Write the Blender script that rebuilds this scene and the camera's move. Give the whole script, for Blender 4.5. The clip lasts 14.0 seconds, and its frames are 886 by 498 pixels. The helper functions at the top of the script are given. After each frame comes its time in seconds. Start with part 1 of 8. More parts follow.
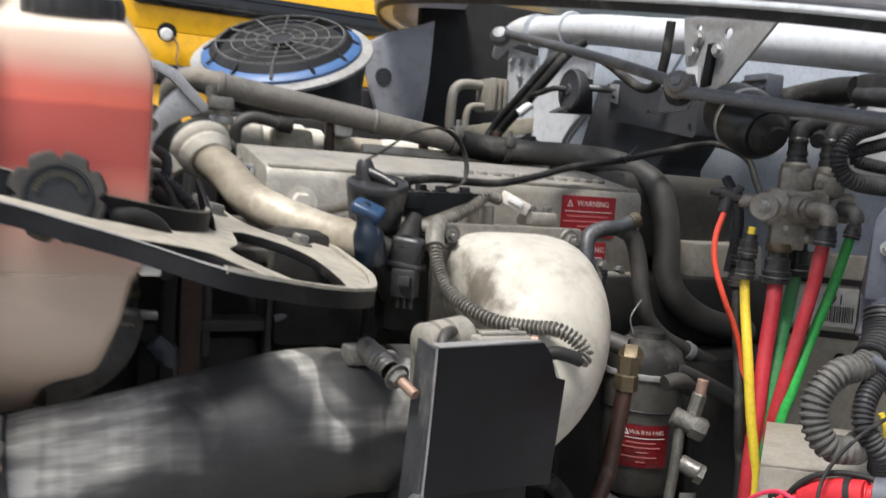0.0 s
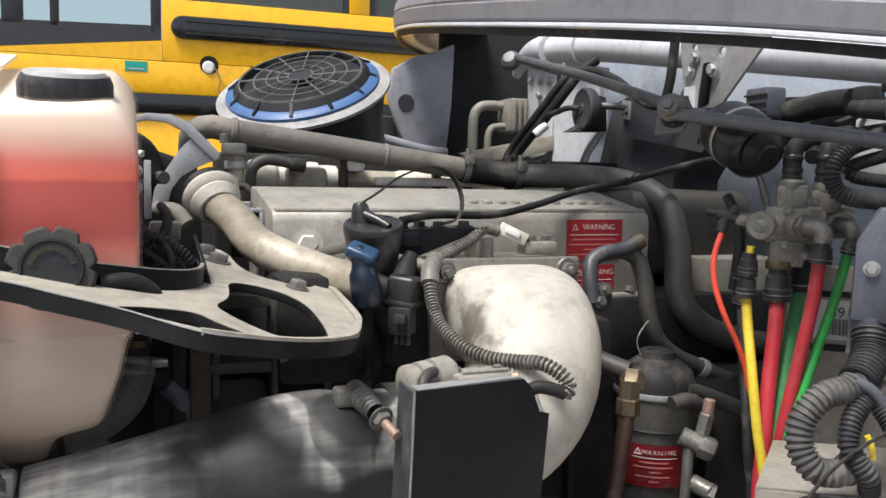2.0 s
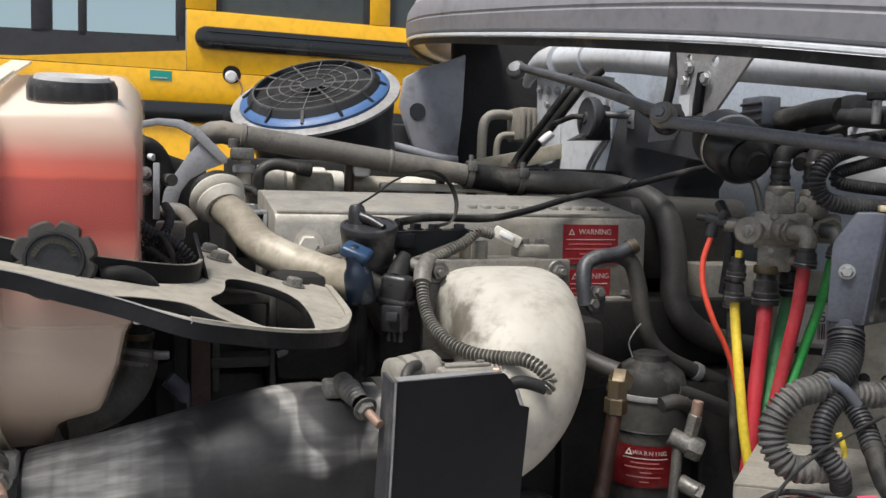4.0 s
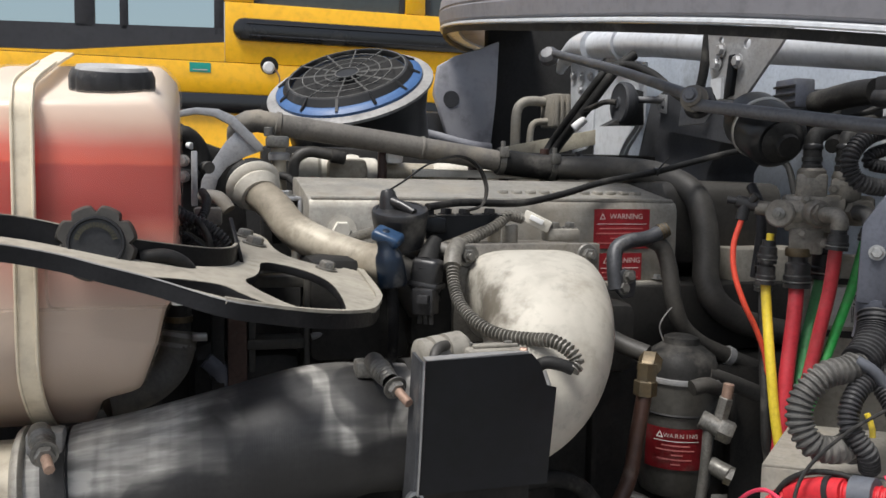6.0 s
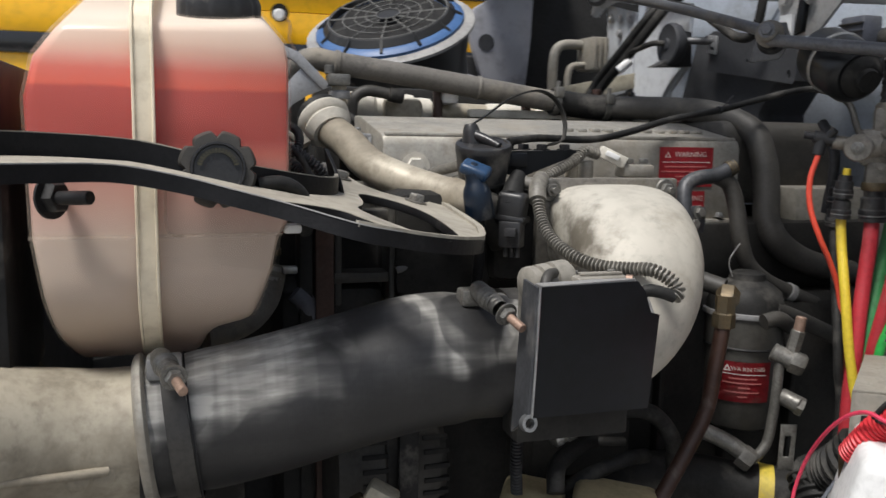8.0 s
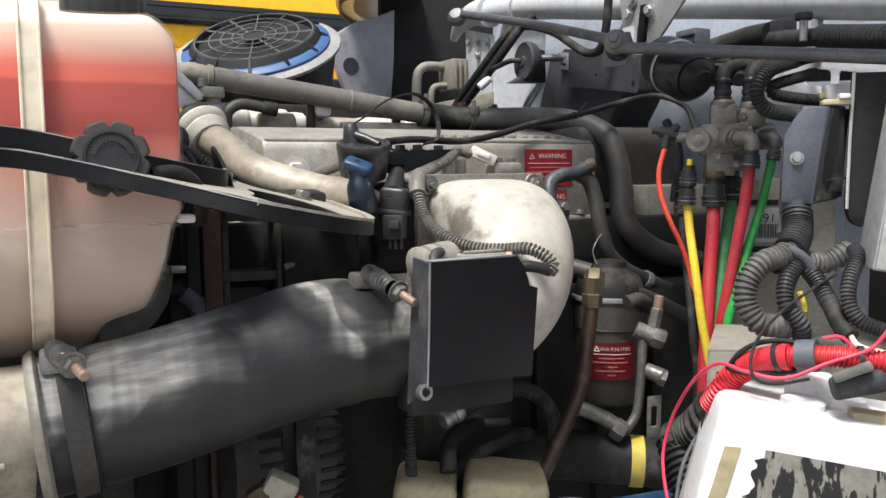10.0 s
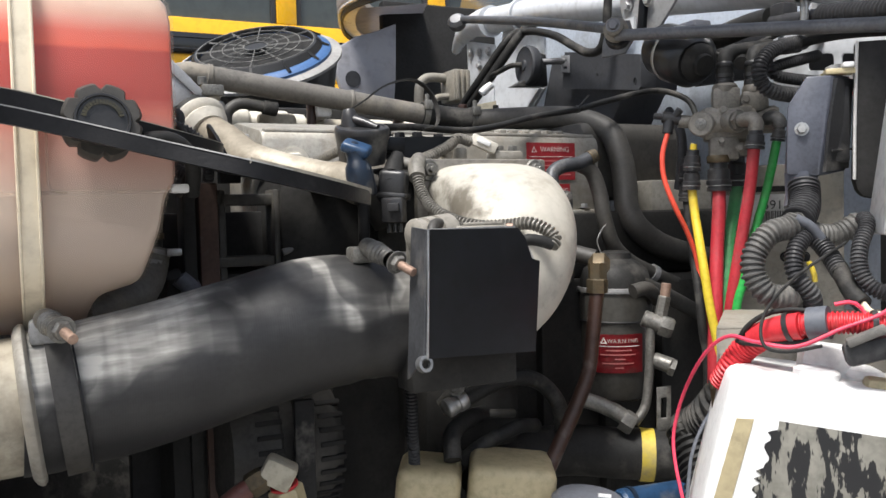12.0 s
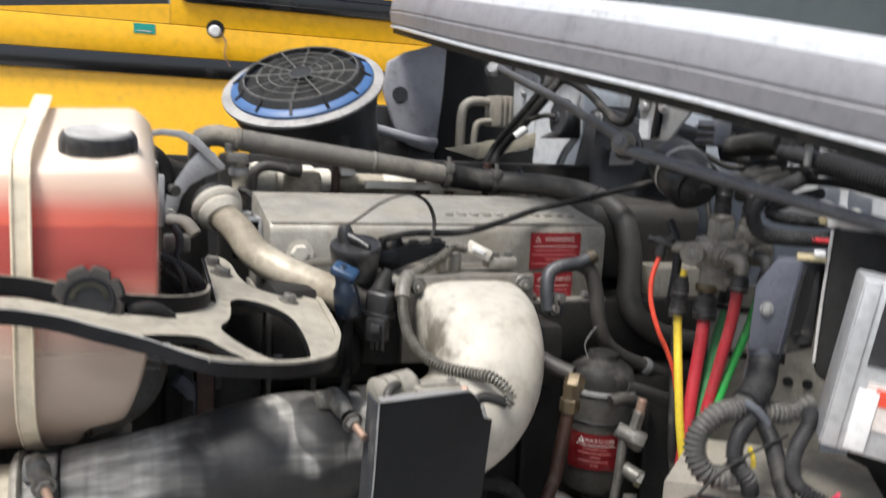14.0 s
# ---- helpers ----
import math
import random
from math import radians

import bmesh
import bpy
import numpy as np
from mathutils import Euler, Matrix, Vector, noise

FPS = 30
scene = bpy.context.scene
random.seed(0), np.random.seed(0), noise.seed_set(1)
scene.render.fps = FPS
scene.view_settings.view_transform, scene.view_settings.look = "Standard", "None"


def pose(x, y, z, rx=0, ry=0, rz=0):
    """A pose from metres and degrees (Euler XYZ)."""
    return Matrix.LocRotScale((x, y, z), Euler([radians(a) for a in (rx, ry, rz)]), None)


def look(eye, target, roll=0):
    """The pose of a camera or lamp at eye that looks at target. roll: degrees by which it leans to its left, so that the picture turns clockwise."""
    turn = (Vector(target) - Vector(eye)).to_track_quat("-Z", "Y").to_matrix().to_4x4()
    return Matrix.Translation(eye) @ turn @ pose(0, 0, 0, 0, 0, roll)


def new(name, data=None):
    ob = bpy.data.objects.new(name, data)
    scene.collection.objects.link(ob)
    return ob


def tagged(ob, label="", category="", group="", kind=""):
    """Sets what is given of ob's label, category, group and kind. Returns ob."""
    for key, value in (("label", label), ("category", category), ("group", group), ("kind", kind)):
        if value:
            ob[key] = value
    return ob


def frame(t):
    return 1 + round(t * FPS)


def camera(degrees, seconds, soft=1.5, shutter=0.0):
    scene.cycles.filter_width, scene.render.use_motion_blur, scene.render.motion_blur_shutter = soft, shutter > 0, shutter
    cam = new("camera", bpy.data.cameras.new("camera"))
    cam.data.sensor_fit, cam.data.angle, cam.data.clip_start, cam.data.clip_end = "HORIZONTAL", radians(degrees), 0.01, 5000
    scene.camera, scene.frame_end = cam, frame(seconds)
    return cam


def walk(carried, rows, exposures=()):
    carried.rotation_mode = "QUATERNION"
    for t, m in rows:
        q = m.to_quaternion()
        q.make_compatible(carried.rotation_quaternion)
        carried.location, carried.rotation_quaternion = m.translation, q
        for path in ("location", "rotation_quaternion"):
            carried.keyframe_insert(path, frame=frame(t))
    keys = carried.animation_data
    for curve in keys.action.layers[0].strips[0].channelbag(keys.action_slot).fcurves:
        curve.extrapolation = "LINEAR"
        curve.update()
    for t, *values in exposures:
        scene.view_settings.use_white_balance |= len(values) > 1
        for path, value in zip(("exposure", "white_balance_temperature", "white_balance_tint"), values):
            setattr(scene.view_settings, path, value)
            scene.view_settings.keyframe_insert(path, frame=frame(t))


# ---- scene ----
cam = camera(55.5, 14.0, shutter=0.5)
PATH = [
    (0, (0.0272, 0.0330, 1.5952), (-0.0058, 2.0224, 1.3923), 2.32),
    (0.2, (0.0400, -0.0100, 1.6200), (-0.0630, 1.9780, 1.4290), 1.10),
    (0.5, (0.0388, -0.0160, 1.6300), (-0.1601, 1.9659, 1.4497), -0.61),
    (1, (0.0523, -0.0030, 1.6370), (-0.1591, 1.9725, 1.4077), -0.60),
    (1.5, (0.0824, 0.0080, 1.6371), (-0.1199, 1.9857, 1.4184), -0.70),
    (2, (0.1143, 0.0050, 1.6393), (-0.0619, 1.9882, 1.4496), -0.90),
    (2.5, (0.1416, -0.0090, 1.6362), (-0.0410, 1.9754, 1.4661), -0.70),
    (3, (0.1500, -0.0290, 1.6308), (-0.0503, 1.9544, 1.4694), -0.51),
    (3.2, (0.1491, -0.0300, 1.6287), (-0.0565, 1.9521, 1.4590), -0.41),
    (5.3, (0.1882, -0.0340, 1.6295), (-0.1162, 1.9371, 1.4809), -1.24),
    (5.5, (0.1863, -0.0400, 1.6283), (-0.1276, 1.9290, 1.4721), -1.24),
    (6, (0.1756, -0.0470, 1.6226), (-0.1490, 1.9176, 1.4355), -0.94),
    (6.5, (0.1718, -0.0570, 1.6203), (-0.1526, 1.9041, 1.3991), -0.53),
    (7, (0.1597, -0.1050, 1.6074), (-0.1936, 1.8475, 1.3562), -0.04),
    (7.5, (0.1408, -0.1090, 1.6051), (-0.2371, 1.8359, 1.3321), 0.26),
    (7.7, (0.1200, -0.1130, 1.6060), (-0.2790, 1.8250, 1.3150), 0.00),
    (8, (0.0422, -0.0780, 1.5952), (-0.2530, 1.8784, 1.3030), -0.91),
    (8.5, (-0.0382, -0.0850, 1.5986), (-0.0882, 1.8890, 1.2813), -2.65),
    (9, (-0.0288, -0.1180, 1.5782), (0.0093, 1.8609, 1.2912), -2.26),
    (9.2, (-0.0148, -0.1320, 1.5642), (0.0309, 1.8496, 1.2977), -2.16),
    (11.3, (0.0218, -0.1470, 1.4995), (0.0241, 1.8476, 1.3524), -2.89),
    (11.5, (0.0200, -0.1470, 1.4834), (0.0305, 1.8484, 1.3478), -2.99),
    (12, (0.0200, -0.1290, 1.4543), (0.0371, 1.8676, 1.3382), -3.29),
    (12.5, (0.0278, -0.1250, 1.4579), (0.0347, 1.8732, 1.3731), -3.50),
    (13, (0.0581, -0.1180, 1.4830), (0.0369, 1.8794, 1.3843), -3.50),
    (13.5, (0.1257, -0.1200, 1.6051), (0.0374, 1.8634, 1.3633), -1.38),
    (13.8, (0.1480, -0.1390, 1.7000), (0.0230, 1.8320, 1.3860), 0.10),
    (14, (0.1753, -0.1600, 1.7709), (-0.0040, 1.8065, 1.4537), 1.03),
]
EXPOSURES = ((0.0, 0.16), (0.4, 0.0), (1.0, -0.05), (2.0, 0.14), (3.2, -0.04), (5.5, -0.2), (7.0, -0.26), (8.0, -0.31), (9.0, 0.01), (11.5, 0.28), (12.5, 0.36), (13.0, 0.37), (14.0, 0.13))
walk(cam, [(t, look(eye, target, roll)) for t, eye, target, roll in PATH], EXPOSURES)
# exposure and light of an open, bright yard: soft high light from the upper left behind the eye
scene.view_settings.exposure = 0.88
world = bpy.data.worlds.new("world")
scene.world = world
world.use_nodes = True
wn, wl = world.node_tree.nodes, world.node_tree.links
sky = wn.new("ShaderNodeTexSky")
sky.sky_type, sky.sun_disc = "NISHITA", False
sky.sun_elevation, sky.sun_rotation = radians(65), radians(211)
sky.air_density, sky.dust_density, sky.ozone_density = 1.0, 3.0, 1.0
wn["Background"].inputs["Strength"].default_value = 0.15
pale = wn.new("ShaderNodeHueSaturation")
pale.inputs["Saturation"].default_value = 0.6
wl.new(sky.outputs["Color"], pale.inputs["Color"])
wl.new(pale.outputs["Color"], wn["Background"].inputs["Color"])
sun = new("sun", bpy.data.lights.new("sun", "SUN"))
sun.data.energy, sun.data.angle, sun.data.color = 4.5, radians(16), (1.0, 0.975, 0.94)
sun.matrix_world = look((-0.218 * 5, 1.0 - 0.362 * 5, 1.3 + 0.906 * 5), (0, 1.0, 1.3))

# the truck's own axes: x to the rear, y to its far side, z up
TRUCK = pose(0.1, 1.25, 0.0, 0, 2.0, 25.5)


# ---- materials ----
def material(name, base, second=None, rough=0.6, metal=0.0, grain=40.0, bump=0.15, dust=None, dust_amount=0.3, dust_scale=9.0, coat=0.0, alpha=1.0, rough2=None, wear=None, wear_amount=0.0):
    m = bpy.data.materials.new(name)
    m.use_nodes = True
    n, l = m.node_tree.nodes, m.node_tree.links
    p = n["Principled BSDF"]
    co = n.new("ShaderNodeTexCoord")

    def noise_tex(scale, detail=6.0, rough_=0.6):
        t = n.new("ShaderNodeTexNoise")
        t.inputs["Scale"].default_value, t.inputs["Detail"].default_value, t.inputs["Roughness"].default_value = scale, detail, rough_
        l.new(co.outputs["Object"], t.inputs["Vector"])
        return t.outputs["Fac"]

    def ramp(fac, a, b):
        r = n.new("ShaderNodeMapRange")
        r.inputs["From Min"].default_value, r.inputs["From Max"].default_value = a, b
        l.new(fac, r.inputs["Value"])
        return r.outputs["Result"]

    def mix(fac, a, b):
        x = n.new("ShaderNodeMix")
        x.data_type = "RGBA"
        l.new(fac, x.inputs["Factor"])
        for v, s in ((a, x.inputs["A"]), (b, x.inputs["B"])):
            if isinstance(v, tuple):
                s.default_value = (*v, 1)
            else:
                l.new(v, s)
        return x.outputs["Result"]

    second = second or tuple(v * 0.7 for v in base)
    fine = noise_tex(grain * 4)
    col = mix(ramp(noise_tex(grain * 0.35), 0.35, 0.65), base, second)
    col = mix(ramp(fine, 0.45, 0.8), col, tuple(v * 0.8 for v in second))
    rr = noise_tex(grain * 0.5)
    rmap = n.new("ShaderNodeMapRange")
    rmap.inputs["To Min"].default_value, rmap.inputs["To Max"].default_value = max(rough - 0.1, 0.02), min((rough2 or rough + 0.12), 1)
    l.new(rr, rmap.inputs["Value"])
    rsock = rmap.outputs["Result"]
    if dust:
        d = ramp(noise_tex(dust_scale, 8.0, 0.65), 0.62 - dust_amount * 0.4, 0.75 - dust_amount * 0.25)
        dm = n.new("ShaderNodeMath")
        dm.operation = "MULTIPLY"
        dm.inputs[1].default_value = min(1.0, 0.45 + dust_amount * 0.6)
        l.new(d, dm.inputs[0])
        col = mix(dm.outputs[0], col, dust)
        mx = n.new("ShaderNodeMix")
        l.new(dm.outputs[0], mx.inputs["Factor"])
        l.new(rsock, mx.inputs["A"])
        mx.inputs["B"].default_value = 0.9
        rsock = mx.outputs["Result"]
        if metal:
            mm = n.new("ShaderNodeMapRange")
            mm.inputs["To Min"].default_value, mm.inputs["To Max"].default_value = metal, metal * 0.2
            l.new(dm.outputs[0], mm.inputs["Value"])
            l.new(mm.outputs["Result"], p.inputs["Metallic"])
    elif metal:
        p.inputs["Metallic"].default_value = metal
    if dust and max(base) < 0.6 and metal < 0.8:
        gr = ramp(noise_tex(dust_scale * 2.7, 9.0, 0.72), 0.54, 0.70)
        gm = n.new("ShaderNodeMath")
        gm.operation = "MULTIPLY"
        gm.inputs[1].default_value = 0.55
        l.new(gr, gm.inputs[0])
        col = mix(gm.outputs[0], col, tuple(v * 0.4 for v in second))
    if wear:
        w = ramp(noise_tex(grain * 0.8, 10.0, 0.75), 0.66 - wear_amount * 0.2, 0.7)
        col = mix(w, col, wear)
    l.new(col, p.inputs["Base Color"])
    l.new(rsock, p.inputs["Roughness"])
    p.inputs["Coat Weight"].default_value = coat
    p.inputs["Coat Roughness"].default_value = 0.15
    p.inputs["Alpha"].default_value = alpha
    if bump:
        b = n.new("ShaderNodeBump")
        b.inputs["Strength"].default_value, b.inputs["Distance"].default_value = bump, 0.002
        l.new(noise_tex(grain * 3, 4.0), b.inputs["Height"])
        l.new(b.outputs["Normal"], p.inputs["Normal"])
    return m


TAN = (0.30, 0.265, 0.21)
GREY_DUST = (0.26, 0.245, 0.22)
M = {}
M["alu_cast"] = material("cast_aluminium", (0.70, 0.665, 0.585), (0.60, 0.57, 0.495), 0.58, 0.1, 22, 0.2, (0.24, 0.21, 0.165), 0.17, 6)
M["alu_elbow"] = material("smooth_cast_aluminium", (0.52, 0.495, 0.43), (0.46, 0.43, 0.37), 0.62, 0.1, 8, 0.10, (0.30, 0.265, 0.205), 0.22, 8)
M["alternator"] = material("dirty_alternator_casting", (0.065, 0.062, 0.057), (0.035, 0.033, 0.03), 0.6, 0.2, 40, 0.3, (0.03, 0.028, 0.025), 0.3, 14)
M["alu_cover"] = material("painted_aluminium", (0.46, 0.44, 0.395), (0.34, 0.324, 0.285), 0.46, 0.5, 40, 0.2, (0.23, 0.205, 0.165), 0.5, 9)
M["alu_pipe"] = material("dirty_aluminium_pipe", (0.50, 0.455, 0.365), (0.33, 0.29, 0.22), 0.46, 0.15, 14, 0.2, (0.15, 0.127, 0.095), 0.34, 9)
M["steel"] = material("zinc_steel", (0.50, 0.50, 0.49), (0.38, 0.38, 0.37), 0.35, 0.85, 60, 0.1, GREY_DUST, 0.3, 15)
M["steel_grey"] = material("grey_painted_steel", (0.34, 0.34, 0.34), (0.27, 0.27, 0.27), 0.5, 0.3, 50, 0.1, GREY_DUST, 0.35, 12)
M["black_steel"] = material("black_painted_steel", (0.008, 0.009, 0.012), (0.005, 0.006, 0.007), 0.28, 0.0, 14, 0.10, (0.016, 0.018, 0.023), 0.25, 4, rough2=0.55)
M["edge"] = material("bare_steel_edge", (0.55, 0.56, 0.57), (0.35, 0.36, 0.37), 0.35, 0.9, 90, 0.1)
M["cast_black"] = material("black_cast_iron", (0.022, 0.022, 0.023), (0.014, 0.014, 0.015), 0.5, 0.0, 50, 0.3, GREY_DUST, 0.12, 10)
M["dusty_top"] = material("dusty_cast_iron", (0.40, 0.37, 0.305), (0.31, 0.285, 0.235), 0.8, 0.0, 18, 0.3, (0.14, 0.13, 0.112), 0.22, 7)
M["rubber"] = material("black_rubber", (0.027, 0.0265, 0.0255), (0.017, 0.017, 0.0165), 0.55, 0.0, 60, 0.25, (0.13, 0.122, 0.11), 0.26, 14)
M["rubber_dusty"] = material("dusty_rubber", (0.058, 0.054, 0.048), (0.036, 0.034, 0.0305), 0.55, 0.0, 40, 0.25, (0.16, 0.147, 0.124), 0.22, 7)
M["pipe_grey"] = material("dusty_grey_pipe", (0.18, 0.168, 0.15), (0.135, 0.126, 0.112), 0.65, 0.1, 50, 0.2, TAN, 0.3, 8)
M["black_plastic"] = material("black_plastic", (0.028, 0.028, 0.029), (0.019, 0.019, 0.020), 0.34, 0.0, 60, 0.15, GREY_DUST, 0.2, 12)
M["conduit"] = material("split_conduit", (0.041, 0.041, 0.043), (0.029, 0.029, 0.031), 0.42, 0.0, 60, 0.1, (0.125, 0.124, 0.122), 0.27, 9)
M["conduit_dusty"] = material("dusty_conduit", (0.24, 0.226, 0.195), (0.10, 0.094, 0.081), 0.38, 0.0, 60, 0.15, (0.33, 0.31, 0.27), 0.3, 20)
M["grey_plastic"] = material("blue_grey_plastic", (0.092, 0.099, 0.124), (0.072, 0.078, 0.098), 0.42, 0.0, 50, 0.15, (0.20, 0.20, 0.205), 0.2, 9)
M["fender_plastic"] = material("grey_fender_plastic", (0.32, 0.325, 0.36), (0.24, 0.243, 0.27), 0.5, 0.0, 7, 0.1, (0.33, 0.33, 0.345), 0.35, 5)
M["engine_dark"] = material("oily_engine_iron", (0.029, 0.028, 0.026), (0.019, 0.0185, 0.0175), 0.6, 0.0, 35, 0.4, (0.05, 0.045, 0.04), 0.12, 8)
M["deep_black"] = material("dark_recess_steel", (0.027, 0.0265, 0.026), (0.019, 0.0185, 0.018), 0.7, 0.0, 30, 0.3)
M["white_paint"] = material("white_cab_paint", (0.66, 0.685, 0.715), (0.60, 0.62, 0.65), 0.3, 0.0, 14, 0.05, (0.30, 0.29, 0.28), 0.13, 7, coat=0.3)
M["blue_white"] = material("pale_blue_cab_paint", (0.55, 0.605, 0.68), (0.46, 0.51, 0.58), 0.35, 0.0, 30, 0.05, (0.2, 0.2, 0.2), 0.2, 5, coat=0.2)
M["cowl"] = material("grey_cowl_rubber", (0.25, 0.248, 0.27), (0.23, 0.229, 0.248), 0.5, 0.0, 12, 0.12, (0.30, 0.296, 0.305), 0.08, 3)
M["tank"] = material("milky_tank_plastic", (0.88, 0.78, 0.66), (0.82, 0.70, 0.57), 0.35, 0.0, 12, 0.1, (0.55, 0.42, 0.30), 0.1, 6)
M["strap"] = material("cream_plastic_strap", (0.88, 0.79, 0.62), (0.80, 0.68, 0.50), 0.45, 0.0, 14, 0.1, (0.55, 0.42, 0.27), 0.15, 8)
M["blue"] = material("blue_plastic", (0.022, 0.062, 0.135), (0.014, 0.04, 0.09), 0.35, 0.0, 50, 0.1, GREY_DUST, 0.15, 14)
M["blue_ring"] = material("blue_gasket", (0.055, 0.135, 0.31), (0.04, 0.105, 0.25), 0.45, 0.0, 50, 0.1)
M["rim_grey"] = material("pale_grey_plastic", (0.55, 0.545, 0.53), (0.46, 0.455, 0.445), 0.5, 0.0, 40, 0.15, GREY_DUST, 0.3, 7)
M["red_hose"] = material("red_air_hose", (0.50, 0.036, 0.05), (0.41, 0.03, 0.042), 0.45, 0.0, 40, 0.05, (0.35, 0.12, 0.11), 0.15, 12)
M["green_hose"] = material("green_air_hose", (0.03, 0.40, 0.075), (0.024, 0.31, 0.06), 0.4, 0.0, 40, 0.05, (0.12, 0.22, 0.12), 0.12, 12)
M["green_dull"] = material("dull_green_air_hose", (0.06, 0.30, 0.105), (0.05, 0.24, 0.08), 0.5, 0.0, 40, 0.05, (0.14, 0.2, 0.13), 0.2, 12)
M["yellow_hose"] = material("yellow_air_hose", (0.76, 0.58, 0.05), (0.66, 0.49, 0.04), 0.45, 0.0, 40, 0.05, (0.35, 0.28, 0.12), 0.2, 10)
M["orange_hose"] = material("orange_air_hose", (0.76, 0.085, 0.045), (0.66, 0.07, 0.04), 0.4, 0.0, 40, 0.05)
M["pink_wire"] = material("pink_wire", (0.75, 0.06, 0.12), (0.65, 0.05, 0.10), 0.4, 0.0, 40, 0.0)
M["red_conduit"] = material("red_conduit", (0.62, 0.03, 0.04), (0.5, 0.025, 0.035), 0.45, 0.0, 40, 0.1, (0.3, 0.12, 0.1), 0.12, 12)
M["grey_tape"] = material("grey_tape", (0.11, 0.12, 0.14), (0.09, 0.095, 0.11), 0.5, 0.0, 40, 0.1)
M["yellow_tape"] = material("yellow_tape", (0.62, 0.48, 0.06), (0.5, 0.38, 0.05), 0.5, 0.0, 40, 0.1, GREY_DUST, 0.2, 10)
M["brass"] = material("brass", (0.135, 0.10, 0.055), (0.08, 0.06, 0.034), 0.45, 0.5, 60, 0.2, (0.09, 0.075, 0.05), 0.45, 30)
M["copper"] = material("copper_thread", (0.42, 0.29, 0.22), (0.30, 0.20, 0.155), 0.5, 0.5, 80, 0.1)
M["brown_hose"] = material("brown_hose", (0.062, 0.030, 0.021), (0.042, 0.021, 0.015), 0.45, 0.0, 50, 0.1, GREY_DUST, 0.12, 12)
M["filter_paint"] = material("grey_filter_paint", (0.096, 0.092, 0.083), (0.068, 0.065, 0.058), 0.42, 0.25, 30, 0.15, (0.07, 0.065, 0.056), 0.25, 9)
M["valve_cast"] = material("oxidised_valve_casting", (0.28, 0.26, 0.225), (0.16, 0.147, 0.127), 0.42, 0.35, 60, 0.3, (0.18, 0.163, 0.133), 0.3, 18)
M["label_red"] = material("red_label", (0.29, 0.016, 0.022), (0.23, 0.014, 0.019), 0.45, 0.0, 30, 0.05, (0.22, 0.09, 0.08), 0.22, 26)
M["label_white"] = material("label_print", (0.72, 0.66, 0.62), (0.62, 0.56, 0.52), 0.5, 0.0, 40, 0.0)
M["label_worn"] = material("worn_label_print", (0.58, 0.47, 0.44), (0.50, 0.36, 0.34), 0.5, 0.0, 120, 0.0)
M["label_print"] = material("faded_label_print", (0.50, 0.16, 0.15), (0.46, 0.12, 0.12), 0.5, 0.0, 40, 0.0)
M["white_plastic"] = material("white_plastic", (0.82, 0.82, 0.81), (0.76, 0.76, 0.75), 0.4, 0.0, 25, 0.05)
M["cream_plastic"] = material("aged_cream_plastic", (0.55, 0.47, 0.29), (0.44, 0.37, 0.22), 0.45, 0.0, 20, 0.1, (0.2, 0.17, 0.11), 0.25, 8)
M["bus_yellow"] = material("school_bus_yellow", (0.99, 0.53, 0.012), (0.98, 0.51, 0.011), 0.3, 0.0, 6, 0.02, (0.62, 0.36, 0.05), 0.0, 3, coat=0.4)
M["bus_black"] = material("bus_black_trim", (0.008, 0.0075, 0.008), (0.006, 0.0055, 0.006), 0.22, 0.0, 8, 0.05, (0.06, 0.055, 0.05), 0.06, 4, coat=0.8)
M["bus_frame"] = material("bus_window_frame", (0.045, 0.045, 0.05), (0.035, 0.035, 0.04), 0.4, 0.0, 8, 0.05)
M["bus_glass"] = material("tinted_bus_glass", (0.06, 0.07, 0.066), (0.05, 0.058, 0.055), 0.08, 0.0, 3, 0.0, coat=0.5)
M["teal"] = material("teal_sticker", (0.02, 0.40, 0.32), (0.02, 0.34, 0.28), 0.4, 0.0, 10, 0.0)
M["linkage"] = material("dull_linkage_steel", (0.17, 0.172, 0.18), (0.115, 0.117, 0.125), 0.42, 0.4, 50, 0.1, GREY_DUST, 0.15, 12)
M["bracket"] = material("grey_phosphated_steel", (0.47, 0.475, 0.485), (0.38, 0.385, 0.395), 0.42, 0.4, 40, 0.1, GREY_DUST, 0.2, 12)
M["motor_black"] = material("satin_black_motor_paint", (0.016, 0.017, 0.019), (0.011, 0.012, 0.013), 0.32, 0.0, 60, 0.1, (0.06, 0.06, 0.06), 0.08, 16)
M["arm_black"] = material("gloss_black_casting", (0.012, 0.012, 0.013), (0.008, 0.008, 0.009), 0.42, 0.0, 50, 0.25, (0.05, 0.048, 0.044), 0.12, 14)
M["faint_print"] = material("worn_olive_print", (0.06, 0.055, 0.03), (0.03, 0.028, 0.018), 0.5, 0.0, 200, 0.0)
M["insulation"] = material("dark_insulation", (0.042, 0.044, 0.050), (0.031, 0.033, 0.038), 0.7, 0.0, 30, 0.3, (0.06, 0.06, 0.06), 0.2, 8)
M["rim_dirty"] = material("dirty_grey_flange", (0.37, 0.365, 0.357), (0.25, 0.245, 0.237), 0.5, 0.0, 20, 0.15, (0.42, 0.41, 0.39), 0.3, 6)
M["worn_steel"] = material("worn_dark_steel", (0.085, 0.088, 0.095), (0.05, 0.052, 0.057), 0.45, 0.3, 45, 0.15, GREY_DUST, 0.15, 12)
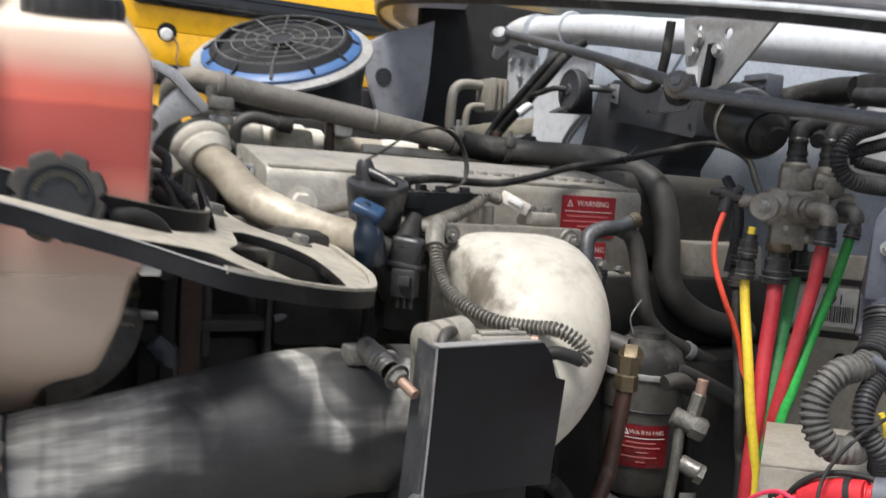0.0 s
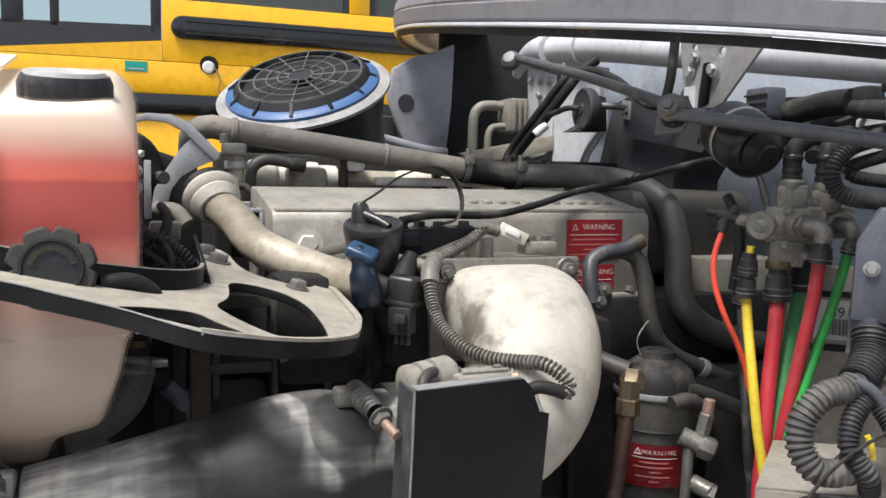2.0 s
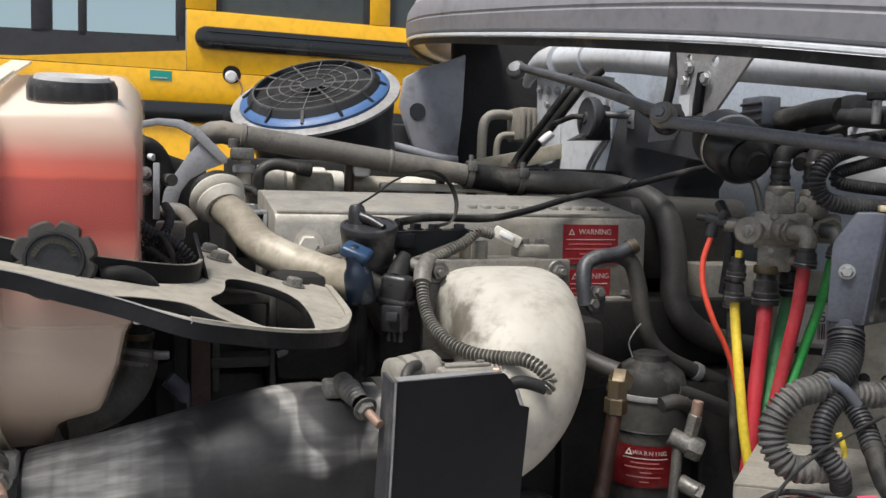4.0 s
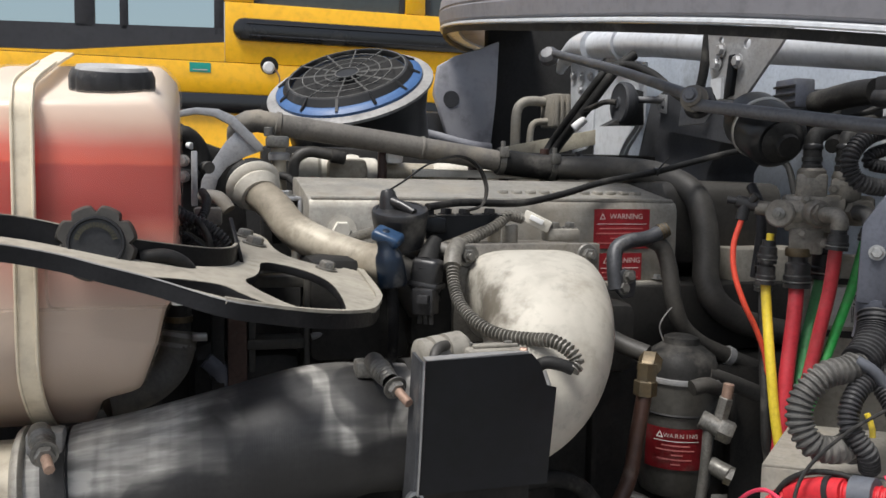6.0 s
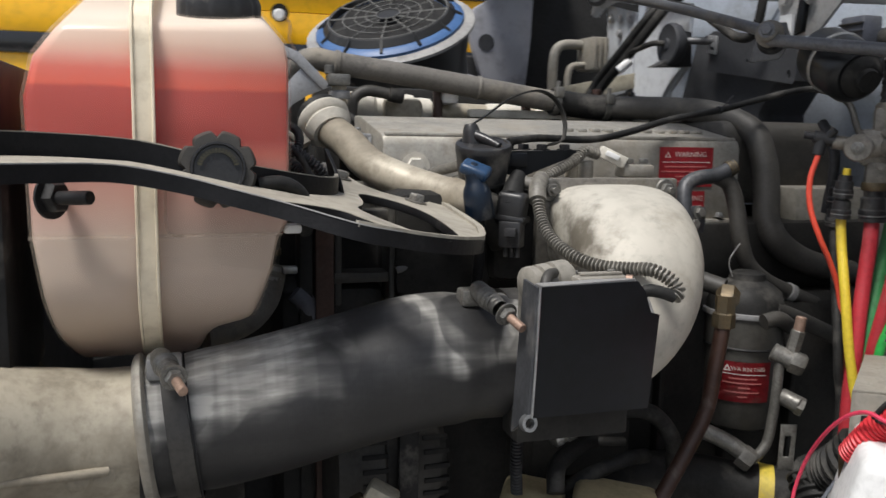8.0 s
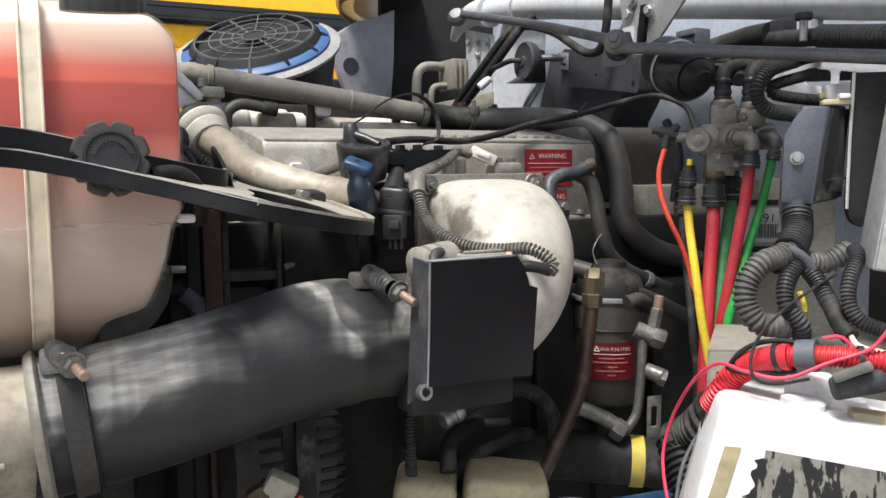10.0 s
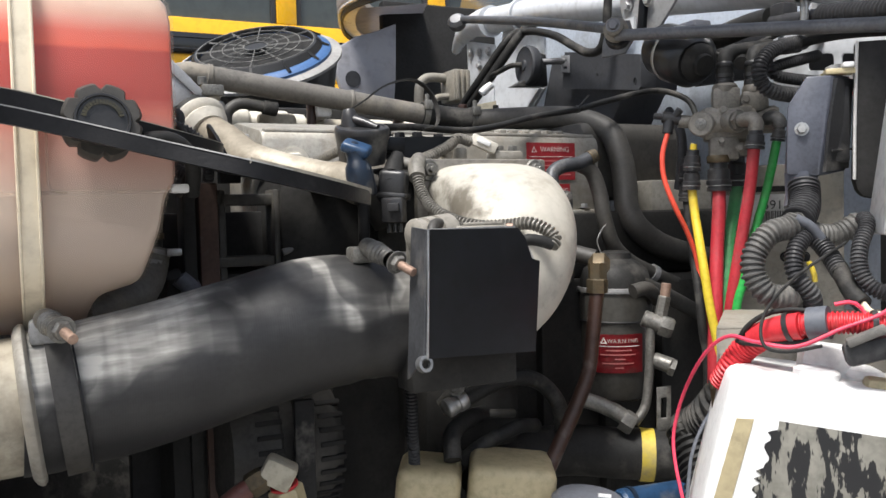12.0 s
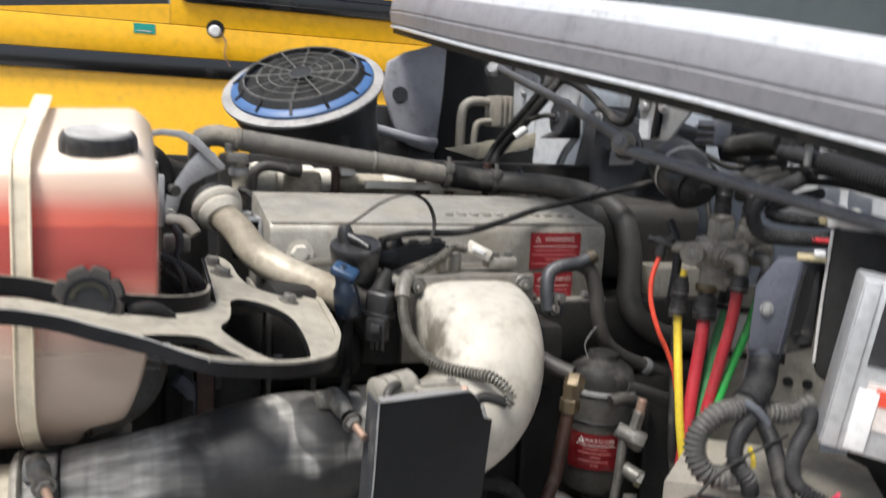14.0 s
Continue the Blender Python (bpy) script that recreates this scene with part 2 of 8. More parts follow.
M["blue_dark"] = material("navy_plastic", (0.006, 0.015, 0.032), (0.004, 0.010, 0.02), 0.35, 0.0, 50, 0.1, GREY_DUST, 0.12, 14)
M["fitting"] = material("dirty_steel_fitting", (0.27, 0.262, 0.24), (0.13, 0.126, 0.115), 0.38, 0.55, 70, 0.2, (0.10, 0.094, 0.082), 0.32, 28)
M["concrete"] = material("worn_concrete", (0.36, 0.35, 0.33), (0.29, 0.282, 0.265), 0.85, 0.0, 8, 0.4, (0.20, 0.193, 0.18), 0.25, 0.7)
M["grille"] = material("black_grille_plastic", (0.022, 0.022, 0.022), (0.016, 0.016, 0.016), 0.4, 0.0, 40, 0.1, GREY_DUST, 0.1, 12)
M["grille_dusty"] = material("dusty_grille_edge", (0.20, 0.195, 0.185), (0.14, 0.14, 0.13), 0.6, 0.0, 40, 0.1)
M["silver_tape"] = material("scuffed_silver_sheet", (0.60, 0.61, 0.62), (0.48, 0.49, 0.50), 0.4, 0.5, 20, 0.1, GREY_DUST, 0.25, 8)
M["unseen_wall"] = material("grey_render", (0.42, 0.41, 0.39), (0.35, 0.342, 0.325), 0.85, 0.0, 3, 0.2)
M["beige_steel"] = material("dusty_beige_steel", (0.32, 0.30, 0.26), (0.235, 0.22, 0.188), 0.6, 0.1, 30, 0.2, TAN, 0.3, 7)

M["beige_light"] = material("cream_dusted_steel", (0.50, 0.46, 0.36), (0.40, 0.365, 0.28), 0.6, 0.0, 30, 0.2, (0.25, 0.225, 0.18), 0.25, 9)
M["conduit_mid"] = material("grey_dusty_conduit", (0.092, 0.09, 0.085), (0.056, 0.055, 0.052), 0.55, 0.0, 60, 0.1, GREY_DUST, 0.4, 10)
M["engine_mid"] = material("dirty_engine_casting", (0.055, 0.052, 0.046), (0.034, 0.032, 0.028), 0.55, 0.1, 40, 0.3, (0.12, 0.11, 0.09), 0.25, 14)
M["rust_hose"] = material("red_brown_hose", (0.16, 0.055, 0.045), (0.11, 0.04, 0.033), 0.5, 0.0, 40, 0.1, GREY_DUST, 0.15, 12)
M["rust"] = material("rusty_steel", (0.085, 0.05, 0.038), (0.06, 0.036, 0.028), 0.75, 0.0, 40, 0.3, GREY_DUST, 0.15, 10)


def fluid_material():
    """Coolant behind the milky wall: red near its surface, dull pink lower and darker towards the bottom, clear plastic
    above the level.
    """
    m = material("red_coolant", (0.80, 0.035, 0.03), (0.70, 0.028, 0.025), 0.3, 0.0, 6, 0.0)
    n, l = m.node_tree.nodes, m.node_tree.links
    p = n["Principled BSDF"]
    co, sep, nz, add, cr = n.new("ShaderNodeTexCoord"), n.new("ShaderNodeSeparateXYZ"), n.new("ShaderNodeTexNoise"), n.new("ShaderNodeMath"), n.new("ShaderNodeValToRGB")
    l.new(co.outputs["Object"], sep.inputs["Vector"])
    l.new(co.outputs["Object"], nz.inputs["Vector"])
    nz.inputs["Scale"].default_value = 14
    add.operation = "MULTIPLY_ADD"
    add.inputs[1].default_value = 0.010
    low = n.new("ShaderNodeMath")
    low.operation = "SUBTRACT"
    low.inputs[1].default_value = 0.005
    l.new(sep.outputs["Z"], low.inputs[0])
    l.new(nz.outputs["Fac"], add.inputs[0])
    l.new(low.outputs[0], add.inputs[2])
    scl = n.new("ShaderNodeMath")
    scl.operation = "MULTIPLY"
    scl.inputs[1].default_value = 2.5
    l.new(add.outputs[0], scl.inputs[0])
    l.new(scl.outputs[0], cr.inputs["Fac"])
    stops = [(0.060, (0.53, 0.43, 0.35)), (0.148, (0.62, 0.50, 0.42)), (0.160, (0.64, 0.46, 0.39)), (0.205, (0.68, 0.36, 0.30)), (0.236, (0.68, 0.16, 0.12)), (0.252, (0.50, 0.058, 0.05)), (0.301, (0.52, 0.055, 0.045)), (0.3045, (0.78, 0.12, 0.07)), (0.320, (0.74, 0.15, 0.11)), (0.336, (0.78, 0.40, 0.31)), (0.350, (0.82, 0.58, 0.46)), (0.378, (0.90, 0.78, 0.66))]
    e = cr.color_ramp.elements
    while len(e) < len(stops):
        e.new(0.5)
    for k, (z, c) in enumerate(stops):
        e[k].position, e[k].color = z * 2.5, (*c, 1)
    l.new(cr.outputs["Color"], p.inputs["Base Color"])
    ts, mx, out = n.new("ShaderNodeBsdfTranslucent"), n.new("ShaderNodeMixShader"), n["Material Output"]
    l.new(cr.outputs["Color"], ts.inputs["Color"])
    mx.inputs["Fac"].default_value = 0.12
    l.new(p.outputs[0], mx.inputs[1])
    l.new(ts.outputs[0], mx.inputs[2])
    l.new(mx.outputs[0], out.inputs["Surface"])
    return m


def milky_material():
    """Thin milky plastic: part lets the light through, part scatters it."""
    m = M["tank"]
    n, l = m.node_tree.nodes, m.node_tree.links
    p, out = n["Principled BSDF"], n["Material Output"]
    tr, mx, ts, mx2 = n.new("ShaderNodeBsdfTransparent"), n.new("ShaderNodeMixShader"), n.new("ShaderNodeBsdfTranslucent"), n.new("ShaderNodeMixShader")
    ts.inputs["Color"].default_value = (0.92, 0.82, 0.68, 1)
    mx2.inputs["Fac"].default_value = 0.35
    l.new(p.outputs[0], mx2.inputs[1])
    l.new(ts.outputs[0], mx2.inputs[2])
    mx.inputs["Fac"].default_value = 0.90
    l.new(mx2.outputs[0], mx.inputs[1])
    l.new(tr.outputs[0], mx.inputs[2])
    l.new(mx.outputs[0], out.inputs["Surface"])


def hose_material():
    """Fabric-faced black rubber: grey dust on the upper side, wiped off in overlapping hand marks, fine weave along its length."""
    m = material("charge_hose_rubber", (0.019, 0.019, 0.020), (0.012, 0.012, 0.013), 0.5, 0.0, 40, 0.2)
    n, l = m.node_tree.nodes, m.node_tree.links
    p = n["Principled BSDF"]
    old = p.inputs["Base Color"].links[0].from_socket
    co, sep = n.new("ShaderNodeTexCoord"), n.new("ShaderNodeSeparateXYZ")
    l.new(co.outputs["Object"], sep.inputs["Vector"])

    def math_(op, a, b, c=None):
        x = n.new("ShaderNodeMath")
        x.operation = op
        for k, v in enumerate((a, b, c)):
            if v is None:
                continue
            if isinstance(v, (int, float)):
                x.inputs[k].default_value = v
            else:
                l.new(v, x.inputs[k])
        return x.outputs[0]

    def noise(scale, seed, detail=1.5, stretch=(1, 1, 1), distort=0.0):
        mp, t = n.new("ShaderNodeMapping"), n.new("ShaderNodeTexNoise")
        mp.inputs["Scale"].default_value = stretch
        l.new(co.outputs["Object"], mp.inputs["Vector"])
        t.noise_dimensions = "4D"
        t.inputs["W"].default_value, t.inputs["Scale"].default_value, t.inputs["Detail"].default_value, t.inputs["Distortion"].default_value = seed, scale, detail, distort
        l.new(mp.outputs[0], t.inputs["Vector"])
        return t.outputs["Fac"]

    def step(v, a, b, top=1.0, base=0.0):
        r = n.new("ShaderNodeMapRange")
        r.interpolation_type = "SMOOTHSTEP"
        r.inputs["From Min"].default_value, r.inputs["From Max"].default_value, r.inputs["To Min"].default_value, r.inputs["To Max"].default_value = a, b, base, top
        l.new(v, r.inputs["Value"])
        return r.outputs["Result"]

    # height above the hose's own axis, in radii
    side = math_("MULTIPLY", math_("SUBTRACT", math_("MULTIPLY_ADD", sep.outputs["X"], -0.21, sep.outputs["Z"]), 0.084), 12.7)
    dust = step(math_("MULTIPLY_ADD", noise(5.5, 2.2, 2.0), 2.2, side), 1.05, 1.40)
    for scale, seed, lo, hi, keep in ((6.5, 1.3, 0.47, 0.505, 0.20), (10.0, 4.7, 0.51, 0.545, 0.32), (15.0, 8.1, 0.54, 0.58, 0.45)):
        dust = math_("MULTIPLY", dust, step(noise(scale, seed, 1.0, (1.15, 1, 1), 0.3), lo, hi, keep, 1.0))
    # the middle of the hose has been rubbed clean
    along = math_("MULTIPLY_ADD", noise(7.0, 3.9, 2.0), 0.16, math_("SUBTRACT", sep.outputs["X"], 0.08))
    rubbed = math_("MULTIPLY", step(along, -0.045, -0.02), step(along, 0.07, 0.095, 0.0, 1.0))
    dust = math_("MULTIPLY", dust, math_("SUBTRACT", 1.0, math_("MULTIPLY", rubbed, 0.62)))
    # dust lies thick along the crown of its forward end
    left = math_("SUBTRACT", 1.0, step(along, -0.03, 0.01))
    crown = step(math_("MULTIPLY_ADD", noise(11.0, 6.1, 3.0), 0.9, side), 0.45, 0.85, 1.0)
    dust = math_("MAXIMUM", dust, math_("MULTIPLY", left, crown))
    haze = step(math_("MULTIPLY_ADD", noise(9, 5.1, 3.0), 1.2, side), -0.3, 1.3, 0.06)
    dust = math_("MAXIMUM", dust, haze)
    for scale, seed, keep in ((26, 6.6, 0.55), (60, 7.7, 0.72)):
        dust = math_("MULTIPLY", dust, step(noise(scale, seed, 2.0, (1.0, 0.10, 0.10)), 0.40, 0.60, 1.0, keep))
    for scale, seed, keep in ((34, 3.3, 0.55), (80, 9.2, 0.7)):
        dust = math_("MULTIPLY", dust, step(noise(scale, seed, 3.0, (0.10, 1.0, 1.0)), 0.38, 0.60, 1.12, keep))
    thin = math_("MULTIPLY", dust, step(noise(90, 0.4, 4.0, (0.25, 1.6, 1.6)), 0.35, 0.65, 1.1, 0.8))
    mx = n.new("ShaderNodeMix")
    mx.data_type = "RGBA"
    mx.clamp_factor = True
    l.new(thin, mx.inputs["Factor"])
    l.new(old, mx.inputs["A"])
    mx.inputs["B"].default_value = (0.46, 0.445, 0.41, 1)
    l.new(mx.outputs["Result"], p.inputs["Base Color"])
    w = n.new("ShaderNodeTexWave")
    w.wave_type, w.bands_direction = "BANDS", "X"
    w.inputs["Scale"].default_value, w.inputs["Distortion"].default_value = 120.0, 2.0
    l.new(co.outputs["Object"], w.inputs["Vector"])
    bp = n.new("ShaderNodeBump")
    bp.inputs["Strength"].default_value, bp.inputs["Distance"].default_value = 0.05, 0.0006
    l.new(w.outputs["Fac"], bp.inputs["Height"])
    l.new(bp.outputs["Normal"], p.inputs["Normal"])
    return m


def sticker_material():
    """A torn label: weathered beige paper with black ragged streaks where the print is left."""
    m = material("peeled_sticker", (0.25, 0.24, 0.205), (0.15, 0.145, 0.122), 0.6, 0.0, 14, 0.2)
    n, l = m.node_tree.nodes, m.node_tree.links
    p = n["Principled BSDF"]
    old = p.inputs["Base Color"].links[0].from_socket
    co, mp, t, r, mx = n.new("ShaderNodeTexCoord"), n.new("ShaderNodeMapping"), n.new("ShaderNodeTexNoise"), n.new("ShaderNodeMapRange"), n.new("ShaderNodeMix")
    mp.inputs["Rotation"].default_value, mp.inputs["Scale"].default_value = (0, radians(18), 0), (1.0, 1.0, 0.26)
    l.new(co.outputs["Object"], mp.inputs["Vector"])
    t.inputs["Scale"].default_value, t.inputs["Detail"].default_value, t.inputs["Roughness"].default_value = 52, 4, 0.6
    l.new(mp.outputs[0], t.inputs["Vector"])
    r.inputs["From Min"].default_value, r.inputs["From Max"].default_value = 0.50, 0.52
    l.new(t.outputs["Fac"], r.inputs["Value"])
    mx.data_type = "RGBA"
    l.new(r.outputs["Result"], mx.inputs["Factor"])
    l.new(old, mx.inputs["A"])
    mx.inputs["B"].default_value = (0.012, 0.012, 0.013, 1)
    l.new(mx.outputs["Result"], p.inputs["Base Color"])
    return m


def grime_edge(m):
    """Oily grime with a ragged edge on the side of the elbow that the sensors sit on, and loose blotches beyond it."""
    n, l = m.node_tree.nodes, m.node_tree.links
    p = n["Principled BSDF"]
    old = p.inputs["Base Color"].links[0].from_socket
    co, sep, t, ad, r, mx = n.new("ShaderNodeTexCoord"), n.new("ShaderNodeSeparateXYZ"), n.new("ShaderNodeTexNoise"), n.new("ShaderNodeMath"), n.new("ShaderNodeMapRange"), n.new("ShaderNodeMix")
    l.new(co.outputs["Object"], sep.inputs["Vector"])
    l.new(co.outputs["Object"], t.inputs["Vector"])
    t.inputs["Scale"].default_value, t.inputs["Detail"].default_value, t.inputs["Roughness"].default_value = 17, 7, 0.62
    ad.operation = "MULTIPLY_ADD"
    ad.inputs[1].default_value = -3.2
    l.new(sep.outputs["X"], ad.inputs[0])
    l.new(t.outputs["Fac"], ad.inputs[2])
    r.interpolation_type = "SMOOTHSTEP"
    r.inputs["From Min"].default_value, r.inputs["From Max"].default_value, r.inputs["To Max"].default_value = 0.64, 0.88, 0.85
    l.new(ad.outputs[0], r.inputs["Value"])
    mx.data_type = "RGBA"
    l.new(r.outputs["Result"], mx.inputs["Factor"])
    l.new(old, mx.inputs["A"])
    mx.inputs["B"].default_value = (0.095, 0.080, 0.056, 1)
    l.new(mx.outputs["Result"], p.inputs["Base Color"])


grime_edge(M["alu_elbow"])
M["old_sticker"] = sticker_material()
for dark in ("rubber", "conduit", "cast_black", "arm_black", "engine_dark", "deep_black"):
    M[dark].node_tree.nodes["Principled BSDF"].inputs["Specular IOR Level"].default_value = 0.2
M["black_steel"].node_tree.nodes["Principled BSDF"].inputs["Specular IOR Level"].default_value = 0.24
milky_material()
M["fluid"] = fluid_material()
M["charge_hose"] = hose_material()
glass = bpy.data.materials.new("clear_greenish_glass")
glass.use_nodes = True
gp = glass.node_tree.nodes["Principled BSDF"]
gp.inputs["Base Color"].default_value, gp.inputs["Roughness"].default_value, gp.inputs["Transmission Weight"].default_value, gp.inputs["IOR"].default_value = (0.85, 0.97, 0.93, 1), 0.02, 1.0, 1.1
M["glass"] = glass


# ---- mesh builders, in the truck's axes ----
BASE = {}


def mesh_of(name, bm, mat, base, smooth):
    me = bpy.data.meshes.new(name)
    bmesh.ops.translate(bm, verts=bm.verts, vec=-Vector(base))
    bm.to_mesh(me)
    bm.free()
    me.materials.append(mat)
    if smooth:
        me.polygons.foreach_set("use_smooth", [True] * len(me.polygons))
        me.set_sharp_from_angle(angle=radians(38))
    return me


def thing(name, label, category, base, group="", kind="", m=None):
    ob = new(name)
    ob.empty_display_size = 0.05
    ob.matrix_world = (m or TRUCK) @ Matrix.Translation(base)
    BASE[ob] = Vector(base)
    return tagged(ob, label, category, group, kind)


def part(name, bm, mat, parent, label="", smooth=True):
    ob = new(name, mesh_of(name, bm, mat, BASE[parent], smooth))
    ob.parent = parent
    BASE[ob] = BASE[parent]
    return tagged(ob, label)


def solo(name, bm, mat, label, category, base, group="", kind="", m=None, smooth=True):
    ob = new(name, mesh_of(name, bm, mat, base, smooth))
    ob.matrix_world = (m or TRUCK) @ Matrix.Translation(base)
    BASE[ob] = Vector(base)
    return tagged(ob, label, category, group, kind)


def spline(pts, step=0.006):
    """Evenly spaced points on a smooth curve through pts."""
    p = [Vector(q) for q in pts]
    if len(p) == 2:
        raw = [p[0].lerp(p[1], k / 20) for k in range(21)]
    else:
        e = [p[0] * 2 - p[1]] + p + [p[-1] * 2 - p[-2]]
        raw = []
        for i in range(1, len(e) - 2):
            a, b, c, d = e[i - 1 : i + 3]
            for k in range(20):
                t = k / 20
                raw.append(0.5 * ((2 * b) + (c - a) * t + (2 * a - 5 * b + 4 * c - d) * t * t + (3 * b - a - 3 * c + d) * t**3))
        raw.append(p[-1])
    s = [0.0]
    for a, b in zip(raw, raw[1:]):
        s.append(s[-1] + (b - a).length)
    count = max(2, int(round(s[-1] / step)) + 1)
    out, j = [], 0
    for k in range(count):
        want = s[-1] * k / (count - 1)
        while j < len(s) - 2 and s[j + 1] < want:
            j += 1
        span = s[j + 1] - s[j] or 1e-9
        out.append(raw[j].lerp(raw[j + 1], (want - s[j]) / span))
    return out, s[-1]


def rings(bm, centres, shapes, closed=True, cap=True):
    """Skin a run of rings: shapes(k, x, y) gives the ring's points, from a frame carried along the centres."""
    tang = [(centres[min(k + 1, len(centres) - 1)] - centres[max(k - 1, 0)]).normalized() for k in range(len(centres))]
    side = tang[0].cross(Vector((0, 0, 1)))
    if side.length < 0.1:
        side = tang[0].cross(Vector((0, 1, 0)))
    side.normalize()
    loops = []
    for k, (c, t) in enumerate(zip(centres, tang)):
        side = (side - t * side.dot(t)).normalized()
        up = side.cross(t)
        loops.append([bm.verts.new(c + side * a + up * b) for a, b in shapes(k)])
    n = len(loops[0])
    for a, b in zip(loops, loops[1:]):
        for i in range(n):
            bm.faces.new((a[i], a[(i + 1) % n], b[(i + 1) % n], b[i]))
    if cap:
        bm.faces.new(loops[0][::-1])
        bm.faces.new(loops[-1])
    bmesh.ops.recalc_face_normals(bm, faces=bm.faces)
    return bm


def circle(r, seg=16, flat=1.0):
    return [(r * math.cos(2 * math.pi * i / seg), flat * r * math.sin(2 * math.pi * i / seg)) for i in range(seg)]


def tube(pts, r, seg=16, step=0.008, r_end=None, bm=None):
    c, _ = spline(pts, step)
    n = len(c)
    return rings(bm or bmesh.new(), c, lambda k: circle(r + ((r_end or r) - r) * k / (n - 1), seg))


def corrugated(pts, r, pitch=0.005, amp=0.0018, seg=14):
    c, _ = spline(pts, pitch / 4)
    wave = (0, 0, 1, 1)
    return rings(bmesh.new(), c, lambda k: circle(r - amp * wave[k % 4], seg))


def band(pts, w, h, step=0.008):
    """A flat strip along pts."""
    c, _ = spline(pts, step)
    return rings(bmesh.new(), c, lambda k: [(-w / 2, -h / 2), (w / 2, -h / 2), (w / 2, h / 2), (-w / 2, h / 2)])


def turn_to(axis):
    return Vector(axis).normalized().to_track_quat("Z", "Y").to_matrix().to_4x4()


def lathe(profile, centre, axis=(0, 0, 1), seg=32, bm=None):
    """Turn a profile of (radius, height) round the axis; radius 0 at an end closes it, else it is a hollow ring."""
    bm = bm or bmesh.new()
    m = Matrix.Translation(centre) @ turn_to(axis)
    loops = []
    for r, h in profile:
        if r < 1e-6:
            loops.append([bm.verts.new(m @ Vector((0, 0, h)))])
        else:
            loops.append([bm.verts.new(m @ Vector((r * math.cos(2 * math.pi * i / seg), r * math.sin(2 * math.pi * i / seg), h))) for i in range(seg)])
    hollow = len(loops[0]) > 1 and len(loops[-1]) > 1
    for a, b in zip(loops, loops[1:] + (loops[:1] if hollow else [])):
        for i in range(seg):
            if len(a) == 1 and len(b) == 1:
                continue
            if len(a) == 1:
                bm.faces.new((a[0], b[i], b[(i + 1) % seg]))
            elif len(b) == 1:
                bm.faces.new((a[i], a[(i + 1) % seg], b[0]))
            else:
                bm.faces.new((a[i], a[(i + 1) % seg], b[(i + 1) % seg], b[i]))
    for e in (loops[0], loops[-1]):
        if len(e) > 1 and not hollow:
            bm.faces.new(e)
    bmesh.ops.recalc_face_normals(bm, faces=bm.faces)
    return bm


def rod(a, b, r, seg=16, bev=0.0):
    a, b = Vector(a), Vector(b)
    h = (b - a).length
    bev = min(bev or r * 0.12, h / 3)
    return lathe([(0, 0), (r - bev, 0), (r, bev), (r, h - bev), (r - bev, h), (0, h)], a, b - a, seg)


def box(x0, x1, y0, y1, z0, z1, bev=0.004, seg=2, turn=None):
    bm = bmesh.new()
    bmesh.ops.create_cube(bm, size=1)
    bmesh.ops.scale(bm, vec=(x1 - x0, y1 - y0, z1 - z0), verts=bm.verts)
    if bev:
        bmesh.ops.bevel(bm, geom=bm.edges[:], offset=bev, segments=seg, affect="EDGES", profile=0.5)
    if turn:
        bmesh.ops.rotate(bm, cent=(0, 0, 0), matrix=Euler([radians(a) for a in turn]).to_matrix(), verts=bm.verts)
    bmesh.ops.translate(bm, vec=((x0 + x1) / 2, (y0 + y1) / 2, (z0 + z1) / 2), verts=bm.verts)
    return bm


def slab(outline, thick, place, bev=0.0, holes=()):
    """A plate: outline and holes in two coordinates, laid out by place(a, b) -> (point, normal)."""
    bm = bmesh.new()
    edges = []
    for loop in (outline, *holes):
        vs = [bm.verts.new((a, b, 0)) for a, b in loop]
        edges += [bm.edges.new((vs[i], vs[(i + 1) % len(vs)])) for i in range(len(vs))]
    bmesh.ops.triangle_fill(bm, edges=edges, use_beauty=True)
    bmesh.ops.recalc_face_normals(bm, faces=bm.faces)
    top = bm.faces[:]
    ex = bmesh.ops.extrude_face_region(bm, geom=top)
    moved = {g for g in ex["geom"] if isinstance(g, bmesh.types.BMVert)}
    for v in bm.verts:
        p, nrm = place(v.co.x, v.co.y)
        v.co = Vector(p) - (Vector(nrm) * thick if v in moved else Vector((0, 0, 0)))
    bmesh.ops.recalc_face_normals(bm, faces=bm.faces)
    if bev:
        sharp = [e for e in bm.edges if len(e.link_faces) == 2 and e.calc_face_angle(0) > 0.6]
        bmesh.ops.bevel(bm, geom=sharp, offset=bev, segments=2, affect="EDGES", profile=0.5)
    return bm


def xz(y, n=(0, -1, 0)):
    return lambda a, b: ((a, y, b), n)


def joined(*bms):
    out = bmesh.new()
    for b in bms:
        me = bpy.data.meshes.new("tmp")
        b.to_mesh(me)
        b.free()
        out.from_mesh(me)
        bpy.data.meshes.remove(me)
    return out


def hex_bolt(c, axis, r=0.008, h=0.006, washer=True):
    """A hex head on a washer."""
    bms = [lathe([(0, 0), (r, 0), (r, h * 0.8), (r * 0.86, h), (0, h)], c, axis, 6)]
    if washer:
        bms.append(lathe([(0, 0), (r * 1.35, 0), (r * 1.35, h * 0.2), (0, h * 0.2)], c, axis, 20))
    return joined(*bms)


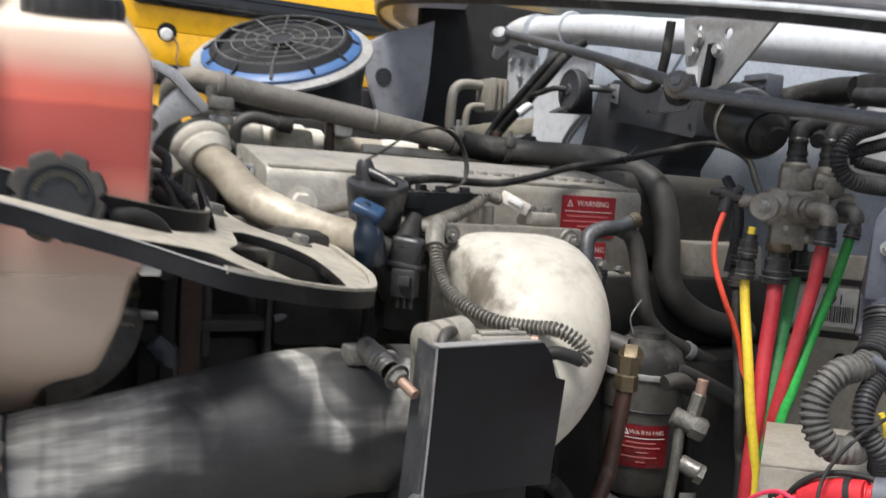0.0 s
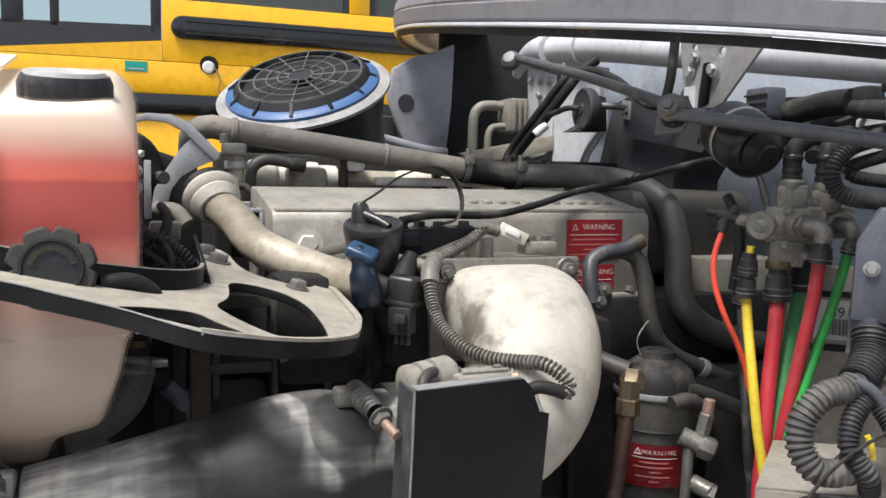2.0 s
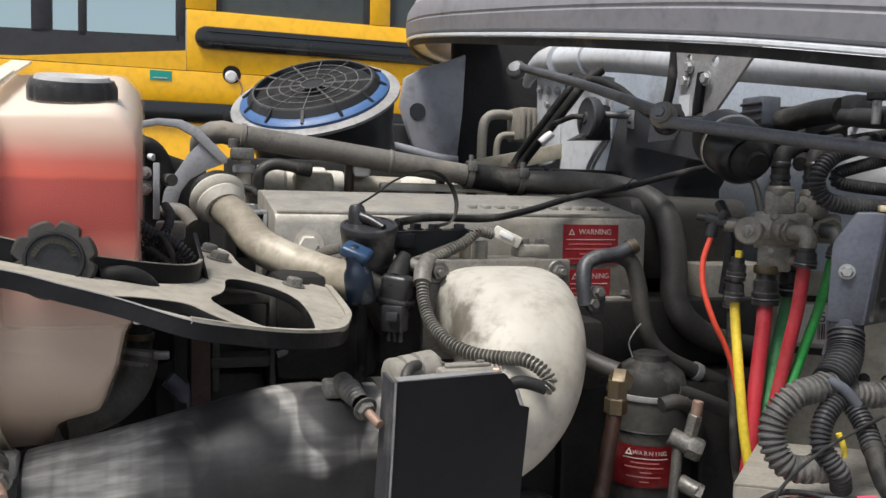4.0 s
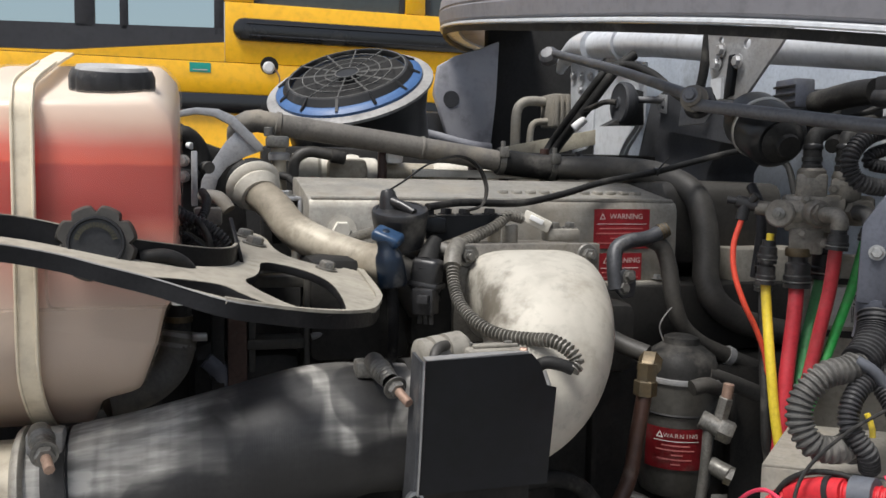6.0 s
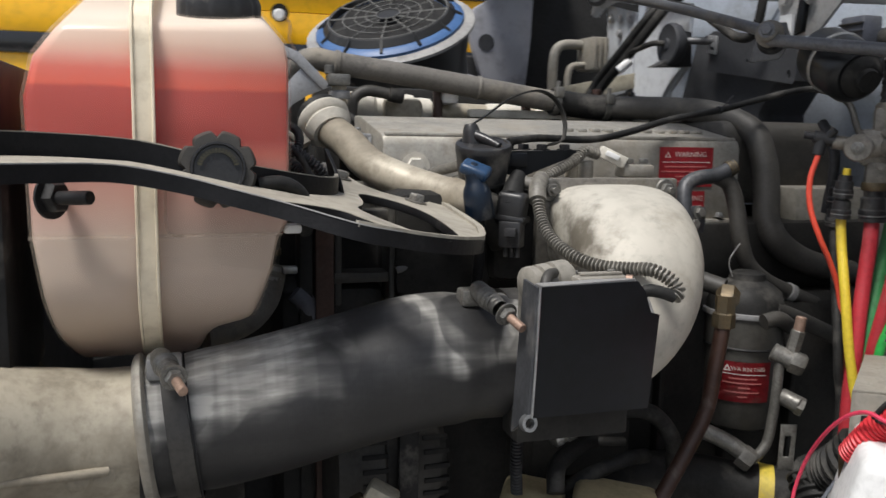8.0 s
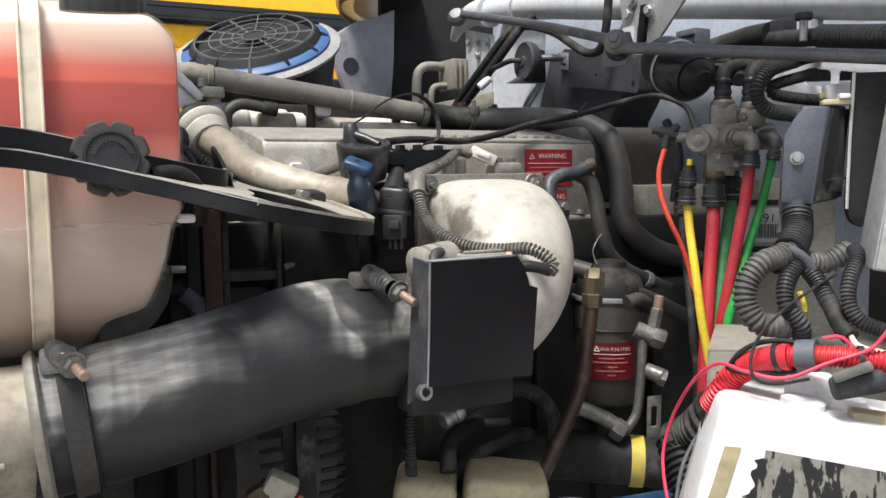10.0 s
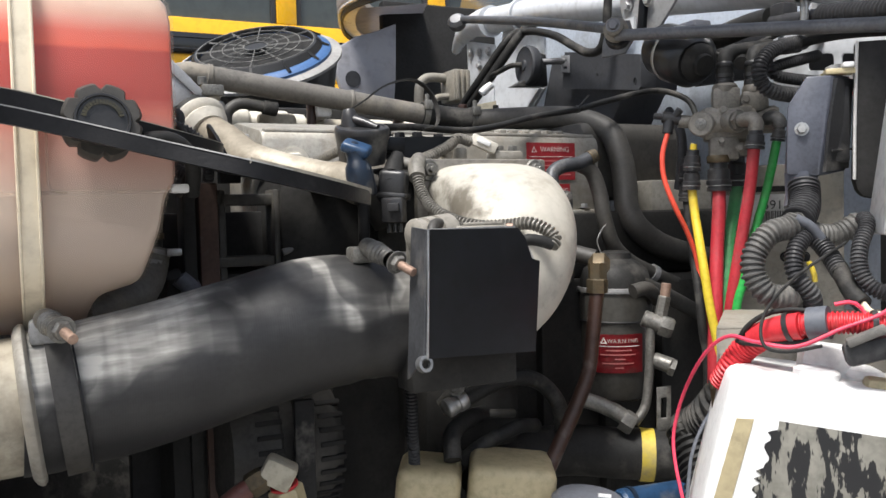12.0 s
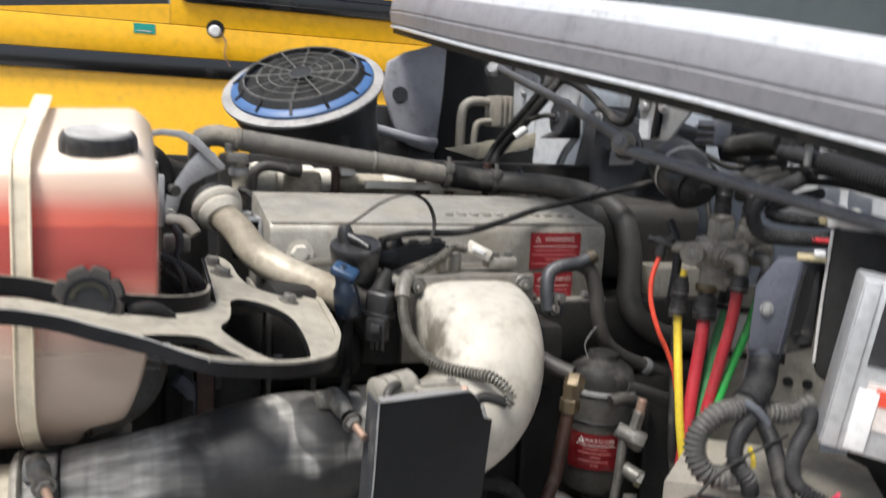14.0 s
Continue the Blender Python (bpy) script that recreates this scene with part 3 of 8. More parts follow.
def text_mesh(body, size, m, mat, parent, name="lettering", width=None):
    """Raised print in the built-in font, its middle at the pose m in the truck's axes."""
    cu = bpy.data.curves.new(name, "FONT")
    cu.body, cu.size, cu.align_x, cu.align_y, cu.extrude = body, size, "CENTER", "CENTER", 0.0002
    tmp = bpy.data.objects.new("tmp", cu)
    me = bpy.data.meshes.new_from_object(tmp)
    bpy.data.objects.remove(tmp)
    me.transform(Matrix.Translation(-BASE[parent]) @ m)
    me.materials.append(mat)
    ob = new(name, me)
    ob.parent = parent
    BASE[ob] = BASE[parent]
    return ob


# ---- setting ----
def ground():
    bm = bmesh.new()
    bmesh.ops.create_grid(bm, x_segments=40, y_segments=40, size=600)
    solo("ground", bm, M["concrete"], "pale worn concrete yard under the vehicles", "ground", (0, 0, 0), kind="structure", m=Matrix.Identity(4), smooth=False)


def unseen_walls():
    """Plain walls added out of view, behind the eye and to its left, to limit the low fill light."""
    for name, a in (("wall_south", (-16, 16, -9.2, -9.0, 0, 2.6)), ("wall_west", (-12.2, -12.0, -9.0, 12, 0, 2.6))):
        solo(name, box(*a, 0), M["unseen_wall"], "plain grey wall added out of view to limit the fill light", "wall", (a[0], a[2], 0), kind="structure", m=Matrix.Identity(4), smooth=False)


# ---- yellow school bus beside the truck ----
def school_bus():
    y0, y1, t = 3.5, 5.9, 0.05
    bus = thing("school_bus", "yellow school bus with black rub rails and tinted windows", "bus", (0.0, 4.7, 0.0))

    def panel(name, x0, x1, z0, z1, mat, label="", out=0.0, y=y0, bev=0.004):
        return part(name, box(x0, x1, y - out, y + t, z0, z1, bev), M[mat], bus, label)

    for y, side in ((y0, "near"), (y1, "far")):
        panel("side_panel", -3.6, 6.4, 0.45, 1.93, "bus_yellow", y=y)
        panel("side_panel", -3.6, 6.4, 2.035, 2.20, "bus_yellow", y=y)
    panel("rub_rail", -3.6, 6.4, 1.932, 2.033, "bus_black", "black lower rub rail", 0.02)
    # waist panel right of the cab window and the wedge that rises towards it
    panel("waist_panel", -0.40, 6.4, 2.202, 2.52, "bus_yellow")
    wedge = slab([(-1.9, 2.202), (-0.402, 2.202), (-0.402, 2.305), (-1.2, 2.19 + 0.03), (-1.9, 2.203)], t, xz(y0))
    part("wedge_panel", wedge, M["bus_yellow"], bus)
    # cab window surround with its open panes
    part("window_surround", slab([(-1.9, 2.205), (-1.2, 2.222), (-0.405, 2.307), (-0.405, 2.38), (-1.9, 2.335)], t, xz(y0 + 0.004)), M["bus_frame"], bus, "dark cab window surround")
    for x0, x1 in ((-0.455, -0.405), (-0.925, -0.885), (-1.14, -1.045), (-1.9, -1.86)):
        panel("window_post", x0, x1, 2.34, 3.02, "bus_frame", y=y0 + 0.004)
    panel("roof_edge", -3.6, 6.4, 3.02, 3.2, "bus_yellow")
    panel("roof_edge", -3.6, 6.4, 3.15, 3.2, "bus_frame", y=y1)
    part("roof", box(-3.6, 6.4, y0 + 0.055, y1, 3.2, 3.24, 0.01), M["bus_yellow"], bus)
    part("cab_window", box(-1.86, -0.45, y0 + 0.03, y0 + 0.034, 2.33, 3.02, 0), M["glass"], bus, "clear side window of the driver's cab")
    # corner pillar, upper rail and the row of tinted windows
    panel("pillar", -0.405, -0.25, 2.522, 3.02, "bus_yellow")
    shape = [(-0.06 * math.cos(a), 0.06 * math.sin(a)) for a in np.linspace(-math.pi / 2, math.pi / 2, 12)]
    outline = [(-0.30 + x, 2.377 + z) for x, z in shape] + [(6.3, 2.437), (6.3, 2.317)]
    part("rub_rail", slab(outline, 0.03, xz(y0 - 0.03), 0.013), M["bus_black"], bus, "glossy black rail under the windows")
    part("rail_groove", box(-0.29, 6.3, y0 - 0.036, y0 - 0.03, 2.405, 2.412, 0.001), M["bus_black"], bus)
    part("rail_groove", box(-0.29, 6.3, y0 - 0.036, y0 - 0.03, 2.342, 2.349, 0.001), M["bus_black"], bus)
    x = -0.25
    for k in range(7):
        x1 = x + 0.835
        part("window_pane", box(x + 0.03, x1 - 0.03, y0 + 0.03, y0 + 0.036, 2.475, 3.02, 0), M["bus_glass"], bus)
        panel("window_bar", x + 0.02, x1 - 0.02, 2.78, 2.80, "bus_frame", y=y0 + 0.015)
        panel("window_post", x, x + 0.03, 2.475, 3.02, "bus_frame", y=y0 + 0.01)
        panel("window_post", x1 - 0.03, x1, 2.475, 3.02, "bus_frame", y=y0 + 0.01)
        panel("pillar", x1, x1 + 0.115, 2.522, 3.02, "bus_yellow")
        x = x1 + 0.115
    part("interior_wall", box(-0.3, 6.3, y0 + 0.9, y0 + 0.92, 1.2, 3.0, 0), M["bus_frame"], bus)
    part("far_sill", box(-3.6, 6.4, y1, y1 + t, 2.2, 2.35, 0.004), M["bus_frame"], bus)
    part("sticker", box(-0.582, -0.475, y0 - 0.003, y0, 2.142, 2.192, 0), M["teal"], bus, "teal inspection sticker")
    part("sticker_print", box(-0.565, -0.492, y0 - 0.005, y0 - 0.003, 2.152, 2.157, 0), M["label_white"], bus)
    part("marker_lamp", lathe([(0, 0.012), (0.022, 0.012), (0.032, 0.004), (0.034, 0)], (-0.172, y0, 2.184), (0, -1, 0.0), 28), M["white_plastic"], bus, "round lamp hanging in its broken hole")
    part("lamp_hole", lathe([(0, 0.003), (0.045, 0.003), (0.048, 0)], (-0.168, y0, 2.195), (0, -1, 0), 24), M["deep_black"], bus)
    part("lamp_wire", tube([(-0.14, y0 - 0.01, 2.18), (-0.115, y0 - 0.015, 2.13), (-0.12, y0 - 0.02, 2.06), (-0.09, y0 - 0.02, 2.0)], 0.004, 8), M["copper"], bus)
    for xw in (-2.4, 4.6):
        for yw in (3.55, 5.6):
            part("wheel", lathe([(0, 0), (0.28, 0.0), (0.48, 0.03), (0.5, 0.1), (0.48, 0.2), (0.28, 0.23), (0, 0.23)], (xw, yw, 0.5), (0, 1, 0), 32), M["rubber"], bus)


# ---- cab front: fender, firewall, cowl, wiper gear ----
def cab_front():
    fw = thing("firewall", "white painted cab firewall behind the engine", "firewall", (0.75, 0.4, 1.0), kind="structure")
    part("panel", slab([(-1.05, 0.7), (1.5, 0.7), (1.5, 2.13), (-1.05, 1.72)], 0.04, lambda a, b: ((0.70, a, b), (-1, 0, 0))), M["blue_white"], fw)
    part("flange_panel", slab([(1.05, 1.45), (0.70, 1.45), (0.66, 1.74), (0.50, 1.92), (1.05, 1.98)], 0.01, lambda a, b: ((0.66, a, b), (-1, 0, 0))), M["blue_white"], fw)
    part("insulation", slab([(0.59, 1.80), (0.526, 1.815), (0.26, 1.765), (0.262, 1.69), (0.303, 1.684), (0.351, 1.624), (0.34, 1.45), (0.66, 1.45), (0.648, 1.656)], 0.12, lambda a, b: ((0.482, a, b), (-1, 0, 0)), 0.006), M["insulation"], fw, "dark insulation box")
    # added dark sheet that stands for the shaded gap beneath the beam
    part("dark_backing_sheet", slab([(0.30, 1.800), (0.05, 1.782), (-0.45, 1.735), (-0.45, 1.655), (0.05, 1.69), (0.26, 1.70)], 0.02, lambda a, b: ((0.635, a, b), (-1, 0, 0)), 0.006), M["insulation"], fw, "dark sheet added for the shaded gap under the beam")
    slot = [(0.358, 1.737), (0.327, 1.731), (0.327, 1.725), (0.358, 1.731)]
    eye = [(0.224 + 0.006 * math.cos(a), 1.698 + 0.009 * math.sin(a)) for a in np.linspace(0, 2 * math.pi, 10, endpoint=False)]
    part("equipment_bracket", slab([(0.482, 1.807), (0.367, 1.785), (0.207, 1.752), (0.207, 1.687), (0.213, 1.679), (0.495, 1.722)], 0.004, lambda a, b: ((0.45, a, b), (-1, 0, 0)), 0.0, [slot, eye]), M["insulation"], fw, "slotted dark grey steel bracket plate", False)
    part("bracket_fold", box(0.45, 0.49, 0.205, 0.209, 1.684, 1.752, 0.001), M["insulation"], fw)
    part("angle_tab", slab([(0.490, 1.80), (0.458, 1.795), (0.458, 1.754), (0.490, 1.761)], 0.004, lambda a, b: ((0.444, a, b), (-1, 0, 0)), 0.0005, [[(0.482, 1.791), (0.466, 1.788), (0.466, 1.782), (0.482, 1.785)], [(0.482, 1.774), (0.466, 1.771), (0.466, 1.764), (0.482, 1.767)]]), M["bracket"], fw, "small zinc angle tab")
    holes = [[(y0 + sy, z0 + sz) for sy, sz in ((0.026, 0.014), (0.022, 0.019), (-0.022, 0.011), (-0.026, 0.006), (-0.026, -0.014), (-0.022, -0.018), (0.022, -0.010), (0.026, -0.006))] for y0, z0 in ((-0.201, 1.669), (-0.268, 1.657))]
    part("stiffener", slab([(-0.10, 1.735), (-0.40, 1.68), (-0.40, 1.60), (-0.10, 1.625)], 0.004, lambda a, b: ((0.50, a, b), (-1, 0, 0)), 0.001, holes), M["white_paint"], fw, "pale pressed stiffener with rounded openings")
    strip = slab([(0.80, 1.925), (0.602, 1.885), (0.606, 1.741), (0.676, 1.685), (0.74, 1.58), (0.865, 1.58), (0.853, 1.817)], 0.008, lambda a, b: ((0.47, a, b), (-1, 0, 0)))
    part("white_gusset", strip, M["white_paint"], fw)
    part("gusset_flange", band([(0.462, 0.610, 1.741), (0.462, 0.680, 1.685), (0.462, 0.744, 1.58)], 0.012, 0.005, 0.02), M["white_paint"], fw)
    part("bolt_plate", slab([(1.01, 1.935), (0.847, 1.895), (0.858, 1.74), (0.87, 1.71), (0.90, 1.69), (0.985, 1.68), (1.005, 1.823)], 0.006, lambda a, b: ((0.466, a, b), (-1, 0, 0)), 0.0015), M["white_paint"], fw)
    for yb, zb in ((0.977, 1.895), (0.924, 1.887), (0.869, 1.880), (0.926, 1.850)):
        part("bolt", hex_bolt((0.461, yb, zb), (-1, 0, 0), 0.009, 0.008), M["bracket"], fw)
    wall = thing("far_inner_fender", "grey plastic inner fender on the far side of the bay", "fender", (0.2, 1.2, 1.3))
    part("panel", slab([(0.12, 1.926), (0.173, 1.958), (0.241, 1.979), (0.303, 2.006), (0.297, 1.84), (0.279, 1.66), (0.196, 1.68), (0.147, 1.732), (0.136, 1.767), (0.108, 1.846)], 0.03, xz(1.15), 0.006), M["fender_plastic"], wall)
    part("notch", lathe([(0, 0), (0.024, 0), (0.024, 0.002), (0, 0.002)], (0.158, 1.15, 1.832), (0, -1, 0), 20), M["insulation"], wall)
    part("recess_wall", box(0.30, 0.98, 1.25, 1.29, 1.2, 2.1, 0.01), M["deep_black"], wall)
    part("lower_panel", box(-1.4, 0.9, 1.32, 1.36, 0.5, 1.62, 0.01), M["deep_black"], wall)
    part("air_duct", box(0.02, 0.30, 1.20, 1.30, 1.45, 1.80, 0.02), M["black_plastic"], wall, "black plastic air duct")
    part("duct_foot", tube([(0.02, 1.12, 1.735), (0.10, 1.12, 1.722), (0.20, 1.12, 1.70), (0.27, 1.12, 1.692)], 0.016, 14), M["fender_plastic"], wall, "grey moulded foot of the panel")

    cowl = thing("cowl_lip", "grey rubber cowl lip with pale painted lower edge under the windscreen", "cowl", (0.1, 0.4, 1.9))
    edge = [(0.62, 1.92, 2.075), (0.45, 1.80, 2.075), (0.30, 1.60, 2.068), (0.185, 1.33, 2.045), (0.108, 1.086, 2.020), (0.072, 0.857, 1.990), (0.057, 0.629, 1.955), (0.056, 0.4, 1.918), (0.067, 0.171, 1.881), (0.096, -0.057, 1.844), (0.138, -0.286, 1.804), (0.198, -0.514, 1.758), (0.285, -0.743, 1.711), (0.40, -0.971, 1.663)]
    c, _ = spline(edge, 0.025)

    def sweep(prof):
        return rings(bmesh.new(), c, lambda k: prof)

    part("lip", sweep([(-0.05, 0.006), (-0.002, 0.006), (0.004, 0.012), (0.006, 0.040), (0.0035, 0.0425), (0.0035, 0.0455), (0.005, 0.048), (0.0, 0.072), (-0.012, 0.090), (-0.05, 0.095)]), M["cowl"], cowl)
    part("painted_edge", sweep([(-0.05, -0.003), (0.002, -0.003), (0.0045, -0.0005), (0.004, 0.0035), (0.001, 0.0055), (-0.05, 0.0055)]), M["white_paint"], cowl, "white painted sheet edge")
    part("upper_edge", sweep([(-0.016, 0.0905), (-0.020, 0.103), (-0.045, 0.114), (-0.070, 0.116), (-0.070, 0.0955)]), M["white_paint"], cowl, "white painted upper flange")

    # sheet under the cowl's nose, from the lip in to the cab
    bm = bmesh.new()
    pairs_ = [(bm.verts.new((p.x + 0.03, p.y - 0.02, p.z + 0.004)), bm.verts.new((p.x + 0.24, p.y * 0.9 + 0.02, p.z + 0.02))) for p in c if p.y > 1.12]
    for (a0, b0), (a1, b1) in zip(pairs_, pairs_[1:]):
        bm.faces.new((a0, a1, b1, b0))
    bmesh.ops.solidify(bm, geom=bm.faces[:], thickness=0.004)
    part("nose_sheet", bm, M["cowl"], cowl, "grey underside of the cowl")
    # black strip put in for the band of shade below the painted edge
    part("seal_or_shade", sweep([(-0.012, -0.018), (-0.004, -0.018), (-0.004, -0.0045), (-0.012, -0.0045)]), M["rubber"], cowl, "dark strip standing in for the shade under the edge")
    part("windscreen_base", slab([(-1.4, 1.62), (1.9, 2.08), (1.9, 2.75), (-1.4, 2.3)], 0.01, lambda a, b: ((0.80 + (b - 1.9) * 0.3, a, b), (-1, 0, 0.3))), M["bus_glass"], cowl, "dark windscreen glass")

    beam = thing("cross_beam", "white painted tubular beam across the firewall", "beam", (0.49, 0.3, 1.85))
    part("tube", tube([(0.46, 0.90, 1.966), (0.47, 0.6, 1.932), (0.485, 0.38, 1.896), (0.50, 0.0, 1.836), (0.51, -0.4, 1.768), (0.52, -0.9, 1.685)], 0.035, 28, 0.03), M["white_paint"], beam)
    part("end_casting", tube([(0.455, 0.84, 1.957), (0.455, 0.90, 1.964), (0.458, 0.96, 1.966), (0.462, 1.03, 1.952)], 0.043, 28, 0.01, 0.024), M["white_paint"], beam, "white painted end casting")
    part("end_cone", tube([(0.462, 1.025, 1.953), (0.466, 1.06, 1.940), (0.47, 1.09, 1.92)], 0.024, 24, 0.01, 0.012), M["white_paint"], beam)
    part("web", slab([(1.0, 0.0), (-0.9, 0.0), (-0.9, 0.07), (1.0, 0.07)], 0.006, lambda a, b: ((0.53 + b, a, 1.846 + 0.153 * a), (0, 0, 1))), M["white_paint"], beam)
    part("collar", lathe([(0.035, -0.007), (0.042, -0.007), (0.044, 0), (0.042, 0.007), (0.035, 0.007)], (0.4655, 0.70, 1.944), (0.02, -1, -0.14), 28), M["white_paint"], beam)

    hinge = thing("hinge_bracket", "bare grey steel bracket plate with holes and bolts", "bracket", (0.29, -0.02, 1.79))
    hole = [(-0.012 + 0.008 * math.cos(a), 1.815 + 0.008 * math.sin(a)) for a in np.linspace(0, 2 * math.pi, 12, endpoint=False)]
    hole2 = [(0.05 + 0.006 * math.cos(a), 1.828 + 0.006 * math.sin(a)) for a in np.linspace(0, 2 * math.pi, 12, endpoint=False)]
    plate = slab([(0.085, 1.85), (-0.115, 1.835), (-0.01, 1.728), (0.055, 1.73), (0.075, 1.78)], 0.006, lambda a, b: ((0.30 - 0.1 * a, a, b), (-1, 0, 0)), 0.001, [hole, hole2])
    part("plate", plate, M["bracket"], hinge)
    part("rib", slab([(0.03, 1.73), (0.012, 1.735), (0.005, 1.80), (0.02, 1.80)], 0.012, lambda a, b: ((0.29, a, b), (-1, 0, 0)), 0.001), M["black_steel"], hinge)
    part("tab", slab([(0.06, 1.73), (0.03, 1.73), (0.03, 1.765), (0.06, 1.765)], 0.006, lambda a, b: ((0.285, a, b), (-1, 0, 0))), M["white_paint"], hinge)
    for yb, zb in ((0.055, 1.79), (-0.002, 1.788), (0.045, 1.812)):
        part("bolt", hex_bolt((0.293, yb, zb), (-1, 0, 0), 0.009, 0.008), M["bracket"], hinge)

    hinge.matrix_world = TRUCK @ Matrix.Translation((0.29, -0.028, 1.803))

    wiper = thing("wiper_linkage", "dull black steel wiper linkage bars joined at a pivot", "linkage", (0.2, 0.0, 1.73))
    part("bar", tube([(0.230, 0.595, 1.892), (0.216, 0.25, 1.812), (0.202, -0.035, 1.737)], 0.0092, 14, 0.03), M["linkage"], wiper)
    part("bar", tube([(0.194, -0.035, 1.726), (0.238, -0.30, 1.685), (0.30, -0.60, 1.64), (0.345, -0.95, 1.59)], 0.0098, 14, 0.03), M["linkage"], wiper)
    part("end_joint", lathe([(0, 0), (0.018, 0), (0.022, 0.006), (0.022, 0.02), (0.014, 0.028), (0, 0.028)], (0.230, 0.605, 1.878), (-0.6, -0.6, 0.5), 20), M["linkage"], wiper)
    part("pivot", lathe([(0, 0), (0.019, 0), (0.021, 0.006), (0.021, 0.014), (0.016, 0.018), (0.016, 0.03), (0.011, 0.034), (0, 0.034)], (0.204, -0.033, 1.733), (-0.75, -0.65, 0.15), 24), M["pipe_grey"], wiper)
    part("rubber_boot", lathe([(0, 0), (0.024, 0), (0.026, 0.006), (0.026, 0.016), (0.021, 0.02), (0, 0.02)], (0.226, -0.013, 1.728), (-0.75, -0.65, 0.15), 24), M["cast_black"], wiper)
    part("crank_plate", slab([(-0.018, 0.026), (0.02, 0.026), (0.028, -0.004), (0.012, -0.03), (-0.03, -0.034), (-0.028, -0.01)], 0.005, lambda a, b: ((0.212 + 0.65 * a, -0.026 - 0.75 * a, 1.728 + b), (-0.75, -0.65, 0.15)), 0.001), M["linkage"], wiper)
    part("pivot_nut", hex_bolt((0.179, -0.055, 1.738), (-0.75, -0.65, 0.15), 0.009, 0.006), M["linkage"], wiper)

    motor = thing("wiper_motor", "black round wiper motor below the pivot", "motor", (0.28, -0.1, 1.68))
    ax = Vector((-0.15, -0.85, -0.35))
    part("body", lathe([(0, -0.06), (0.043, -0.06), (0.046, -0.05), (0.046, 0.035), (0.04, 0.045), (0.034, 0.05), (0, 0.05)], (0.285, -0.10, 1.685), ax, 32), M["motor_black"], motor)
    part("end_cap", lathe([(0, 0), (0.03, 0), (0.032, 0.006), (0.024, 0.016), (0.018, 0.018), (0.016, 0.026), (0, 0.026)], (0.278, -0.145, 1.667), ax, 28), M["rubber"], motor)
    part("strap", lathe([(0.0465, 0), (0.0485, 0.001), (0.0485, 0.006), (0.0465, 0.007)], (0.287, -0.085, 1.691), ax, 32), M["steel"], motor)

    horn = thing("horn", "black disc horn with flared mouth", "horn", (0.38, 0.53, 1.75))
    part("disc", lathe([(0, -0.030), (0.034, -0.030), (0.045, -0.020), (0.048, -0.012), (0.048, 0.0), (0.044, 0.004), (0.042, 0.003), (0.014, 0.004), (0.011, 0.007), (0, 0.007)], (0.375, 0.541, 1.781), (-1.0, 0.05, 0.02), 36), M["insulation"], horn)
    part("flare", slab([(0.400, 1.815), (0.432, 1.81), (0.436, 1.733), (0.338, 1.729), (0.388, 1.755)], 0.035, xz(0.535), 0.003), M["black_plastic"], horn)
    part("stem", rod((0.40, 0.54, 1.79), (0.455, 0.47, 1.785), 0.008), M["linkage"], horn)

    pipes = thing("heater_pipes", "two dusty beige bent pipes with a bracket block", "pipe", (0.35, 1.0, 1.78))
    part("outer_pipe", tube([(0.30, 1.0, 1.68), (0.302, 1.0, 1.78), (0.315, 1.0, 1.812), (0.345, 1.0, 1.822), (0.40, 1.0, 1.82)], 0.0135, 14), M["beige_steel"], pipes)
    part("inner_pipe", tube([(0.335, 0.98, 1.68), (0.338, 0.98, 1.74), (0.352, 0.98, 1.762), (0.40, 0.98, 1.766)], 0.0095, 12), M["beige_steel"], pipes)
    part("block", box(0.385, 0.44, 0.94, 1.03, 1.75, 1.84, 0.006), M["beige_steel"], pipes)
    for k in range(3):
        part("rib", box(0.39 + 0.016 * k, 0.398 + 0.016 * k, 0.932, 0.94, 1.755, 1.835, 0.001), M["beige_steel"], pipes)
    solo("support_stay", slab([(0.20, 1.685), (0.52, 1.75), (0.56, 1.79), (0.56, 1.765), (0.53, 1.715), (0.30, 1.66)], 0.006, xz(0.85), 0.001), M["beige_light"], "dusty beige sheet steel stay behind the grey pipe", "bracket", (0.3, 0.85, 1.7))


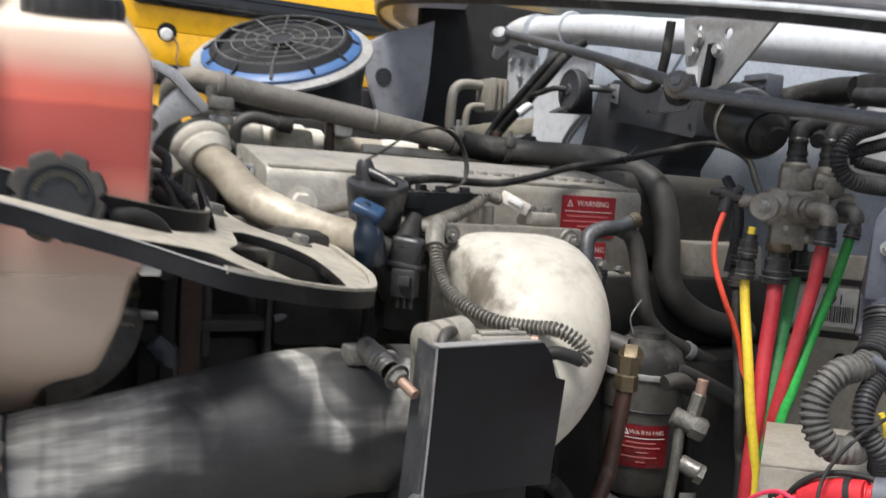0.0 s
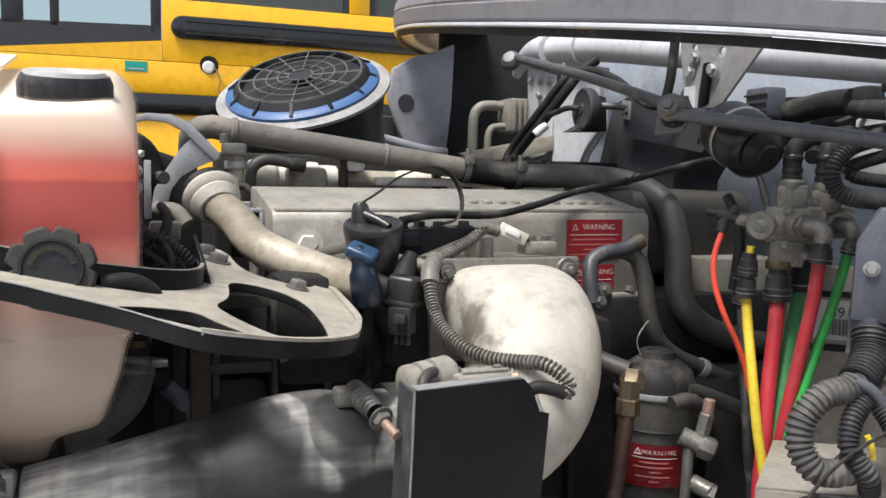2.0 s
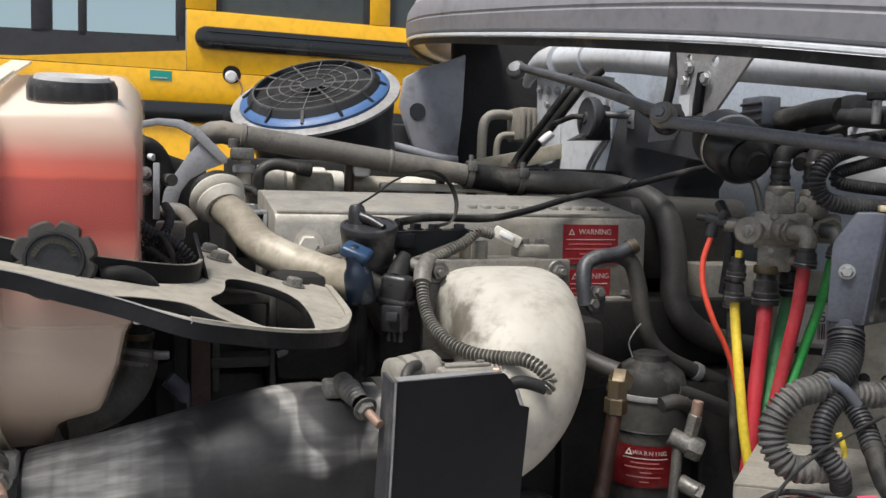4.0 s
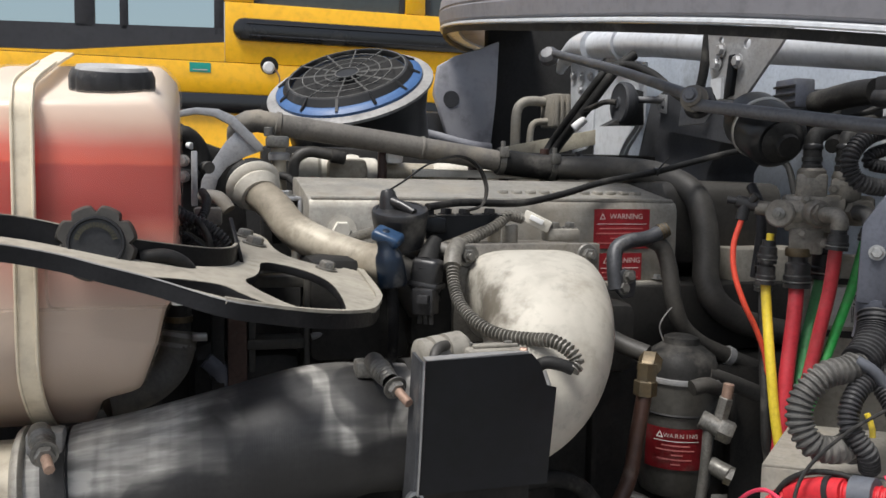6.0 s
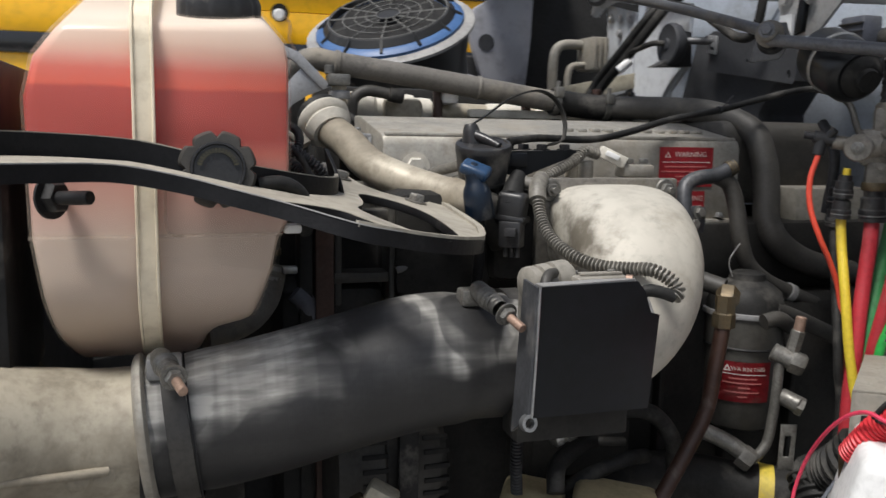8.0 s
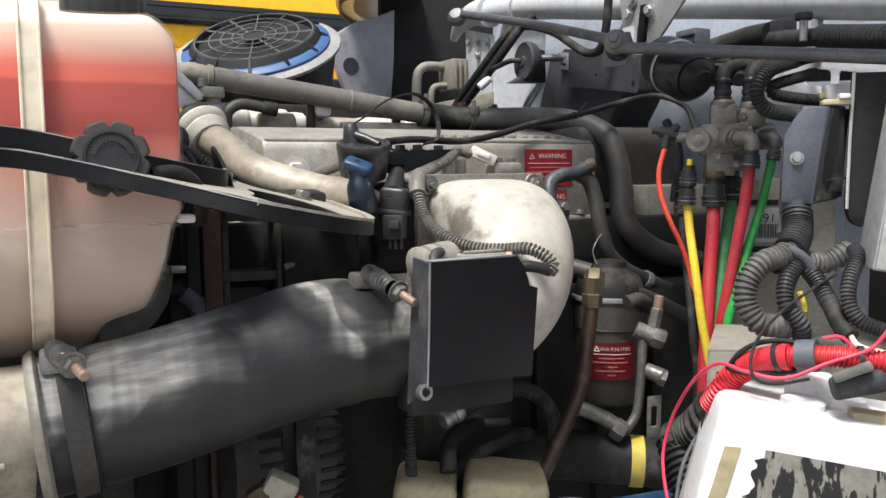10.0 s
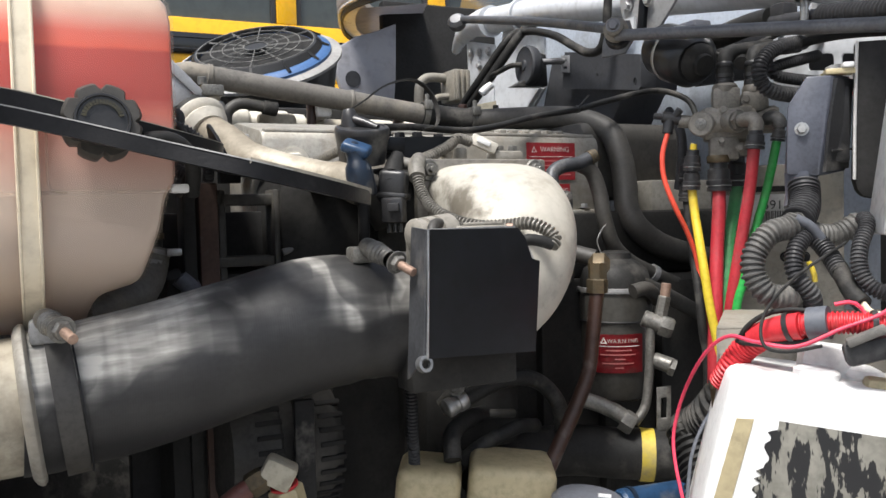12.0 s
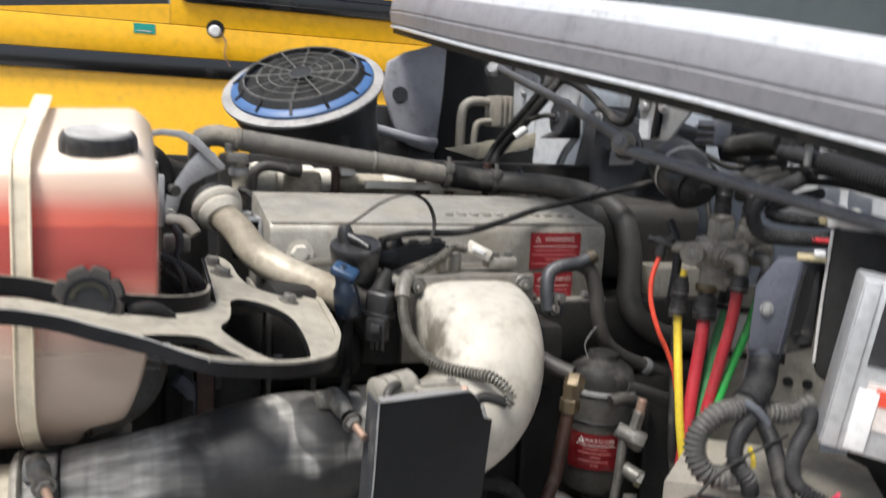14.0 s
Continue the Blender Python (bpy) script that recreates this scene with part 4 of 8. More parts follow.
# ---- air cleaner ----
def air_cleaner():
    c, n = Vector((-0.183, 0.93, 1.866)), Vector((-0.33, -0.50, 1)).normalized()
    m = Matrix.Translation(c) @ turn_to(n)
    ac = thing("air_cleaner", "black round air cleaner with blue gasket under a dusty grille", "air cleaner", (-0.165, 0.93, 1.5))
    part("body", lathe([(0, -0.42), (0.165, -0.42), (0.182, -0.13), (0.199, -0.062), (0.202, -0.050), (0, -0.050)], c, n, 40), M["black_plastic"], ac)
    part("rim", lathe([(0.16, -0.046), (0.206, -0.049), (0.214, -0.045), (0.214, -0.038), (0.206, -0.035), (0.191, -0.032), (0.188, -0.034), (0.165, -0.038), (0.16, -0.04)], c, n, 48), M["rim_dirty"], ac, "dirty grey outer flange")
    part("gasket", lathe([(0.145, -0.036), (0.187, -0.036), (0.188, -0.026), (0.182, -0.022), (0.170, -0.017), (0.150, -0.016), (0.145, -0.020)], c, n, 48), M["blue_ring"], ac, "blue gasket cone")
    part("basket", lathe([(0.148, -0.018), (0.1675, -0.016), (0.1555, -0.001), (0.149, 0.0), (0.147, -0.004)], c, n, 48), M["grille"], ac)
    part("core", lathe([(0, -0.024), (0.149, -0.024), (0.149, -0.018), (0, -0.018)], c, n, 40), M["deep_black"], ac)
    for r in (0.030, 0.056, 0.084, 0.114, 0.149):
        part("grille_ring", lathe([(r - 0.0009, -0.002), (r + 0.0009, -0.002), (r + 0.0009, 0.001), (r - 0.0009, 0.001)], c, n, 48), M["grille_dusty"], ac)
    for k in range(12):
        a = 2 * math.pi * k / 12 + 0.2
        d = Vector((math.cos(a), math.sin(a), 0))
        part("grille_spoke", band([m @ (d * 0.029 + Vector((0, 0, -0.002))), m @ (d * 0.149 + Vector((0, 0, -0.002)))], 0.0016, 0.004, 0.05), M["grille_dusty"], ac)
        part("basket_rib", band([m @ (d * 0.152 + Vector((0, 0, -0.002))), m @ (d * 0.168 + Vector((0, 0, -0.013))), m @ (d * 0.183 + Vector((0, 0, -0.022)))], 0.007, 0.006, 0.02), M["grille"], ac)
    part("grille_hub", lathe([(0, -0.006), (0.028, -0.006), (0.028, -0.0015), (0, -0.0015)], c, n, 24), M["grille"], ac)


# ---- engine ----
def engine():
    blk = thing("engine_block", "oily dark cast engine block deep in the bay", "engine", (0.1, 0.35, 0.7))
    part("crankcase", box(-0.42, 0.62, 0.02, 0.62, 0.55, 1.30, 0.03), M["engine_dark"], blk)
    part("head", box(-0.37, 0.60, 0.10, 0.46, 1.30, 1.425, 0.012), M["engine_dark"], blk)
    part("front_housing", box(-0.56, -0.40, -0.02, 0.56, 0.55, 1.36, 0.03), M["engine_dark"], blk)
    part("manifold_end", box(-0.40, -0.25, -0.04, 0.105, 1.34, 1.492, 0.02), M["engine_dark"], blk)
    part("manifold_side", box(0.02, 0.12, -0.03, 0.105, 1.30, 1.415, 0.02), M["engine_dark"], blk)
    part("intake_manifold", box(-0.26, 0.03, -0.055, 0.105, 1.36, 1.50, 0.02), M["engine_dark"], blk)
    for k in range(6):
        part("rib", box(-0.33 + 0.13 * k, -0.32 + 0.13 * k, 0.0, 0.03, 0.7, 1.25, 0.003), M["engine_dark"], blk)

    cov = thing("valve_cover", "dusty grey aluminium valve cover with bolts along its top", "valve cover", (-0.02, 0.25, 1.43))
    prof = [(0.121, 1.425), (0.121, 1.553), (0.127, 1.567), (0.140, 1.572), (0.30, 1.600), (0.37, 1.602), (0.375, 1.43)]
    body = slab([(a, b) for a, b in prof], 0.655, lambda a, b: ((0.275, a, b), (1, 0, 0)), 0.004)
    part("body", body, M["alu_cover"], cov)
    part("top_ridge", box(-0.375, 0.27, 0.128, 0.140, 1.566, 1.574, 0.003), M["alu_cover"], cov)
    part("gasket_rail", box(-0.385, 0.28, 0.108, 0.38, 1.418, 1.43, 0.004), M["alu_cover"], cov)
    for k in range(11):
        part("cast_mark", box(-0.04 + 0.026 * k, -0.024 + 0.026 * k, 0.18, 0.20, 1.578, 1.586, 0.003), M["alu_cover"], cov)
    for k in range(6):
        part("bolt", hex_bolt((-0.34 + 0.115 * k, 0.115, 1.433), (0, 0, 1), 0.007, 0.008), M["steel"], cov)
    part("side_bolt", joined(hex_bolt((-0.328, 0.121, 1.519), (0, -1, 0), 0.016, 0.010), lathe([(0, 0), (0.022, 0), (0.024, 0.008), (0, 0.008)], (-0.328, 0.124, 1.519), (0, -1, 0), 20)), M["alu_cast"], cov)

    rear = thing("rear_cover", "dark dusty moulded cover behind the valve cover", "cover", (0.45, 0.25, 1.45))
    part("hood", slab([(0.19, 1.605), (0.42, 1.61), (0.42, 1.45), (0.19, 1.45), (0.175, 1.58)], 0.26, lambda a, b: ((0.54, a, b), (1, 0, 0)), 0.012), M["rubber_dusty"], rear)
    part("block", box(0.40, 0.56, 0.116, 0.20, 1.39, 1.485, 0.006), M["beige_steel"], rear)

    rails = thing("exhaust_manifold", "row of bright dusty castings behind the valve cover", "manifold", (-0.05, 0.50, 1.6))
    part("pipe", tube([(-0.37, 0.50, 1.612), (-0.1, 0.50, 1.612), (0.3, 0.50, 1.595)], 0.022, 16, 0.03), M["alu_pipe"], rails)
    for k, (x, r, w) in enumerate(((-0.335, 0.034, 0.03), (-0.292, 0.029, 0.022), (-0.245, 0.033, 0.018), (-0.212, 0.028, 0.024), (-0.03, 0.026, 0.05), (0.05, 0.029, 0.018), (0.115, 0.026, 0.045), (0.205, 0.028, 0.02), (0.25, 0.026, 0.03))):
        part("collar", lathe([(0, -w), (r - 0.005, -w), (r - 0.001, -w * 0.7), (r, 0), (r - 0.001, w * 0.6), (r - 0.007, w * 0.8), (r - 0.008, w), (0, w)], (x, 0.5, 1.618 - 0.03 * (x + 0.3)), (1, 0, -0.03), 20), M["alu_cast"], rails)
    part("backing", box(-0.42, 0.52, 0.56, 0.62, 1.25, 1.665, 0.01), M["engine_dark"], rails, "dark cylinder head side")
    part("flat_pad", box(-0.30, -0.22, 0.455, 0.52, 1.585, 1.640, 0.012), M["alu_pipe"], rails)
    part("heat_strip", box(-0.13, 0.28, 0.44, 0.46, 1.605, 1.622, 0.004), M["alu_cast"], rails, "bright casting edge")
    for x in (-0.19, 0.0, 0.07, 0.16):
        part("post", rod((x, 0.46, 1.56), (x, 0.46, 1.67), 0.010, 12), M["brown_hose"], rails, "rust-brown post")
    part("white_cap", box(-0.185, -0.150, 0.44, 0.50, 1.63, 1.675, 0.01), M["white_plastic"], rails, "white plastic cap")
    sm = thing("breather_hose", "small black bent hose over the manifold", "hose", (-0.3, 0.42, 1.65))
    part("hose", tube([(-0.372, 0.42, 1.60), (-0.368, 0.42, 1.634), (-0.345, 0.42, 1.650), (-0.315, 0.42, 1.648), (-0.295, 0.42, 1.644)], 0.011, 14), M["rubber_dusty"], sm)
    part("end", rod((-0.30, 0.42, 1.645), (-0.272, 0.42, 1.641), 0.014), M["rubber"], sm)


def intake_elbow():
    el = thing("intake_elbow", "pale cast aluminium intake elbow with rounded bulge", "intake elbow", (-0.1, -0.07, 1.36))
    path = [((-0.083, -0.055, 1.437), 0.098, 0.066, 4.0), ((-0.087, -0.11, 1.434), 0.094, 0.068, 3.2), ((-0.096, -0.165, 1.416), 0.089, 0.074, 2.5), ((-0.109, -0.202, 1.390), 0.084, 0.074, 2.2),
            ((-0.128, -0.218, 1.355), 0.082, 0.070, 2.0), ((-0.160, -0.222, 1.325), 0.080, 0.073, 2.0), ((-0.21, -0.222, 1.308), 0.076, 0.075, 2.0), ((-0.28, -0.221, 1.300), 0.074, 0.074, 2.0)]
    c, _ = spline([p[0] for p in path], 0.01)
    n = len(c)

    def shape(k):
        u = k / (n - 1) * (len(path) - 1)
        i = min(int(u), len(path) - 2)
        w, h, e = [path[i][j] + (path[i + 1][j] - path[i][j]) * (u - i) for j in (1, 2, 3)]
        out = []
        for q in range(36):
            a = 2 * math.pi * q / 36
            cs, sn = math.cos(a), math.sin(a)
            out.append((w * math.copysign(abs(cs) ** (2 / e), cs), h * math.copysign(abs(sn) ** (2 / e), sn)))
        return out

    part("elbow", rings(bmesh.new(), c, shape), M["alu_elbow"], el)
    part("flange", box(-0.198, 0.030, -0.068, -0.054, 1.37, 1.512, 0.004), M["valve_cast"], el)
    for x in (-0.179, 0.008):
        part("bolt", joined(hex_bolt((x, -0.069, 1.495), (0, -1, 0), 0.0105, 0.011), rod((x, -0.068, 1.495), (x, -0.090, 1.495), 0.0050)), M["fitting"], el)
        part("boss", lathe([(0, 0), (0.016, 0), (0.017, 0.004), (0.015, 0.006), (0, 0.006)], (x, -0.066, 1.495), (0, -1, 0), 20), M["fitting"], el)


def charge_hose():
    axis = [(-0.731, -0.208, 1.238), (-0.70, -0.208, 1.239), (-0.60, -0.213, 1.256), (-0.50, -0.217, 1.280), (-0.42, -0.22, 1.298), (-0.37, -0.221, 1.302), (-0.32, -0.221, 1.302), (-0.262, -0.221, 1.30)]
    hose = thing("charge_air_hose", "thick black rubber charge air hose with dusty patches", "hose", (-0.5, -0.215, 1.2))
    c, _ = spline(axis, 0.008)
    swell = [(-0.75, 0.0775), (-0.68, 0.0775), (-0.655, 0.0795), (-0.50, 0.0795), (-0.42, 0.0815), (-0.375, 0.0805), (-0.352, 0.0765), (-0.25, 0.0765)]
    radius = [float(np.interp(q.x, [a for a, _ in swell], [b for _, b in swell])) for q in c]
    part("hose", rings(bmesh.new(), c, lambda k: circle(radius[k], 56)), M["charge_hose"], hose)

    def ring(name, x, z, w, r, mat, tilt, thick=0.0022, label=""):
        part(name, lathe([(r, -w / 2), (r + thick, -w / 2), (r + thick, w / 2), (r, w / 2)], (x, -0.21, z), (1, 0, tilt), 56), M[mat], hose, label)

    ring("clamp_band", -0.688, 1.238, 0.024, 0.079, "rubber_dusty", 0.12, label="dull steel clamp band")
    ring("band_edge", -0.674, 1.24, 0.002, 0.081, "cast_black", 0.12)
    ring("clamp_band", -0.330, 1.302, 0.022, 0.0768, "cast_black", 0.03, label="dirty steel clamp band")
    ring("hose_cuff", -0.292, 1.301, 0.026, 0.0766, "rubber_dusty", 0.0, 0.004)

    def t_bolt(a, b, tip):
        a, b, tip = Vector(a), Vector(b), Vector(tip)
        d = (tip - a).normalized()
        tb = part("t_bolt_cup", lathe([(0, -0.006), (0.0105, -0.006), (0.0118, 0.0), (0.0118, 0.012), (0.010, 0.014), (0, 0.014)], a, d, 24), M["fitting"], hose, "spring cup of the clamp bolt")
        part("spring", joined(*[lathe([(0.010, 0.014 + 0.0062 * k), (0.0132 - 0.0007 * k, 0.0165 + 0.0062 * k), (0.0132 - 0.0007 * k, 0.0180 + 0.0062 * k), (0.010, 0.0205 + 0.0062 * k)], a, d, 24) for k in range(5)]), M["fitting"], tb, "coil spring")
        part("nut", hex_bolt(b, d, 0.010, 0.009), M["fitting"], tb)
        part("thread", rod(b, tip, 0.0052, 12), M["copper"], tb, "copper coloured bolt thread")

    t_bolt((-0.706, -0.262, 1.332), (-0.693, -0.318, 1.327), (-0.684, -0.347, 1.320))
    t_bolt((-0.352, -0.262, 1.391), (-0.340, -0.318, 1.375), (-0.331, -0.347, 1.364))
    part("clamp_lug", box(-0.372, -0.345, -0.262, -0.235, 1.372, 1.392, 0.004), M["fitting"], hose)
    part("clamp_lug", box(-0.722, -0.685, -0.255, -0.225, 1.305, 1.33, 0.004), M["steel_grey"], hose)

    pipe = thing("charge_air_pipe", "dirty aluminium charge air pipe with a beaded flange and weld seam", "pipe", (-0.85, -0.25, 1.2))
    part("pipe", tube([(-0.725, -0.208, 1.236), (-0.78, -0.212, 1.236), (-0.84, -0.228, 1.245), (-0.92, -0.275, 1.262), (-1.02, -0.36, 1.275)], 0.073, 44, 0.012, 0.078), M["alu_pipe"], pipe)
    part("flange", lathe([(0.07, -0.004), (0.079, -0.004), (0.0845, -0.001), (0.0875, 0.003), (0.0875, 0.006), (0.084, 0.009), (0.07, 0.010)], (-0.727, -0.209, 1.236), (1, 0, 0.1), 56), M["alu_cover"], pipe, "bright beaded flange ring")
    part("weld_seam", tube([(-0.76, -0.283, 1.222), (-0.82, -0.30, 1.226), (-0.90, -0.335, 1.238), (-0.98, -0.40, 1.25)], 0.005, 10), M["alu_pipe"], pipe)
    for x, y in ((-0.765, -0.281), (-0.790, -0.286)):
        part("dimple", lathe([(0, 0.004), (0.007, 0.0035), (0.012, 0)], (x, y, 1.215), (0, -1, -0.1), 18), M["alu_pipe"], pipe)


def heat_shield():
    sh = thing("heat_shield", "black painted folded sheet steel shield with worn bright edge", "shield", (-0.25, -0.34, 1.25))
    place = lambda a, b: ((a, -0.362 + 0.19 * (a + 0.318), b), (0.19, -1, 0))
    part("front", slab([(-0.318, 1.412), (-0.187, 1.410), (-0.176, 1.398), (-0.166, 1.372), (-0.153, 1.368), (-0.163, 1.257), (-0.324, 1.268)], 0.003, place), M["black_steel"], sh)
    part("side", slab([(-0.362, 1.412), (-0.325, 1.415), (-0.318, 1.238), (-0.362, 1.268)], 0.003, lambda a, b: ((-0.320 - 0.003 - 0.04 * (1.412 - b), a, b), (-1, 0, 0))), M["worn_steel"], sh, "bare grey side flange")
    part("worn_fold", tube([(-0.319, -0.3625, 1.412), (-0.3215, -0.3635, 1.34), (-0.3245, -0.3635, 1.268)], 0.0015, 8), M["edge"], sh, "fold worn to bare steel")
    part("rolled_hem", lathe([(0.006, -0.004), (0.0095, -0.004), (0.0095, 0.004), (0.006, 0.004)], (-0.327, -0.360, 1.262), (0.2, -1, 0.2), 18), M["edge"], sh)
    part("top_lip", slab([(-0.315, -0.360), (-0.19, -0.336), (-0.19, -0.322), (-0.315, -0.340)], 0.003, lambda a, b: ((a, b, 1.4125), (0, 0, 1))), M["steel_grey"], sh)
    body = thing("throttle_sensor", "dusty grey ribbed sensor housing behind the shield", "sensor", (-0.25, -0.3, 1.38))
    part("housing", box(-0.305, -0.19, -0.330, -0.26, 1.33, 1.408, 0.008), M["conduit_dusty"], body)
    prof = [(0, 0), (0.017, 0), (0.021, 0.003), (0.021, 0.011), (0.0175, 0.012), (0.0175, 0.016), (0.0215, 0.017), (0.0215, 0.029), (0.018, 0.030), (0.018, 0.034), (0.022, 0.035), (0.022, 0.056), (0.017, 0.062), (0, 0.062)]
    part("barrel", lathe(prof, (-0.310, -0.302, 1.403), (0.95, 0.25, 0.08), 28), M["beige_steel"], body, "stepped round end of the housing")
    part("cover", box(-0.258, -0.192, -0.330, -0.285, 1.404, 1.414, 0.003), M["beige_steel"], body)
    part("cover_ridge", box(-0.250, -0.196, -0.318, -0.312, 1.414, 1.418, 0.0015), M["beige_steel"], body)
    for x in (-0.250, -0.202):
        part("cover_screw", hex_bolt((x, -0.300, 1.414), (0, 0, 1), 0.0055, 0.004), M["fitting"], body)
    part("lug", tube([(-0.300, -0.335, 1.398), (-0.300, -0.332, 1.41), (-0.292, -0.322, 1.418), (-0.280, -0.312, 1.418)], 0.006, 12), M["rubber_dusty"], body, "short rubber vent tube")
    part("dowel", rod((-0.197, -0.326, 1.411), (-0.19, -0.33, 1.411), 0.005, 10), M["copper"], body)


# ---- coolant tank and its bracket ----
def coolant_tank():
    tk = thing("coolant_tank", "milky plastic coolant tank half full of red coolant", "tank", (-0.7, -0.15, 1.31))

    def outline(d, top):
        return [(-0.830 + d, 1.46), (-0.832 + d, 1.60), (-0.822 + d, top - 0.035), (-0.795 + d, top), (-0.590 - d, top + 0.01), (-0.570 - d, top - 0.012), (-0.566 - d, top - 0.03),
                (-0.566 - d, 1.555), (-0.567 - d, 1.47), (-0.577 - d, 1.462), (-0.586 - d, 1.42), (-0.606 - d, 1.362), (-0.650 - d, 1.348), (-0.665 - d, 1.30 + d), (-0.80 + d, 1.30 + d), (-0.815 + d, 1.35)]

    def rising(bm):
        """The tank's top climbs towards the back; its front tucks under towards the bottom."""
        for z in (1.42, 1.40, 1.385, 1.37, 1.355, 1.34, 1.325, 1.31):
            bmesh.ops.bisect_plane(bm, geom=bm.verts[:] + bm.edges[:] + bm.faces[:], plane_co=(0, 0, z), plane_no=(0, 0, 1))
        for v in bm.verts:
            if v.co.z > 1.60:
                v.co.z += 0.235 * max(0.0, v.co.y + 0.25)
            elif v.co.z < 1.42 and v.co.y < -0.1:
                v.co.y += 0.125 * ((1.42 - v.co.z) / 0.12) ** 2
        return bm

    part("shell", rising(slab(outline(0, 1.677), 0.30, xz(-0.255), 0.011)), M["tank"], tk)
    part("coolant", rising(slab(outline(0.003, 1.6745), 0.295, xz(-0.253), 0.010)), M["fluid"], tk, "red coolant showing through")
    part("seam", box(-0.829, -0.577, -0.2575, -0.254, 1.459, 1.463, 0.001), M["tank"], tk)
    part("moulded_ridge", tube([(-0.697, -0.2555, 1.535), (-0.6975, -0.256, 1.475), (-0.693, -0.256, 1.463), (-0.680, -0.256, 1.461)], 0.0016, 8), M["tank"], tk)
    part("tab", box(-0.575, -0.555, -0.245, -0.225, 1.460, 1.470, 0.003), M["white_plastic"], tk)
    part("filler_neck", lathe([(0, 0), (0.034, 0), (0.034, 0.012), (0.03, 0.014), (0, 0.014)], (-0.637, -0.172, 1.676), (0, -0.19, 1), 32), M["tank"], tk)

    def knurled(c, axis, r, h, lobes, depth):
        bm = bmesh.new()
        m = Matrix.Translation(c) @ turn_to(axis)
        prof = [(0.0, 0.0), (0.0, 1.0), (0.12 * h, 1.03), (0.8 * h, 1.03), (h, 0.95)]
        loops = []
        for hh, s in prof[1:]:
            loops.append([bm.verts.new(m @ Vector((s * (r - depth * max(0, math.cos(lobes * 2 * math.pi * q / 96)) ** 3) * math.cos(2 * math.pi * q / 96), s * (r - depth * max(0, math.cos(lobes * 2 * math.pi * q / 96)) ** 3) * math.sin(2 * math.pi * q / 96), hh))) for q in range(96)])
        for a, b in zip(loops, loops[1:]):
            for q in range(96):
                bm.faces.new((a[q], a[(q + 1) % 96], b[(q + 1) % 96], b[q]))
        bm.faces.new(loops[0][::-1])
        bm.faces.new(loops[-1])
        bmesh.ops.recalc_face_normals(bm, faces=bm.faces)
        return bm

    part("filler_cap", knurled((-0.637, -0.174, 1.680), (0, -0.19, 1), 0.0445, 0.040, 10, 0.0015), M["black_plastic"], tk, "black screw cap")
    part("cap_disc", lathe([(0, 0.001), (0.030, 0.001), (0.034, 0.004), (0.037, 0.004), (0.039, 0)], (-0.637, -0.1815, 1.7193), (0, -0.19, 1), 36), M["rim_grey"], tk, "dusty dished top of the cap")
    ax = (0.03, -1, 0.12)
    part("side_neck", lathe([(0, 0), (0.03, 0), (0.03, 0.02), (0, 0.02)], (-0.646, -0.25, 1.529), ax, 28), M["tank"], tk)
    pc = part("pressure_cap", knurled((-0.646, -0.266, 1.530), ax, 0.0385, 0.024, 8, 0.006), M["rubber_dusty"], tk, "black lobed pressure cap")
    part("cap_face", lathe([(0.0, 0.001), (0.024, 0.001), (0.025, 0.003), (0.027, 0.003), (0.028, 0)], (-0.6453, -0.2905, 1.533), ax, 32), M["black_plastic"], pc)
    pm = Matrix.Translation((-0.6452, -0.2935, 1.5335)) @ turn_to(ax)
    for k in range(16):
        a = math.pi * (0.08 + 0.84 * k / 15)
        b = bmesh.new()
        bmesh.ops.create_cube(b, size=1)
        bmesh.ops.scale(b, vec=(0.0022, 0.005, 0.0006), verts=b.verts)
        b.transform(pm @ Matrix.Rotation(a - math.pi / 2, 4, "Z") @ Matrix.Translation((0, 0.0185, 0)))
        part("print_bar", b, M["faint_print"], pc)
    part("overflow_hose", tube([(-0.605, -0.272, 1.515), (-0.58, -0.268, 1.517), (-0.562, -0.262, 1.508), (-0.552, -0.25, 1.49), (-0.548, -0.22, 1.46)], 0.0085, 14), M["rubber"], tk, "small black overflow hose")

    st = thing("tank_strap", "cream plastic strap round the coolant tank", "strap", (-0.715, -0.26, 1.34))
    part("strap", band([(-0.716, -0.120, 1.297), (-0.716, -0.161, 1.312), (-0.716, -0.214, 1.345), (-0.716, -0.2525, 1.385), (-0.716, -0.262, 1.425), (-0.716, -0.2625, 1.45), (-0.716, -0.2625, 1.64), (-0.716, -0.257, 1.677), (-0.716, -0.235, 1.697), (-0.716, -0.10, 1.731), (-0.716, 0.04, 1.762)], 0.0225, 0.0035), M["strap"], st)
    for dx in (-0.0095, 0.0095):
        part("edge_bead", tube([(-0.716 + dx, -0.163, 1.312), (-0.716 + dx, -0.2165, 1.345), (-0.716 + dx, -0.255, 1.385), (-0.716 + dx, -0.2645, 1.425), (-0.716 + dx, -0.265, 1.45), (-0.716 + dx, -0.265, 1.64), (-0.716 + dx, -0.2595, 1.679), (-0.716 + dx, -0.236, 1.700), (-0.716 + dx, -0.10, 1.734)], 0.0016, 6), M["strap"], st)

    br = thing("tank_bracket", "black steel bracket plate beside the coolant tank", "bracket", (-0.88, -0.1, 1.4))
    part("plate", box(-0.90, -0.853, -0.24, -0.02, 1.28, 1.64, 0.006), M["cast_black"], br)
    part("stud", rod((-0.80, -0.275, 1.503), (-0.765, -0.30, 1.505), 0.007, 12), M["cast_black"], br)
